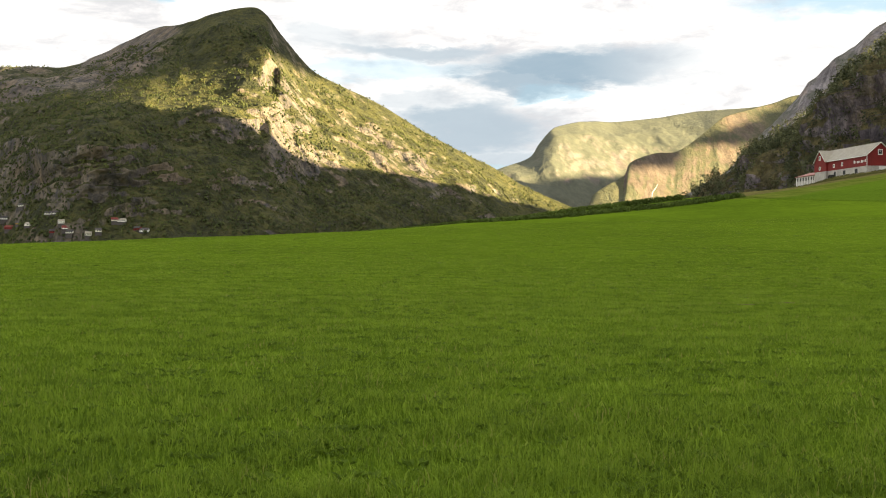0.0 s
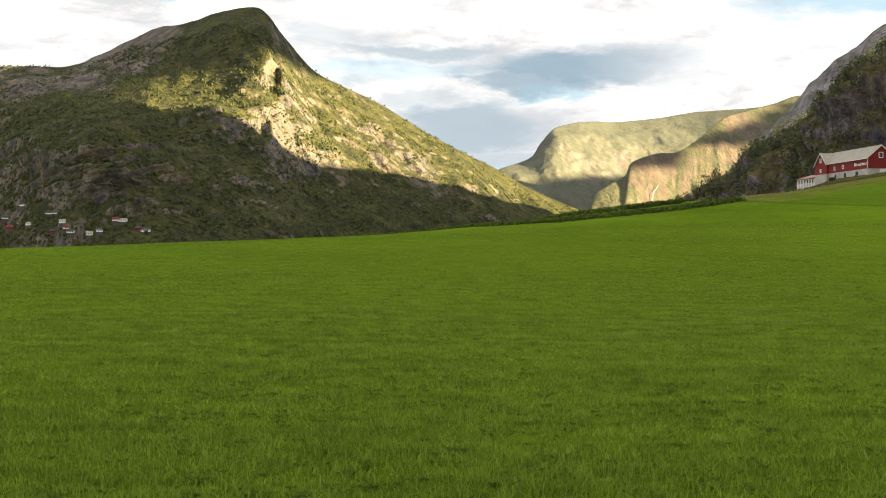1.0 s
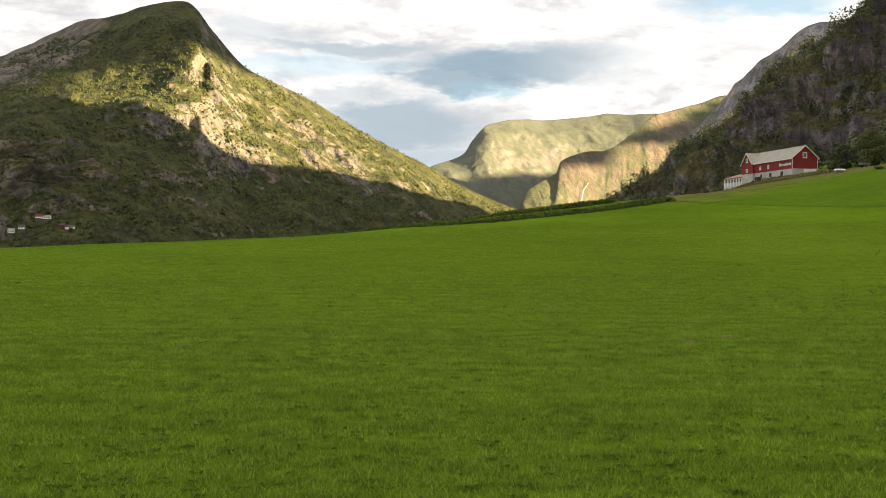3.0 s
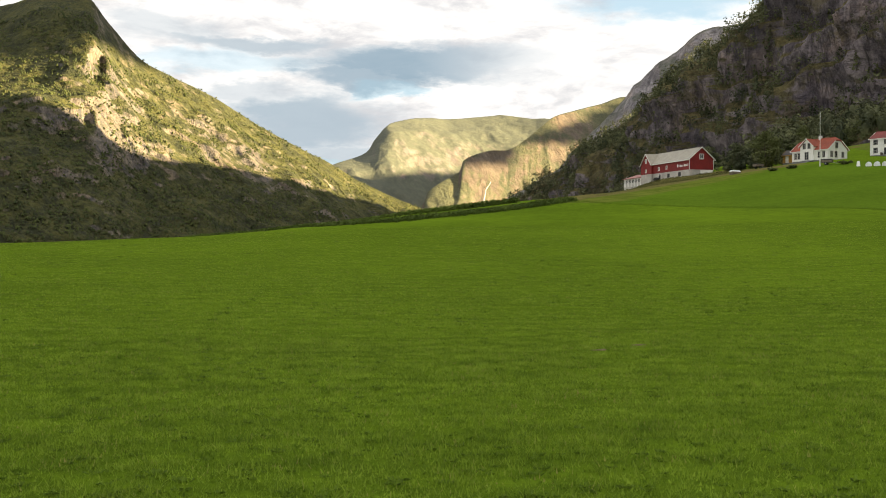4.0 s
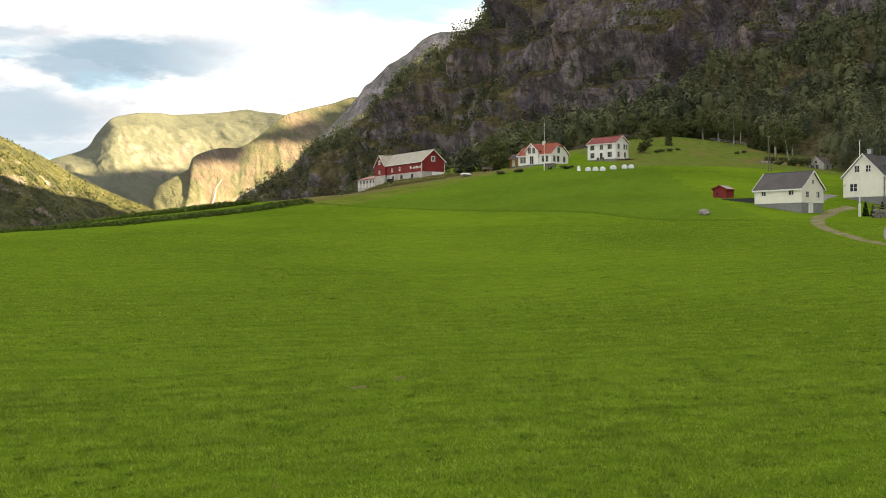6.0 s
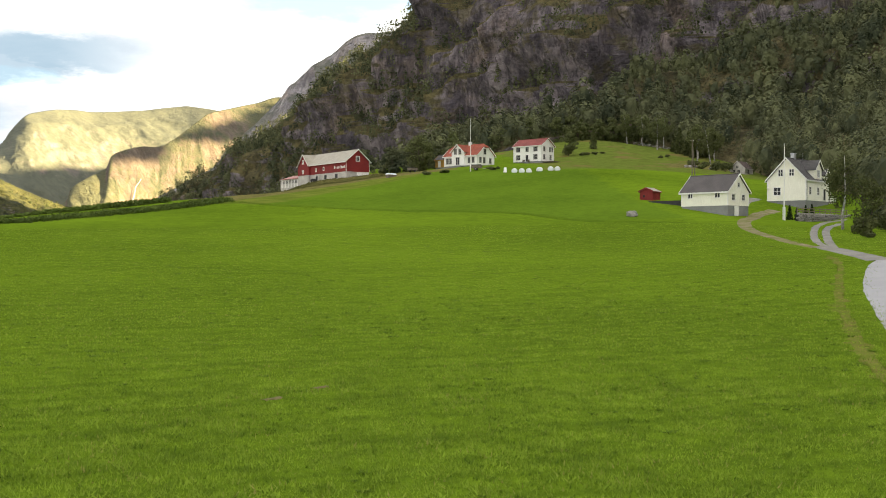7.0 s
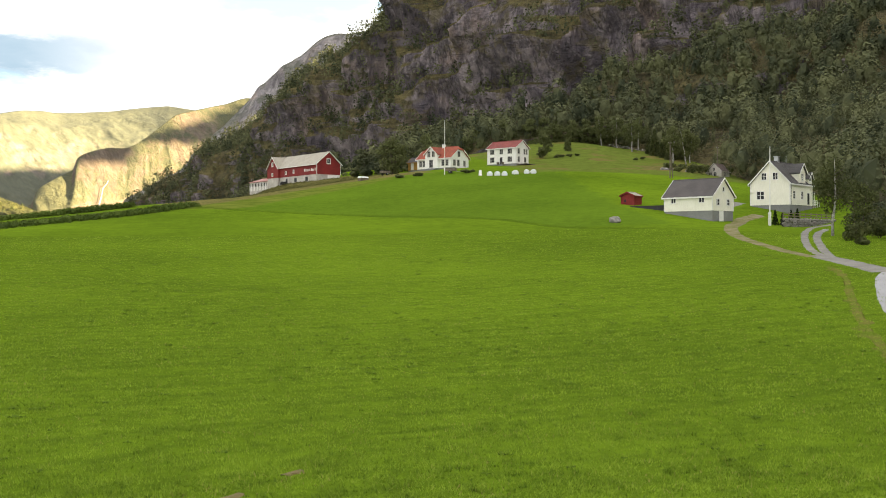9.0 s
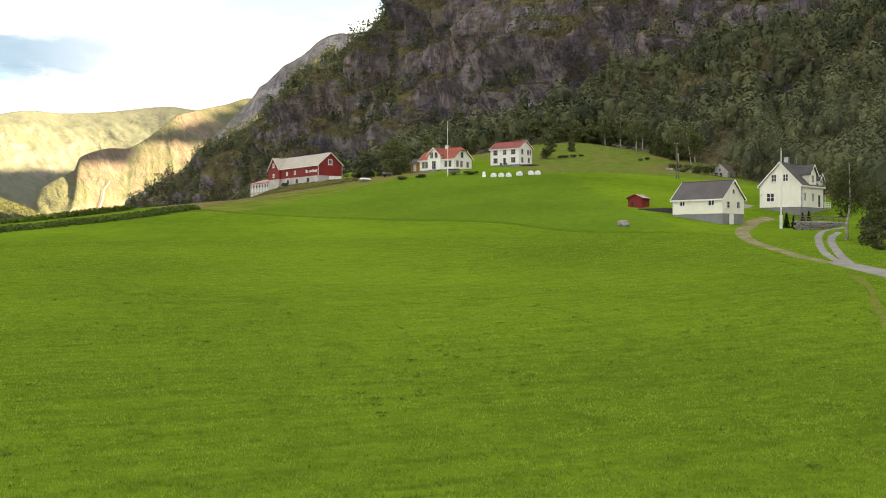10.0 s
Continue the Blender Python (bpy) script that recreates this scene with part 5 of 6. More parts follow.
def boulder(name, x, y, size, seed, label, category="boulder", group="", sink=0.3, material=None):
    bm = bmesh.new()
    bmesh.ops.create_icosphere(bm, subdivisions=3, radius=1.0)
    for v in bm.verts:
        n = noise.fractal(v.co * 1.3 + Vector((seed, seed * 2, 0)), 0.9, 2.0, 4)
        v.co *= 1 + 0.32 * n
        v.co.x *= size[0]
        v.co.y *= size[1]
        v.co.z *= size[2]
    me = bpy.data.meshes.new(name)
    bm.to_mesh(me)
    bm.free()
    me.materials.append(material or STONE)
    ob = new(name, me)
    ob.matrix_world = pose(x, y, ground_z(x, y) + size[2] * (1 - sink) * 0.6, 0, 0, seed * 70)
    return tagged(ob, label, category, group)


boulder("boulder", 102.7, 139.2, (0.98, 0.74, 0.66), 1.3, "pale grey boulder lying in the grass")


def bale(x, y, rz):
    e = base("bale", x, y, ground_z(x, y) - 0.42, rz, "round hay bale in white plastic wrap", "hay bale", "hay bales")
    bm = bmesh.new()
    n = 28
    prof = [(0.60, 0.0), (0.68, 0.03), (0.72, 0.10), (0.73, 0.3), (0.725, 0.6), (0.73, 0.9), (0.72, 1.12), (0.68, 1.19), (0.60, 1.22)]
    rings = [[bm.verts.new((y_ - 0.61, math.cos(6.2832 * i / n) * r * (1 + 0.015 * math.sin(i * 2.3 + y_ * 5)), 0.70 + math.sin(6.2832 * i / n) * r)) for i in range(n)] for r, y_ in prof]
    for a, b in zip(rings[:-1], rings[1:]):
        for i in range(n):
            bm.faces.new((a[i], a[(i + 1) % n], b[(i + 1) % n], b[i]))
    bm.faces.new(rings[0])
    bm.faces.new(rings[-1][::-1])
    part("wrap", bm, WRAP, e)
    return e


_first = bale(139.1, 232.9, 60)
for x, y, rz in ((140.5, 231.7, 64), (142.0, 230.7, 58), (146.1, 232.2, 75), (149.7, 232.5, 50), (151.2, 231.8, 66)):
    copy_thing(_first, pose(x, y, ground_z(x, y) - 0.42, 0, 0, rz))


ROADS = []


def drape(name, line, w, material, label, lift=0.05, nx=5, ragged=0.15, category="road", kind="structure"):
    """A strip laid over the ground along a line."""
    ROADS.append((line, float(np.max(w))))
    c = line[:, :2]
    t = np.gradient(c, axis=0)
    t /= np.linalg.norm(t, axis=1)[:, None]
    nrm = np.stack([t[:, 1], -t[:, 0]], 1)
    ww = w if np.ndim(w) else np.full(len(c), w)
    off = np.linspace(-0.5, 0.5, nx)
    rnd = np.random.default_rng(len(c))
    P = c[:, None] + nrm[:, None] * (off[None, :, None] * ww[:, None, None])
    edge = rnd.normal(0, ragged, (len(c), 2))
    P[:, 0] += nrm * edge[:, :1]
    P[:, -1] += nrm * edge[:, 1:]
    z = lie(P[..., 0], P[..., 1]) + lift - 0.04 * (np.abs(off) > 0.49)[None]
    V = np.concatenate([P, z[..., None]], -1)
    i, j = np.meshgrid(np.arange(len(c) - 1), np.arange(nx - 1), indexing="ij")
    f = np.stack([i * nx + j, (i + 1) * nx + j, (i + 1) * nx + j + 1, i * nx + j + 1], -1).reshape(-1, 4)
    return tagged(new(name, mesh_of(name, V, f, material, True)), label, category, kind=kind)


# ---- roads and yard ----
drape("road", chain([(118, 92), (100, 83), (90, 77), (81.5, 72.2), (71, 64), (62.8, 57), (56, 50.7), (47, 42.5), (36, 32)], 10), 7.0, ASPHALT,
      "pale grey asphalt lane", 0.06, 7, 0.03)
drape("drive_mouth", chain([(93.2, 93.2), (91.3, 90.2), (89, 85.8), (86, 80.9), (82.7, 76.5)], 8), np.linspace(2.5, 2.9, 33), GRAVEL, "grey gravel drive where it meets the lane", 0.045, 5, 0.06)
drape("wheel_track", chain([(147, 137), (139.9, 134.6), (127.4, 124.9), (113.2, 112.7), (100.6, 100.9), (93, 92.4)], 12), 0.95, GRAVEL, "gravel wheel track of the drive", 0.05, 4, 0.05)
drape("wheel_track", chain([(139.3, 131.5), (127.3, 122.4), (112.9, 110.4), (100.2, 98.5), (92.0, 90.3)], 12), 1.0, GRAVEL, "gravel wheel track of the drive", 0.05, 4, 0.05)
drape("earth_track", chain([(141, 147.5), (134, 144), (127, 138.2), (116.2, 129.1), (106.9, 119), (101.5, 110.7), (96.2, 101.3), (91.2, 92)], 10), np.linspace(2.3, 1.5, 71), TRACK,
      "worn earth and gravel track", 0.048, 5, 0.08)
drape("yard", chain([(122, 152), (130, 153.5), (139, 155), (147, 160)], 8), 4.0, GRAVEL, "grey gravel yard behind the garage", 0.05, 5, 0.3)
drape("field_edge", chain([(84, 84), (77.5, 76.8), (65.7, 66.4), (53.4, 55.4), (43, 45.6), (34.7, 37.8), (26, 29)], 10), 0.8, VERGE, "worn grassy edge of the field", 0.02, 7, 0.4)
ROADS.pop()                             # grass grows through the worn edge
for _p in (((10.2, 36.1), (10.5, 36.2), (10.8, 36.4)), ((12.15, 37.55), (12.4, 37.7), (12.7, 37.85))):
    drape("bare_patch", chain(list(_p), 5), 0.30, SOIL, "small bare brown patch in the grass", 0.03, 5, 0.05)


# low dark blocks added along a dark line in the grass; no wall known
def dark_row():
    e = base("retaining_wall", 121.0, 153.0, ground_z(121, 153), -66, "row of low dark blocks in the grass", "wall")
    for i in range(4):
        part("sleeper", boxed(-3.4 + i * 1.7, -1.72 + i * 1.7, -0.12, 0.12, -0.6, 0.55), DARK, e)


dark_row()


# ---- foliage ----
RNG = np.random.default_rng(7)


def leaf_cloud(centres, radii, n, size, rng, droop=0.0, facing=None, loose=0.45):
    """Loose leaves round centres: triangles turned every way. centres (k,3), radii (k,3)."""
    k = len(centres)
    d = rng.normal(size=(k, n, 3))
    d /= np.linalg.norm(d, axis=2)[..., None]
    r = rng.uniform(0.45, 1.05, (k, n, 1)) ** 0.6
    c = centres[:, None] + d * r * radii[:, None]
    c[..., 2] -= droop * rng.random((k, n))
    c = c.reshape(-1, 3)
    # leaves lie over the crown's outside, loosely
    out = d.reshape(-1, 3) if facing is None else facing
    out = out + rng.normal(0, loose, (len(c), 3)) + np.array([0, 0, 0.25])
    a = np.cross(out, rng.normal(size=(len(c), 3)))
    a /= np.linalg.norm(a, axis=1)[:, None] + 1e-9
    b = np.cross(out, a)
    b /= np.linalg.norm(b, axis=1)[:, None] + 1e-9
    s = (size if np.ndim(size) else np.full(len(c), size)) * rng.uniform(0.6, 1.3, len(c))
    s = s[:, None]
    V = np.stack([c + a * s, c - a * s * 0.5 + b * s * 0.8, c - a * s * 0.5 - b * s * 0.8], 1)
    return V


def cloud_mesh(name, V, material):
    n = len(V)
    return mesh_of(name, V.reshape(-1, 3), np.arange(n * 3).reshape(n, 3), material)


def stuff(name, V, material, label, category):
    ob = new(name, cloud_mesh(name, V, material))
    return tagged(ob, label, category, kind="stuff")


def trunk_mesh(h, r, rng, limbs, spread, forks=1):
    bm, boughs = bmesh.new(), bmesh.new()
    for k in range(forks):
        p = Vector((0.25 * k, 0, -0.4))
        lean = Vector((rng.normal() * 0.07 + (k - (forks - 1) / 2) * 0.12, rng.normal() * 0.07, 1))
        pts = [p]
        for i in range(5):
            p = p + lean * (h * 0.92 + 0.4) / 5 + Vector((rng.normal() * 0.02 * h, rng.normal() * 0.02 * h, 0))
            pts.append(p.copy())
        for i in range(5):
            rod(bm, pts[i], pts[i + 1], r * (1 - i * 0.17) / (1 + 0.3 * (forks - 1)), r * (1 - (i + 1) * 0.17) / (1 + 0.3 * (forks - 1)), 7)
        for i in range(limbs):
            t = rng.uniform(0.35, 0.95)
            s = pts[min(4, int(t * 5))].lerp(pts[min(5, int(t * 5) + 1)], t * 5 % 1)
            a = rng.uniform(0, 6.28)
            ln = spread * rng.uniform(0.5, 0.95) * (1.15 - t * 0.6)
            e1 = s + Vector((math.cos(a) * ln, math.sin(a) * ln, ln * rng.uniform(0.3, 0.8)))
            rod(boughs, s, e1, r * 0.32 * (1.2 - t), r * 0.08, 5)
    return bm, boughs


def tree(name, x, y, h, w, label, leaf, bark, seed, leaves=700, low=0.25, limbs=8, size=0.3, forks=1, group="", clumps=12, z=None, taper=0.0):
    """A broadleaf tree: tapered trunk with limbs, crown of loose leaves in uneven clumps."""
    rng = np.random.default_rng(seed)
    e = base(name, x, y, (ground_z(x, y) if z is None else z), rng.uniform(0, 360), label, "tree", group)
    stem, boughs = trunk_mesh(h, 0.03 * h * 0.55 + 0.04, rng, limbs, w * 0.6, forks)
    part("trunk", stem, bark, e)
    part("limbs", boughs, BARK, e)
    t = rng.uniform(low, 1.0, clumps)
    a = rng.uniform(0, 6.28, clumps)
    width = w * 0.5 * np.sin(np.clip((t - low) / (1 - low), 0.06, 0.97) * 3.0 + 0.14) * (1 - taper * (t - low))
    rr = width * np.sqrt(rng.uniform(0.05, 0.9, clumps))
    c = np.stack([np.cos(a) * rr, np.sin(a) * rr, h * (t * 0.93)], 1)
    rad = np.stack([w * rng.uniform(0.13, 0.26, clumps), w * rng.uniform(0.13, 0.26, clumps), h * rng.uniform(0.06, 0.12, clumps)], 1)
    V = leaf_cloud(c, rad, leaves // clumps, size, rng, 0.3)
    ob = new("crown", cloud_mesh("crown", V, leaf))
    ob.parent = e
    return e


def conifer(name, x, y, h, w, label, seed, group="", material=None, n=420, size=0.16):
    """A small conifer: straight stem, whorls of drooping sprays."""
    rng = np.random.default_rng(seed)
    e = base(name, x, y, ground_z(x, y), rng.uniform(0, 360), label, "conifer", group)
    part("trunk", rod(bmesh.new(), (0, 0, -0.3), (0, 0, h * 0.96), 0.02 * h + 0.02, 0.01, 7), BARK, e)
    t = rng.uniform(0.04, 1, n) ** 0.9
    a = rng.uniform(0, 6.28, n)
    r = w * 0.5 * (1 - t) ** 0.8 * rng.uniform(0.35, 1.0, n) + 0.02
    c = np.stack([np.cos(a) * r, np.sin(a) * r, t * h - r * 0.25], 1)
    V = leaf_cloud(c, np.full((n, 3), size * 0.5), 1, size * (1.1 - 0.5 * np.repeat(t, 1)), rng, 0.05)
    ob = new("crown", cloud_mesh("crown", V, material or NEEDLE))
    ob.parent = e
    return e


def bush(x, y, w, h, label, seed, material, group=""):
    rng = np.random.default_rng(seed)
    e = base("bush", x, y, ground_z(x, y), rng.uniform(0, 360), label, "bush", group)
    bm = bmesh.new()
    for i in range(6):
        a = rng.uniform(0, 6.28)
        rod(bm, (0, 0, -0.2), (math.cos(a) * w * 0.3, math.sin(a) * w * 0.3, h * 0.7), 0.04, 0.015, 5)
    part("stems", bm, BARK, e)
    k = 9
    c = np.stack([rng.normal(0, w * 0.2, k), rng.normal(0, w * 0.2, k), rng.uniform(0.25, 0.75, k) * h], 1)
    V = leaf_cloud(c, np.tile((w * 0.25, w * 0.25, h * 0.28), (k, 1)), int(30 + 14 * w), 0.14 + 0.035 * w, rng)
    ob = new("leaves", cloud_mesh("leaves", V, material))
    ob.parent = e


# by the farmhouse
tree("birch_tree", 122.0, 115.6, 11.5, 4.8, "slender sparse birch with a bare pale trunk beside the drive", LEAF_DARK, BIRCH, 3, 3000, 0.34, 18, 0.17, 1, "trees by the drive", 44)
tree("birch_tree", 121.5, 111.5, 8.0, 6.4, "leaning brownish birch with crooked bare limbs beside the drive", LEAF_DARK, BARK, 4, 1800, 0.28, 16, 0.20, 2, "trees by the drive", 24)
tree("alder_tree", 140.0, 118.5, 9.0, 7.0, "dense dark green alder beside the drive", LEAF_DARK, BARK, 14, 1200, 0.12, 8, 0.26, 1, "trees by the drive", 20)
tree("alder_tree", 128.0, 106.0, 8.5, 6.5, "dark broadleaf tree on the bank", LEAF_DARK, BARK, 5, 1100, 0.1, 8, 0.24, 1, "trees by the drive", 20)
tree("alder_tree", 146.0, 118.0, 10.5, 7.5, "dark broadleaf tree on the bank", LEAF_DARK, BARK, 6, 1100, 0.1, 8, 0.26, 1, "trees by the drive", 20)
tree("alder_tree", 133.0, 103.0, 9.5, 7.0, "dark broadleaf tree on the bank", LEAF_DARK, BARK, 17, 1100, 0.1, 8, 0.26, 1, "trees by the drive", 20)
tree("alder_tree", 152.0, 112.0, 11.0, 8.0, "dark broadleaf tree on the bank", LEAF_DARK, BARK, 18, 1100, 0.1, 8, 0.28, 1, "trees by the drive", 20)
for i, (x, y, w, h) in enumerate(((118.0, 108.6, 2.6, 2.2), (115.2, 106.0, 3.0, 2.4), (110.5, 101.5, 1.8, 1.0), (126.5, 111.5, 3.0, 2.4))):
    bush(x, y, w, h, "dark leafy bush on the bank beside the drive", 30 + i, LEAF_DARK, "bushes by the drive")
for i, (x, y, w, h) in enumerate(((142.0, 125.0, 4.5, 3.4), (147.0, 128.0, 5.0, 3.8), (150.0, 122.0, 5.0, 3.6), (155.5, 118.0, 5.5, 4.0), (152.0, 132.0, 5.0, 4.0), (158.0, 126.0, 5.5, 4.4), (160.0, 112.0, 5.5, 4.0), (138.5, 117.0, 4.0, 3.0))):
    bush(x, y, w, h, "tall leafy bush at the edge of the wood", 260 + i, FOREST, "bushes by the wood")
for i, (x, y, h) in enumerate(((133.8, 137.0, 2.5), (136.2, 137.7, 2.0), (139.2, 138.6, 2.5), (141.2, 139.1, 2.7))):
    conifer("garden_conifer", x, y, h, 1.15, "small dark green columnar garden conifer behind the stone wall", 50 + i, "garden conifers", n=520, size=0.15)


def garden_wall():
    """Dry stone wall with a rail fence on top."""
    a, b = Vector((133.2, 134.6)), Vector((150.5, 139.2))
    d = b - a
    rz = math.degrees(math.atan2(d.y, d.x))
    e = base("garden_wall", a.x, a.y, ground_z(a.x, a.y) - 0.2, rz, "dry stone garden wall of grey field stones", "wall")
    rng = np.random.default_rng(3)
    shapes = []
    for k in range(5):
        bm = bmesh.new()
        bmesh.ops.create_icosphere(bm, subdivisions=1, radius=1)
        for v in bm.verts:
            v.co *= 1 + 0.25 * rng.normal()
            v.co.x *= 0.34 + 0.05 * k
            v.co.y *= 0.26
            v.co.z *= 0.20 + 0.02 * k
        me = bpy.data.meshes.new("stone")
        bm.to_mesh(me)
        bm.free()
        me.materials.append(STONE)
        shapes.append(me)
    part("core", boxed(0.1, d.length - 0.1, -0.05, 0.5, -0.8, 1.35), DARK, e)
    for row in range(5):
        x = 0.1 + 0.2 * (row % 2)
        while x < d.length:
            ob = new("stone", shapes[rng.integers(5)])
            ob.parent = e
            ob.matrix_basis = pose(x, -0.08 + 0.05 * row * 0.5 + rng.normal() * 0.03, 0.05 + row * 0.33 + rng.normal() * 0.03, rng.uniform(-15, 15), rng.uniform(-10, 10), rng.uniform(0, 180))
            x += rng.uniform(0.5, 0.72)
    f = base("rail_fence", a.x, a.y, ground_z(a.x, a.y) + 1.4, rz, "weathered wooden rail fence above the stone wall", "fence")
    for i in range(10):
        part("post", boxed(0.3 + i * 1.9, 0.42 + i * 1.9, 0.3, 0.42, -0.4, 0.95), WOOD, f)
    for z in (0.3, 0.72):
        part("rail", boxed(0.1, d.length, 0.24, 0.296, z, z + 0.14), WOOD, f)


garden_wall()


def stone_hut():
    e = base("stone_hut", 93.0, 78.5, ground_z(93, 78.5), -40, "small field-stone hut with a dark roof beside the lane", "hut")
    for side, m in sides(4.0, 3.0, 0.0).items():
        L = 4.0 if side in ("front", "back") else 3.0
        bm = wall_mesh(L if L == 3.0 else L - 2 * WALL_T, 1.7, [(1.0, 1.8, 0.0, 1.5)] if side == "front" else [], 0.9 if L == 3.0 else 0)
        mm = m if L == 3.0 else m @ pose(WALL_T, 0, 0)
        for v in bm.verts:
            v.co = mm @ v.co
        part("wall", bm, STONE, e)
    for s in (-1, 1):
        q = [(-2.3, s * 1.8, 1.6), (2.3, s * 1.8, 1.6), (2.3, 0, 2.75), (-2.3, 0, 2.75)]
        part("roof", slab(bmesh.new(), q if s < 0 else q[::-1], 0.1), SLATE, e)


stone_hut()

# by the upper farm
for i, (x, y, h, w) in enumerate(((148.5, 325.0, 8.0, 7.5), (151.0, 318.0, 7.0, 8.0), (157.0, 321.0, 10.0, 9.0), (163.0, 322.0, 9.0, 8.5), (170.0, 330.0, 9.5, 8.5))):
    tree("alder_tree", x, y, h, w, "low bushy alder in the thicket between barn and house", FOREST, BARK, 200 + i, 1300, 0.02, 8, 0.4, 1, "thicket behind the barn", 24)
for i, (x, y, h, w) in enumerate(((156.0, 366.0, 9.0, 8.0), (162.0, 358.0, 9.0, 8.5), (149.0, 374.0, 8.0, 8.0), (168.0, 352.0, 9.0, 8.0))):
    tree("alder_tree", x, y, h, w, "bushy alder behind the barn", FOREST, BARK, 240 + i, 1200, 0.02, 8, 0.45, 1, "thicket behind the barn", 22)
for i, (x, y, w, h) in enumerate(((144.5, 326.0, 4.0, 2.2), (146.5, 320.0, 4.2, 2.4), (149.5, 313.0, 4.4, 2.6), (151.5, 300.0, 5.0, 4.2), (157.5, 303.5, 5.5, 4.6), (148.5, 306.0, 4.5, 3.6), (154.0, 296.0, 4.2, 3.0))):
    bush(x, y, w, h, "leafy bush under the trees beside the barn", 220 + i, FOREST, "thicket behind the barn")
for i in range(13):
    _a, _r = radians(29.8 + i * 0.72), 448 + (i * 7 % 5) * 2.5 - abs(i - 6) * 1.2
    tree("alder_tree", _r * math.sin(_a), _r * math.cos(_a), 9.5 + (i * 5 % 4) * 1.3, 7.5 + (i * 3 % 3), "tall olive-green alder at the upper edge of the pasture", LEAF, BARK, 300 + i, 1800, 0.0, 10, 0.36, 1, "trees above the pasture", 26)
tree("ash_tree", 140.3, 288.5, 11.5, 9.5, "large round olive-green tree between barn and house", LEAF, BARK, 21, 2600, 0.10, 10, 0.34, 1, "farm trees", 34)
tree("ash_tree", 148.0, 303.0, 10.0, 9.5, "broad dark tree behind the ochre outbuilding", LEAF_DARK, BARK, 22, 1200, 0.1, 9, 0.42, 1, "farm trees", 20)
tree("ash_tree", 168.0, 318.0, 12.0, 9.0, "broad green tree behind the house", LEAF, BARK, 23, 1200, 0.15, 9, 0.42, 1, "farm trees", 20)
tree("ash_tree", 214.0, 318.0, 9.0, 8.0, "round green tree beside the white house", LEAF, BARK, 24, 2000, 0.12, 9, 0.34, 1, "farm trees", 40)
conifer("spruce_tree", 236.7, 334.3, 8.0, 3.6, "lone upright green tree standing in the pasture", 25, "", LEAF, 900, 0.4)
for i, (x, y, w, h) in enumerate(((124.5, 252.0, 3.0, 0.9), (129.0, 250.5, 2.4, 0.8), (139.0, 244.0, 2.8, 0.9))):
    bush(x, y, w, h, "low dark garden bush before the red-roofed house", 60 + i, LEAF, "garden bushes")
for i, (x, y, h, w) in enumerate(((268, 344, 13, 7), (264, 349, 12, 6), (263, 329, 13, 7), (246, 287, 13.5, 7.5), (249, 283.5, 13, 7), (272, 336, 13, 7), (258, 300, 13, 7), (262, 296, 12, 7))):
    tree("birch_tree", x, y, h, w, "tall birch with a bare white trunk at the pasture edge", LEAF, BIRCH, 80 + i, 1300, 0.36, 9, 0.34, 1, "birches", 20)
for i, (x, y, h, w) in enumerate(((266, 322, 8, 4.4), (263, 316, 10, 5), (262, 310, 9, 4.6), (266, 305, 11, 5), (259, 303, 8, 4.6), (268, 313, 11, 5))):
    conifer("spruce_tree", x, y, h, w, "dark spruce in a clump beside the pasture", 400 + i, "spruces", LEAF_DARK, 800, 0.6)
for i, (x, y, w, h) in enumerate(((226, 262, 4.0, 2.6), (231, 261, 4.4, 3.0), (236, 262.5, 4.0, 3.2), (228, 268, 3.6, 2.4), (246, 262, 4.0, 3.0))):
    bush(x, y, w, h, "leafy green bush beside the old cottage", 420 + i, LEAF, "bushes by the cottage")
for i, (x, y, w, h) in enumerate(((218.5, 316.0, 2.6, 1.2), (221.5, 317.0, 2.0, 0.9), (224.5, 316.0, 2.4, 1.0), (229.0, 318.0, 1.8, 0.7), (241.0, 300.0, 2.2, 0.9), (246.0, 303.0, 2.0, 0.9))):
    bush(x, y, w, h, "low scrub bush in the pasture", 440 + i, LEAF, "pasture scrub")
for i, (x, y, h, w) in enumerate(((246, 362, 7, 7), (250.5, 364, 8, 7.5), (255, 365, 7, 7), (259.5, 362, 8, 7), (263, 358, 8, 7))):
    tree("alder_tree", x, y, h, w, "bushy alder on the brow above the pasture", LEAF, BARK, 460 + i, 1500, 0.0, 8, 0.36, 1, "trees above the pasture", 24)


def sign_board():
    e = base("sandwich_board", 137.5, 234.7, ground_z(137.5, 234.7), -30, "small white folding sign board on the grass", "sign")
    part("leaf_panel", slab(bmesh.new(), [(-0.45, -0.4, 0), (0.45, -0.4, 0), (0.3, -0.02, 1.3), (-0.3, -0.02, 1.3)], 0.04), TRIM, e)
    part("leaf_panel", slab(bmesh.new(), [(0.45, 0.4, 0), (-0.45, 0.4, 0), (-0.3, 0.03, 1.3), (0.3, 0.03, 1.3)], 0.04), TRIM, e)


sign_board()


def covered_pile(x, y):
    e = base("covered_pile", x, y, ground_z(x, y), 20, "white tarpaulin over a low woodpile", "woodpile")
    part("logs", boxed(-1.4, 1.4, -0.6, 0.6, -0.3, 0.6), WOOD, e)
    bm = bmesh.new()
    box(bm, -1.5, 1.5, -0.7, 0.7, 0.605, 0.75)
    for v in bm.verts:
        if v.co.z > 0.7:
            v.co.x *= 0.85
            v.co.y *= 0.6
            v.co.z += 0.25
    part("tarpaulin", bm, WRAP, e)


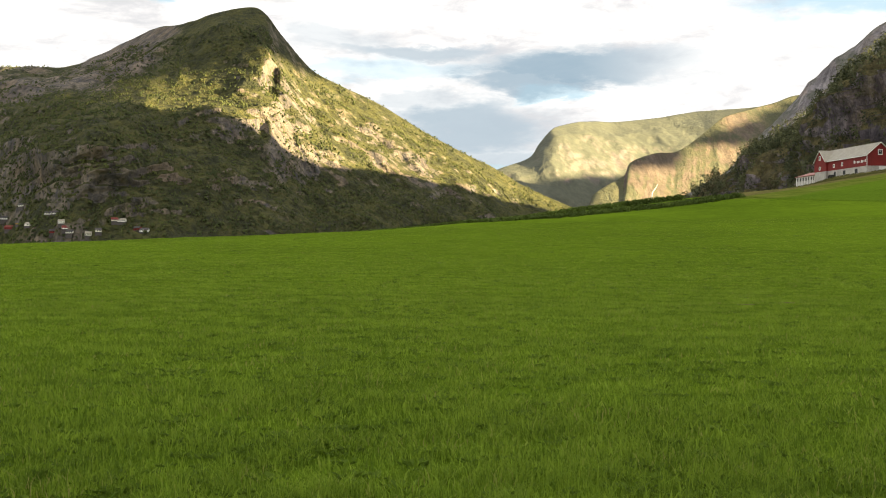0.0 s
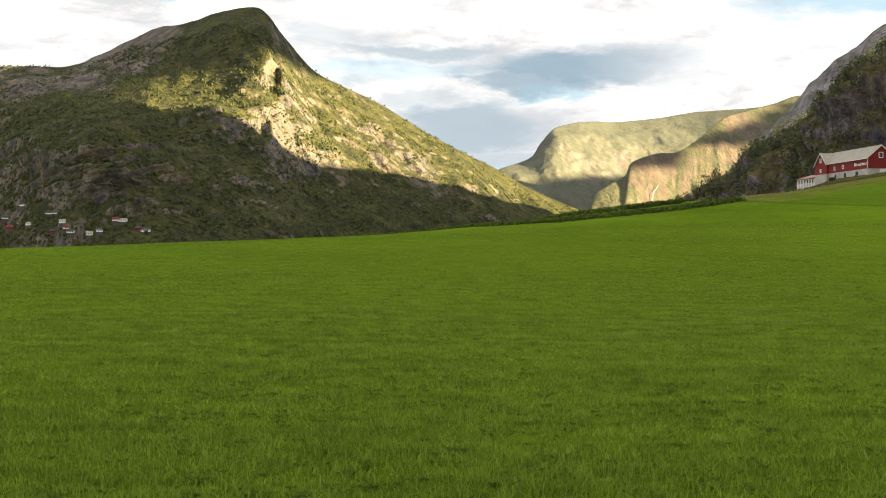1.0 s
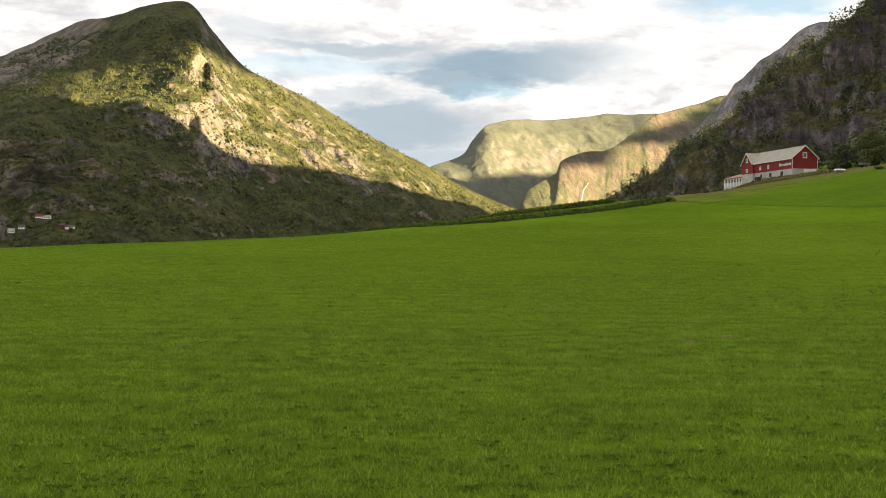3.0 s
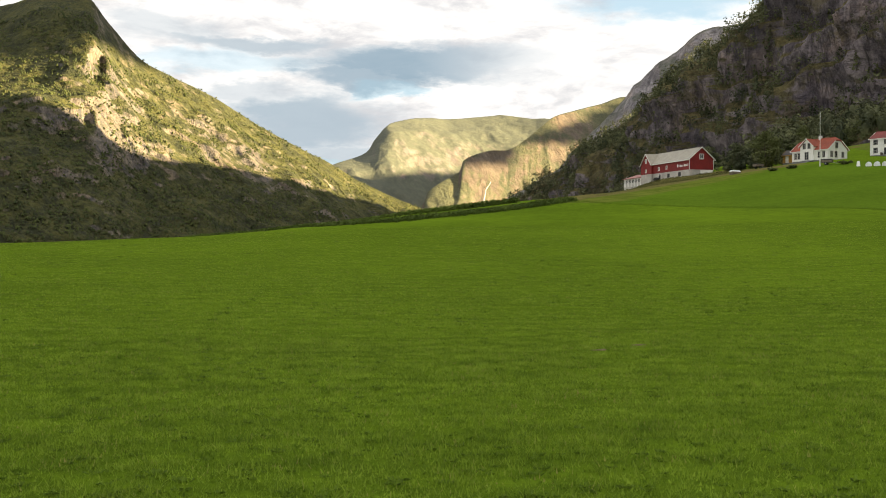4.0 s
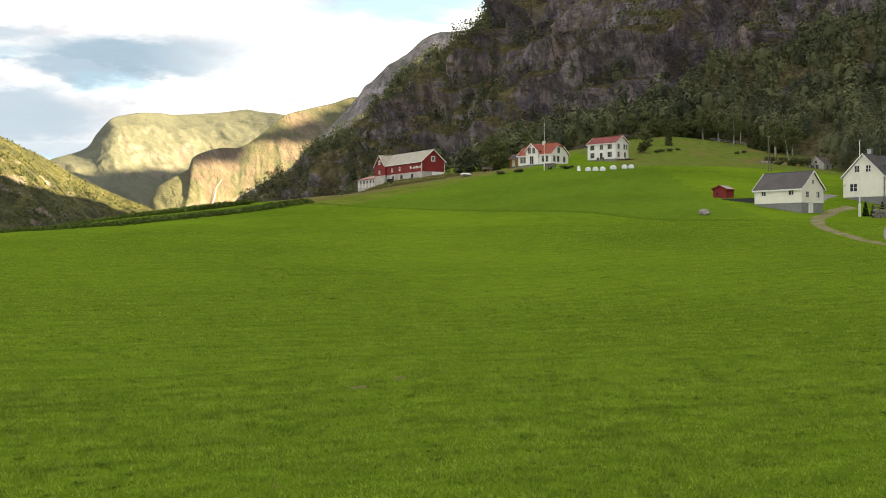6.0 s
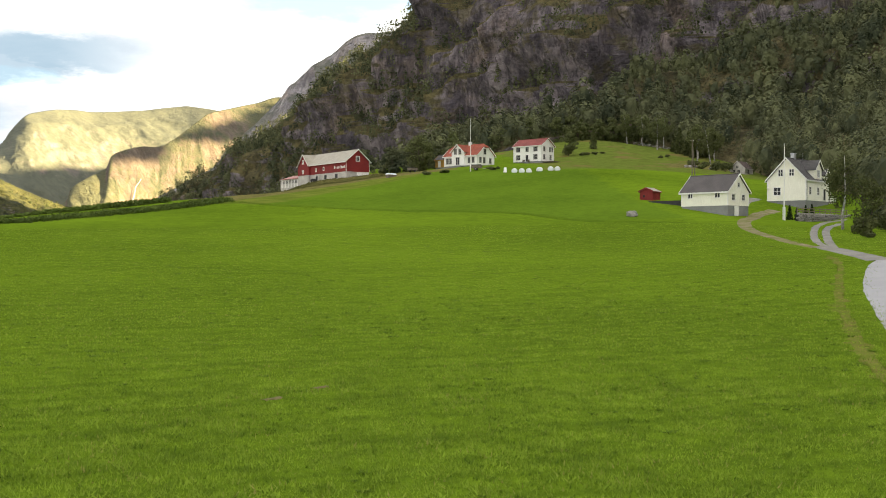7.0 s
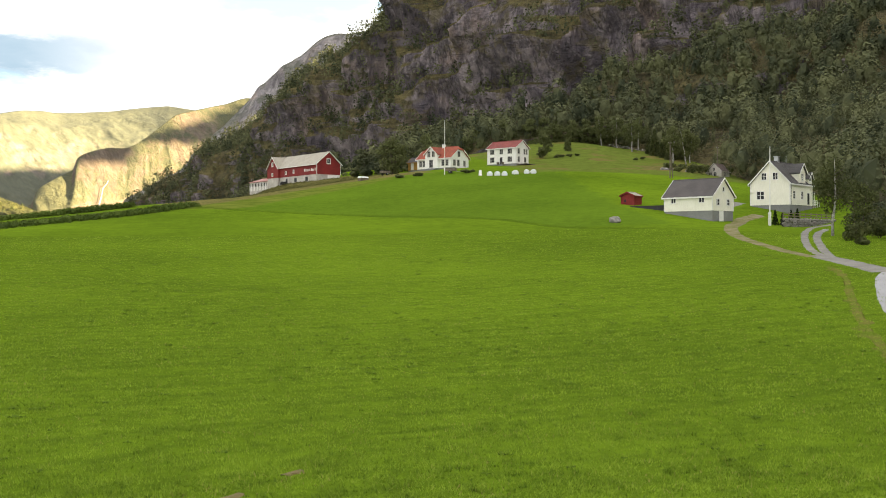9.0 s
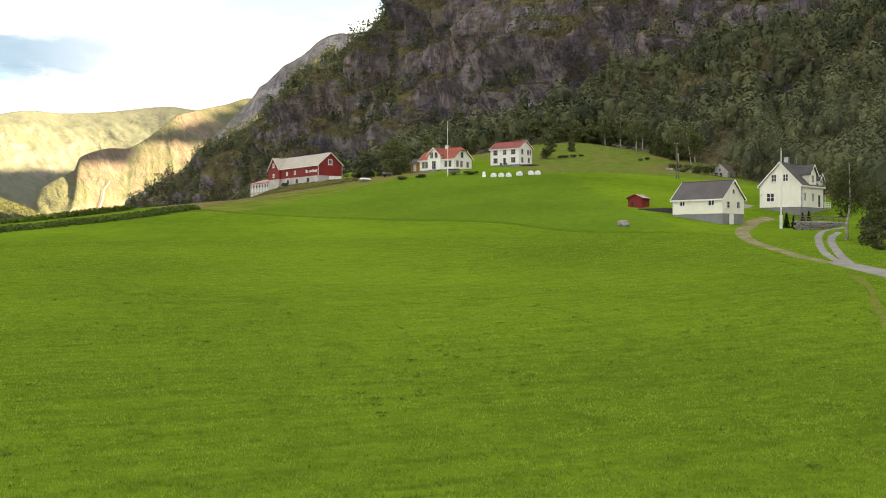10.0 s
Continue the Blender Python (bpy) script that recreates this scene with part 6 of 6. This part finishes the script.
covered_pile(118.9, 262.5)


def cart(x, y, rz, load):
    """A two-wheeled farm trailer with low sides and a drawbar."""
    e = base("farm_trailer", x, y, ground_z(x, y), rz, "dark two-wheeled farm trailer parked on the grass", "trailer", "parked trailers")
    part("bed", boxed(-1.4, 1.4, -0.8, 0.8, 0.62, 0.74), WOOD, e)
    for sy in (-0.8, 0.76):
        part("side_board", boxed(-1.4, 1.4, sy, sy + 0.04, 0.744, 1.25), WOOD, e)
    for sx in (-1.4, 1.36):
        part("end_board", boxed(sx, sx + 0.04, -0.757, 0.757, 0.744, 1.25), WOOD, e)
    part("load", boxed(-1.3, 1.3, -0.7, 0.7, 0.745, load), DARK, e, "dark load")
    part("drawbar", rod(bmesh.new(), (1.4, 0, 0.6), (2.6, 0, 0.35), 0.05, 0.04, 6), METAL, e)
    for sy in (-1, 1):
        wh = part("wheel", rod(bmesh.new(), (-0.1, sy * 0.82, 0.36), (-0.1, sy * 1.02, 0.36), 0.38, 0.38, 16), DARK, e)
        part("hub", rod(bmesh.new(), (-0.1, sy * 1.02, 0.36), (-0.1, sy * 1.06, 0.36), 0.14, 0.12, 10), METAL, wh)


cart(136.2, 247.0, -40, 1.5)
cart(136.5, 285.5, 20, 1.4)


def digger(x, y):
    """Small dark farm implement with a raised boom, parked at the barn."""
    e = base("farm_implement", x, y, ground_z(x, y), 35, "dark farm implement with a raised boom at the barn", "machine")
    part("body", boxed(-0.9, 0.9, -0.5, 0.5, 0.5, 1.1), DARK, e)
    part("boom", rod(bmesh.new(), (0.6, 0, 1.0), (1.9, 0, 2.6), 0.12, 0.09, 6), METAL, e)
    part("stick", rod(bmesh.new(), (1.9, 0, 2.6), (2.6, 0, 1.7), 0.08, 0.07, 6), METAL, e)
    for sx in (-0.6, 0.6):
        for sy in (-1, 1):
            part("wheel", rod(bmesh.new(), (sx, sy * 0.5, 0.4), (sx, sy * 0.75, 0.4), 0.42, 0.42, 14), DARK, e)


_m = barn.matrix_world @ Vector((-2.6, -6.6, 0))
digger(_m.x, _m.y)
for i in range(9):
    boulder("field_stone", 222 + i * 2.6 + (i % 3), 268 + (i * 37 % 7) - 3, (0.8 + 0.1 * (i % 3), 0.6, 0.5), 3.0 + i, "pale stone lying in the rough pasture", "stone", "pasture stones")


def pasture_fence():
    e = base("pasture_fence", 238, 352, 0, 0, "weathered pole fence along the upper pasture", "fence")
    e.matrix_world = pose(0, 0, 0)
    line = chain([(261, 341), (266, 332), (268, 322)], 5)
    for i in range(len(line)):
        x, y = line[i, :2]
        z = ground_z(x, y)
        part("post", boxed(x - 0.07, x + 0.07, y - 0.07, y + 0.07, z - 0.3, z + 1.3), WOOD, e)
        if i:
            q = line[i - 1, :2]
            for h in (0.6, 1.1):
                part("rail", rod(bmesh.new(), (q[0], q[1], ground_z(*q) + h), (x, y, z + h), 0.06, 0.05, 5), BIRCH, e)


pasture_fence()


# ---- hedge, ditch and woods: what nobody could count ----
def along(line, n, width, rng):
    s = np.r_[0, np.cumsum(np.linalg.norm(np.diff(line[:, :2], axis=0), axis=1))]
    u = rng.uniform(0, s[-1], n)
    c = np.stack([np.interp(u, s, line[:, k]) for k in range(2)], 1) + rng.normal(0, width * 0.33, (n, 2))
    return np.c_[c, lie(c[:, 0], c[:, 1])]


HEDGE = chain([(-12, 163), (2, 172), (23, 188), (43, 206.5), (63.5, 226)], 8)
c = along(HEDGE, 3600, 3.2, RNG)
c[:, 2] += RNG.uniform(0.1, 0.9, len(c)) * np.interp(c[:, 0], [-12, 5, 30, 63], [0.08, 0.2, 0.5, 0.85])
stuff("hedge", leaf_cloud(c, np.full((len(c), 3), 0.40), 8, 0.22, RNG), CROP, "dark green strip of leafy crop along the field's far edge", "hedge")
c = along(HEDGE[8:] + np.array([-9.5, 11.5]), 1900, 1.8, RNG)
c[:, 2] += RNG.uniform(0.0, 1.0, len(c)) * np.interp(c[:, 0], [-12, 20, 45], [0.1, 0.3, 0.9])
stuff("hedge", leaf_cloud(c, np.full((len(c), 3), 0.40), 8, 0.24, RNG), CROP, "second dark leafy strip behind a pale grass balk", "hedge")
drape("furrow", np.c_[BOUNDARY[:, 0], BOUNDARY[:, 1]], 0.55, FURROW, "darker furrow between two fields", 0.03, 4, 0.1, "furrow")
c = along(BOUNDARY, 1300, 0.8, RNG)
c[:, 2] += RNG.uniform(0.0, 0.15, len(c))
stuff("ditch_grass", leaf_cloud(c, np.full((len(c), 3), 0.3), 3, 0.075, RNG), BLADES_DARK, "line of darker uncut grass between two fields", "grass")
# weeds on the rough slope under the barn
w = RNG.uniform((66, 225), (150, 400), (8000, 2))
ok = inside(w[:, 0], w[:, 1], [(90, 262), (120, 272), (140, 300), (146, 338), (128, 395), (95, 400), (80, 270)])
w = w[ok]
c = np.c_[w, lie(w[:, 0], w[:, 1]) + RNG.uniform(0, 0.2, len(w))]
stuff("weeds", leaf_cloud(c, np.full((len(c), 3), 0.25), 5, 0.16, RNG), foliage("weed_leaves", (0.155, 0.150, 0.055), (0.085, 0.088, 0.030)), "tall brownish weeds on the bank below the barn", "weeds")


def noise_at(p, size, seed):
    return np.array([noise.fractal(Vector((q[0] / size, q[1] / size, q[2] / size + seed)), 1.0, 2.0, 3) for q in p])


_g = (1 + 5 ** 0.5) / 2
SOLID = np.array([(s * a, t * b, 0) for s in (-1, 1) for t in (-1, 1) for a, b in ((1, _g),)], dtype=float)
SOLID = np.concatenate([SOLID, np.roll(SOLID, 1, 1), np.roll(SOLID, 2, 1)]) / math.hypot(1, _g)
SOLID_FACES = np.array([t for t in itertools.combinations(range(12), 3)
                        if all(abs(np.linalg.norm(SOLID[i] - SOLID[j]) - 2 / math.hypot(1, _g)) < 1e-6 for i, j in itertools.combinations(t, 2))])


def wood(P, per, rng, keep, hmin, hmax, leaves, size, name, label, material, pointed=0.25, width=0.42):
    """Trees over a mountain flank, per so many square metres one: keep(v, az, flatness, patch) gives the chance that one stands there."""
    nu, nv = P.shape[:2]
    a, b, cc = P[:-1, :-1], P[1:, :-1], P[:-1, 1:]
    nrm = np.cross(b - a, cc - a)
    area = np.linalg.norm(nrm, axis=2)
    n = rng.poisson(area / per)
    i0, j0 = np.nonzero(n)
    k = n[i0, j0]
    i0, j0 = np.repeat(i0, k), np.repeat(j0, k)
    fi, fj = rng.random(len(i0))[:, None], rng.random(len(i0))[:, None]
    p = (P[i0, j0] * (1 - fi) + P[i0 + 1, j0] * fi) * (1 - fj) + (P[i0, j0 + 1] * (1 - fi) + P[i0 + 1, j0 + 1] * fi) * fj
    flat = np.abs(nrm[i0, j0, 2]) / (area[i0, j0] + 1e-9)
    az = np.degrees(np.arctan2(p[:, 0], p[:, 1]))
    ok = rng.random(len(p)) < keep((j0 + 0.5) / nv, az, flat, noise_at(p, 60.0, 4.0))
    p = p[ok]
    h = rng.uniform(hmin, hmax, len(p)) * (0.75 + 0.5 * rng.random(len(p)))
    fir = rng.random(len(p)) < pointed
    dist = np.hypot(p[:, 0], p[:, 1])
    Vs = []
    for lo, hi, many, big in ((0, 420, 3.0, 0.46), (420, 600, 1.3, 0.86), (600, 1400, 0.42, 1.3), (1400, 9000, 0.3, 1.8)):
        q = (dist >= lo) & (dist < hi)
        k, m, hh = int(q.sum()), int(leaves * many), h[q][:, None]
        if not k:
            continue
        t = rng.uniform(0.10, 1.0, (k, m)) ** 0.8
        a = rng.uniform(0, 6.28, (k, m))
        prof = np.where(fir[q][:, None], (1.04 - t) * 0.72, np.sqrt(np.clip(1 - ((t - 0.52) / 0.50) ** 2, 0.03, 1)))
        lump = 1 + 0.22 * np.sin(a * 2 + hh * 7) + 0.22 * np.sin(a * 3 + t * 9 + hh * 3)
        r = hh * width * 0.5 * prof * rng.uniform(0.72, 1.04, (k, m)) * lump
        c = np.stack([p[q][:, None, 0] + np.cos(a) * r, p[q][:, None, 1] + np.sin(a) * r, p[q][:, None, 2] - 0.6 + t * hh], -1).reshape(-1, 3)
        o = np.stack([np.cos(a), np.sin(a), (t - 0.45) * 2.2], -1).reshape(-1, 3)
        if lo >= 1400:                  # far crowns: uneven rounded lumps
            lump = SOLID[None] * rng.uniform(0.7, 1.2, (k, 12, 1)) * np.stack([hh * width * 0.5, hh * width * 0.5, hh * np.where(fir[q], 0.62, 0.46)[:, None]], -1)
            lump[..., :2] *= np.where(fir[q][:, None], 0.8 - 0.5 * SOLID[None, :, 2], 1.0)[..., None]
            lump = lump + (p[q] + np.stack([0 * h[q], 0 * h[q], h[q] * 0.40], 1))[:, None]
            Vs.append(lump[:, SOLID_FACES[SOLID[SOLID_FACES].mean(1)[:, 2] > -0.2]].reshape(-1, 3, 3))
            continue
        if lo >= 600:
            Vs.append(leaf_cloud(c, np.full((len(c), 3), 0.1), 1, size * big * np.repeat(h[q] / hmax, m), rng, 0.0, o, 0.4))
            continue
        # the dense inside of each crown
        core = SOLID[None] * rng.uniform(0.75, 1.1, (k, 12, 1))
        core = core * np.stack([hh * width * 0.29, hh * width * 0.29, hh * 0.30], -1) * np.where(fir[q], 0.6, 1.0)[:, None, None]
        core = core + (p[q] + np.stack([0 * h[q], 0 * h[q], h[q] * 0.52 - 0.6], 1))[:, None]
        Vs.append(core[:, SOLID_FACES].reshape(-1, 3, 3))
        Vs.append(leaf_cloud(c, np.full((len(c), 3), 0.1), 1, size * big * np.repeat(h[q] / hmax, m), rng, 0.0, o, 0.25))
    stuff(name, np.concatenate(Vs), material, label, "forest")


rng = np.random.default_rng(11)


def cliff_cover(v, az, fl, pa):
    """Wood at the foot and on both flanks; the bare face keeps scrub on its ledges."""
    face = smooth(az, 17.5 + 3 * pa, 22.5 + 3 * pa) * (1 - smooth(az, 36.5, 41.5 + 3 * pa))
    ledge = np.clip((fl - 0.32) * 1.9, 0, 0.6) + np.clip(pa - 0.05, 0, 1) * 1.2
    side = np.clip(0.84 + 0.7 * pa, 0.12, 1.0) * np.clip(0.55 + fl, 0, 1)
    up = np.where(v > 0.84, 0.55 + 0.6 * pa, ledge)
    c = face * up + (1 - face) * side
    return np.where(v < 0.27 + 0.03 * pa, 1.0, c) * (az < 57)


wood(CLIFF_P, 42.0, rng, cliff_cover, 7.0, 14.0, 96, 0.84, "woods", "mixed birch and alder wood below and beside the cliff", FOREST, 0.14, 0.60)


def flank_cover(v, az, fl, pa):
    """Dense on the western shoulder, thin on the rocky sunny flank and towards the top."""
    sunny = smooth(az + v * 4, -9.0, -4.5)
    c = (0.95 - 0.55 * v + pa * 0.9) * (1 - sunny) + (0.42 - 0.25 * v + pa * 1.1 + 0.5 * (1 - smooth(v, 0.25, 0.45)) + 0.5 * smooth(v, 0.86, 0.96) * (az > -6)) * sunny
    crag = smooth(v, 0.42, 0.58) * smooth(-az, 16.5, 19.0)
    return np.clip(c * (1 - 0.85 * crag) + 0.4 * (v < 0.12), 0.05, 1) * ((v < 0.80) | (az > -7))


wood(LEFT_P, 66.0, rng, flank_cover, 4.5, 7.5, 24, 1.4, "mountain_woods", "birch and pine woods over the mountain side", UPLAND, 0.3, 0.70)


# ---- village and waterfall ----
def on_slope(P, az, el):
    a = np.degrees(np.arctan2(P[..., 0], P[..., 1]))
    e = np.degrees(np.arctan2(P[..., 2] - 1.75, np.hypot(P[..., 0], P[..., 1])))
    k = np.argmin((a - az) ** 2 + (e - el) ** 2)
    return P.reshape(-1, 3)[k]


def cottage(p, rz, L, W, h, roof_m, wall_m, label):
    e = base("village_house", p[0], p[1], p[2], rz, label, "house", "village")
    part("wall", boxed(-L / 2, L / 2, -W / 2, W / 2, 0, h), wall_m, e)
    part("foundation", boxed(-L / 2 + 0.1, L / 2 - 0.1, -W / 2 + 0.1, W / 2 - 0.1, -7, 0), SLATEGREY, e)
    for s in (-1, 1):
        q = [(-L / 2 - 0.4, s * (W / 2 + 0.5), h - 0.2), (L / 2 + 0.4, s * (W / 2 + 0.5), h - 0.2), (L / 2 + 0.4, 0, h + W * 0.42), (-L / 2 - 0.4, 0, h + W * 0.42)]
        part("roof", slab(bmesh.new(), q if s < 0 else q[::-1], 0.25), roof_m, e)
        part("gable", slab(bmesh.new(), [(s * (L / 2 - 0.01), -W / 2, h), (s * (L / 2 - 0.01), W / 2, h), (s * (L / 2 - 0.01), 0, h + W * 0.4)], 0.1), wall_m, e)
    for i in range(4):
        x = -L / 2 + L * (i + 0.5) / 4
        part("window", boxed(x - 0.6, x + 0.6, -W / 2 - 0.05, -W / 2 - 0.004, 1.2, 2.6), GLASS, e)


rng = np.random.default_rng(5)
ROOFS = (SLATE, REDTILE_DARK, SHEET, SLATEGREY)
for i, (az, el) in enumerate(((-22.7, 1.50), (-22.1, 1.25), (-21.6, 1.2), (-22.5, 1.0), (-20.7, 1.75), (-20.3, 1.8), (-20.0, 1.35), (-19.9, 1.0), (-19.6, 0.85), (-20.5, 0.8),
                               (-17.1, 1.45), (-17.4, 1.5), (-16.3, 0.95), (-15.9, 0.9), (-18.7, 0.7), (-23.1, 1.1), (-22.0, 2.2), (-18.2, 0.9))):
    white = i in (0, 4, 5, 6, 7, 8, 10, 13, 16)
    cottage(on_slope(LEFT_P, az, el), rng.uniform(-35, 35), rng.uniform(8, 13), rng.uniform(6, 7.5), rng.uniform(2.4, 3.6), ROOFS[(i * 7) % 4],
            (WHITE if white else (RED, OCHRE, CREAM)[i % 3]), ("white" if white else ("red", "ochre", "cream")[i % 3]) + " village house at the foot of the mountain")


def waterfall():
    pts = np.array([on_slope(MID_P, az, el) for az, el in ((11.62, 3.45), (11.52, 3.25), (11.34, 3.05), (11.30, 2.75), (11.24, 2.45), (11.10, 2.2), (11.05, 1.95))])
    pts = chain(pts, 6)
    rng = np.random.default_rng(2)
    d = np.array([0.98, -0.2, 0])
    w = np.linspace(1.4, 4.2, len(pts)) * rng.uniform(0.8, 1.2, len(pts))
    front = pts - np.array([0.2, 0.98, 0]) * 14
    V = np.stack([front - d * w[:, None] / 2, front - np.array([0.2, 0.98, 0]) * 3, front + d * w[:, None] / 2], 1)
    n = len(pts)
    i, j = np.meshgrid(np.arange(n - 1), np.arange(2), indexing="ij")
    f = np.stack([i * 3 + j, (i + 1) * 3 + j, (i + 1) * 3 + j + 1, i * 3 + j + 1], -1).reshape(-1, 4)
    tagged(new("waterfall", mesh_of("waterfall", V, f, WATER, True)), "thin white waterfall down a rocky spur", "waterfall", kind="structure")


waterfall()


# ---- grass ----
def lattice(x, y, size, seed):
    """Smooth value noise for arrays, 0..1."""
    r = np.random.default_rng(seed).random((256, 256))
    gx, gy = x / size, y / size
    ix, iy = np.floor(gx).astype(int), np.floor(gy).astype(int)
    fx, fy = gx - ix, gy - iy
    fx, fy = fx * fx * (3 - 2 * fx), fy * fy * (3 - 2 * fy)
    ix, iy = ix % 255, iy % 255
    return (r[ix, iy] * (1 - fx) + r[ix + 1, iy] * fx) * (1 - fy) + (r[ix, iy + 1] * (1 - fx) + r[ix + 1, iy + 1] * fx) * fy


def reach(x, y):
    """How far off the grass is ever looked at: from the start of the walk, its middle and its end."""
    d0 = np.maximum(np.hypot(x, y), 5.6)
    d1 = np.maximum(np.hypot(x, y - 5), 17)
    d2 = np.maximum(np.hypot(x - 5, y - 19), 21)
    return np.minimum(d0, np.minimum(d1, d2))


def grass(r0, r1, az0, az1, rng, least=0.0):
    """Blades of a ring of the field, thinner on the ground and coarser with distance."""
    def thick(e):
        return 1330 * (8 / e) ** 1.62
    rr, aa = np.meshgrid(np.linspace(r0, r1, 8), np.radians(np.linspace(az0, az1, 24)))
    per = thick(np.maximum(least, reach(rr * np.sin(aa), rr * np.cos(aa))).min())
    n = int(0.5 * (r1 * r1 - r0 * r0) * radians(az1 - az0) * per)
    r = np.sqrt(rng.uniform(r0 * r0, r1 * r1, n))
    a = np.radians(rng.uniform(az0, az1, n))
    x, y = r * np.sin(a), r * np.cos(a)
    e = np.maximum(least, reach(x, y))
    ok = rng.random(n) < thick(e) / per
    if not least:                       # the sward thins out to both sides
        b = np.degrees(a) + 9 * (lattice(x + 300, y + 300, 3.0, 9) - 0.5)
        ok &= rng.random(n) < smooth(b, az0, az0 + 9) * (1 - smooth(b, az1 - 9, az1))
    x, y = x[ok], y[ok]
    n = len(x)
    den = 0.42 * lattice(x + 90, y + 90, 0.40, 1) + 0.22 * lattice(x + 90, y + 90, 2.1, 2) + 0.36 * lattice(x + 90, y + 90, 0.17, 4)
    row = lattice(x * 0.30 + 90, y * 1.0 + 90, 0.55, 6)
    den = np.clip(0.5 + 1.35 * (0.86 * den + 0.14 * row - 0.5), 0, 1)
    ok = rng.random(n) < 0.18 + 1.15 * den
    x, y, den = x[ok], y[ok], den[ok]
    free = np.ones(len(x), dtype=bool)
    for line, w in ROADS:
        free &= gap_to(x, y, line) > w * 0.5 * (0.62 + 0.45 * rng.random(len(x)))
    x, y, den = x[free], y[free], den[free]
    n = len(x)
    z = lie(x, y)
    e = np.maximum(least, reach(x, y))
    hgt, wid = 0.125 - 0.035 * smooth(e, 10, 30) - 0.02 * smooth(e, 40, 110), 0.0088 * (e / 8) ** 1.0
    segs = 2 if r1 < 14 else 1
    h = hgt * (0.32 + 1.15 * den) * rng.uniform(0.55, 1.25, n)
    th = rng.uniform(0, 6.2832, n)
    tilt = np.abs(rng.normal(0.75, 0.5, n)) + 0.05
    dx, dy = np.cos(th), np.sin(th)
    wx, wy = -dy * wid * 0.5 * rng.uniform(0.6, 1.4, n), dx * wid * 0.5
    root = np.stack([x, y, z - 0.01], 1)
    side = np.stack([wx, wy, np.zeros(n)], 1)
    tip = root + np.stack([dx * tilt * h, dy * tilt * h, h], 1)
    if segs == 1:
        V = np.stack([root - side, root + side, tip], 1)
        return V.reshape(-1, 3), np.arange(3 * n).reshape(n, 3)
    mid = root + np.stack([dx * tilt * h * 0.22, dy * tilt * h * 0.22, h * 0.65], 1)
    V = np.stack([root - side, root + side, mid + side * 0.8, mid - side * 0.8, tip], 1).reshape(-1, 3)
    k = np.arange(n)[:, None] * 5
    F = np.concatenate([k + [0, 1, 2], k + [0, 2, 3], k + [3, 2, 4]])
    return V, F


def sward():
    rng = np.random.default_rng(21)
    Vs, Fs, o = [], [], 0
    edges = np.geomspace(5.6, 165, 22)
    for r0, r1 in zip(edges[:-1], edges[1:]):
        V, F = grass(r0, r1, -36, 38 if r1 < 12 else 68, rng)
        Vs.append(V)
        Fs.append(F + o)
        o += len(V)
    for r0, r1 in ((0.05, 5.6), (5.6, 16), (16, 40)):
        V, F = grass(r0, r1, -180, 180, rng, (22, 32, 48)[(r0 > 1) + (r0 > 6)])
        Vs.append(V)
        Fs.append(F + o)
        o += len(V)
    ob = new("grass", mesh_of("grass", np.concatenate(Vs), np.concatenate(Fs), BLADES))
    tagged(ob, "short fresh green grass of a hayfield", "grass", kind="stuff")


sward()


def weed_clumps():
    """Darker broad-leaved weeds in the sward, thickest in patches."""
    rng = np.random.default_rng(31)
    n = 4200
    r = 6.5 * (135 / 6.5) ** rng.random(n)
    a = np.radians(rng.uniform(-30, 62, n))
    x, y = r * np.sin(a), r * np.cos(a)
    patch = 0.6 * lattice(x + 200, y + 200, 9.0, 3) + 0.4 * lattice(x + 200, y + 200, 2.2, 8)
    ok = rng.random(n) < smooth(patch + 0.10 * smooth(x, 0, 30), 0.42, 0.78)
    for line, w in ROADS:
        ok &= gap_to(x, y, line) > w * 0.5 + 0.3
    x, y, r = x[ok], y[ok], r[ok]
    n = len(x)
    m = 16
    size = rng.uniform(0.025, 0.075, n) * (1 + r / 60)
    th = rng.uniform(0, 6.2832, (n, m))
    out = size[:, None] * rng.uniform(0.05, 1.1, (n, m))
    cx, cy = x[:, None] + np.cos(th) * out * 1.4, y[:, None] + np.sin(th) * out
    root = np.stack([cx, cy, lie(cx, cy) + 0.02], -1)
    ln = size[:, None] * rng.uniform(0.5, 1.1, (n, m))
    up = rng.uniform(0.25, 0.8, (n, m))
    tip = root + np.stack([np.cos(th) * ln, np.sin(th) * ln, ln * up], -1)
    side = np.stack([-np.sin(th), np.cos(th), 0 * th], -1) * (ln * 0.30)[..., None]
    mid = (root + tip) * 0.5 + np.array([0, 0, 0.02])
    V = np.stack([root, mid + side, tip, mid - side], 2).reshape(-1, 3)
    k = np.arange(n * m)[:, None] * 4
    F = np.concatenate([k + [0, 1, 2], k + [0, 2, 3]])
    leaf = foliage("dock_leaves", (0.165, 0.245, 0.030), (0.080, 0.130, 0.017), 0.5, 0.3)
    tagged(new("weed_clumps", mesh_of("weed_clumps", V, F, leaf)), "dark broad-leaved weeds scattered in the hayfield", "weeds", kind="stuff")


weed_clumps()
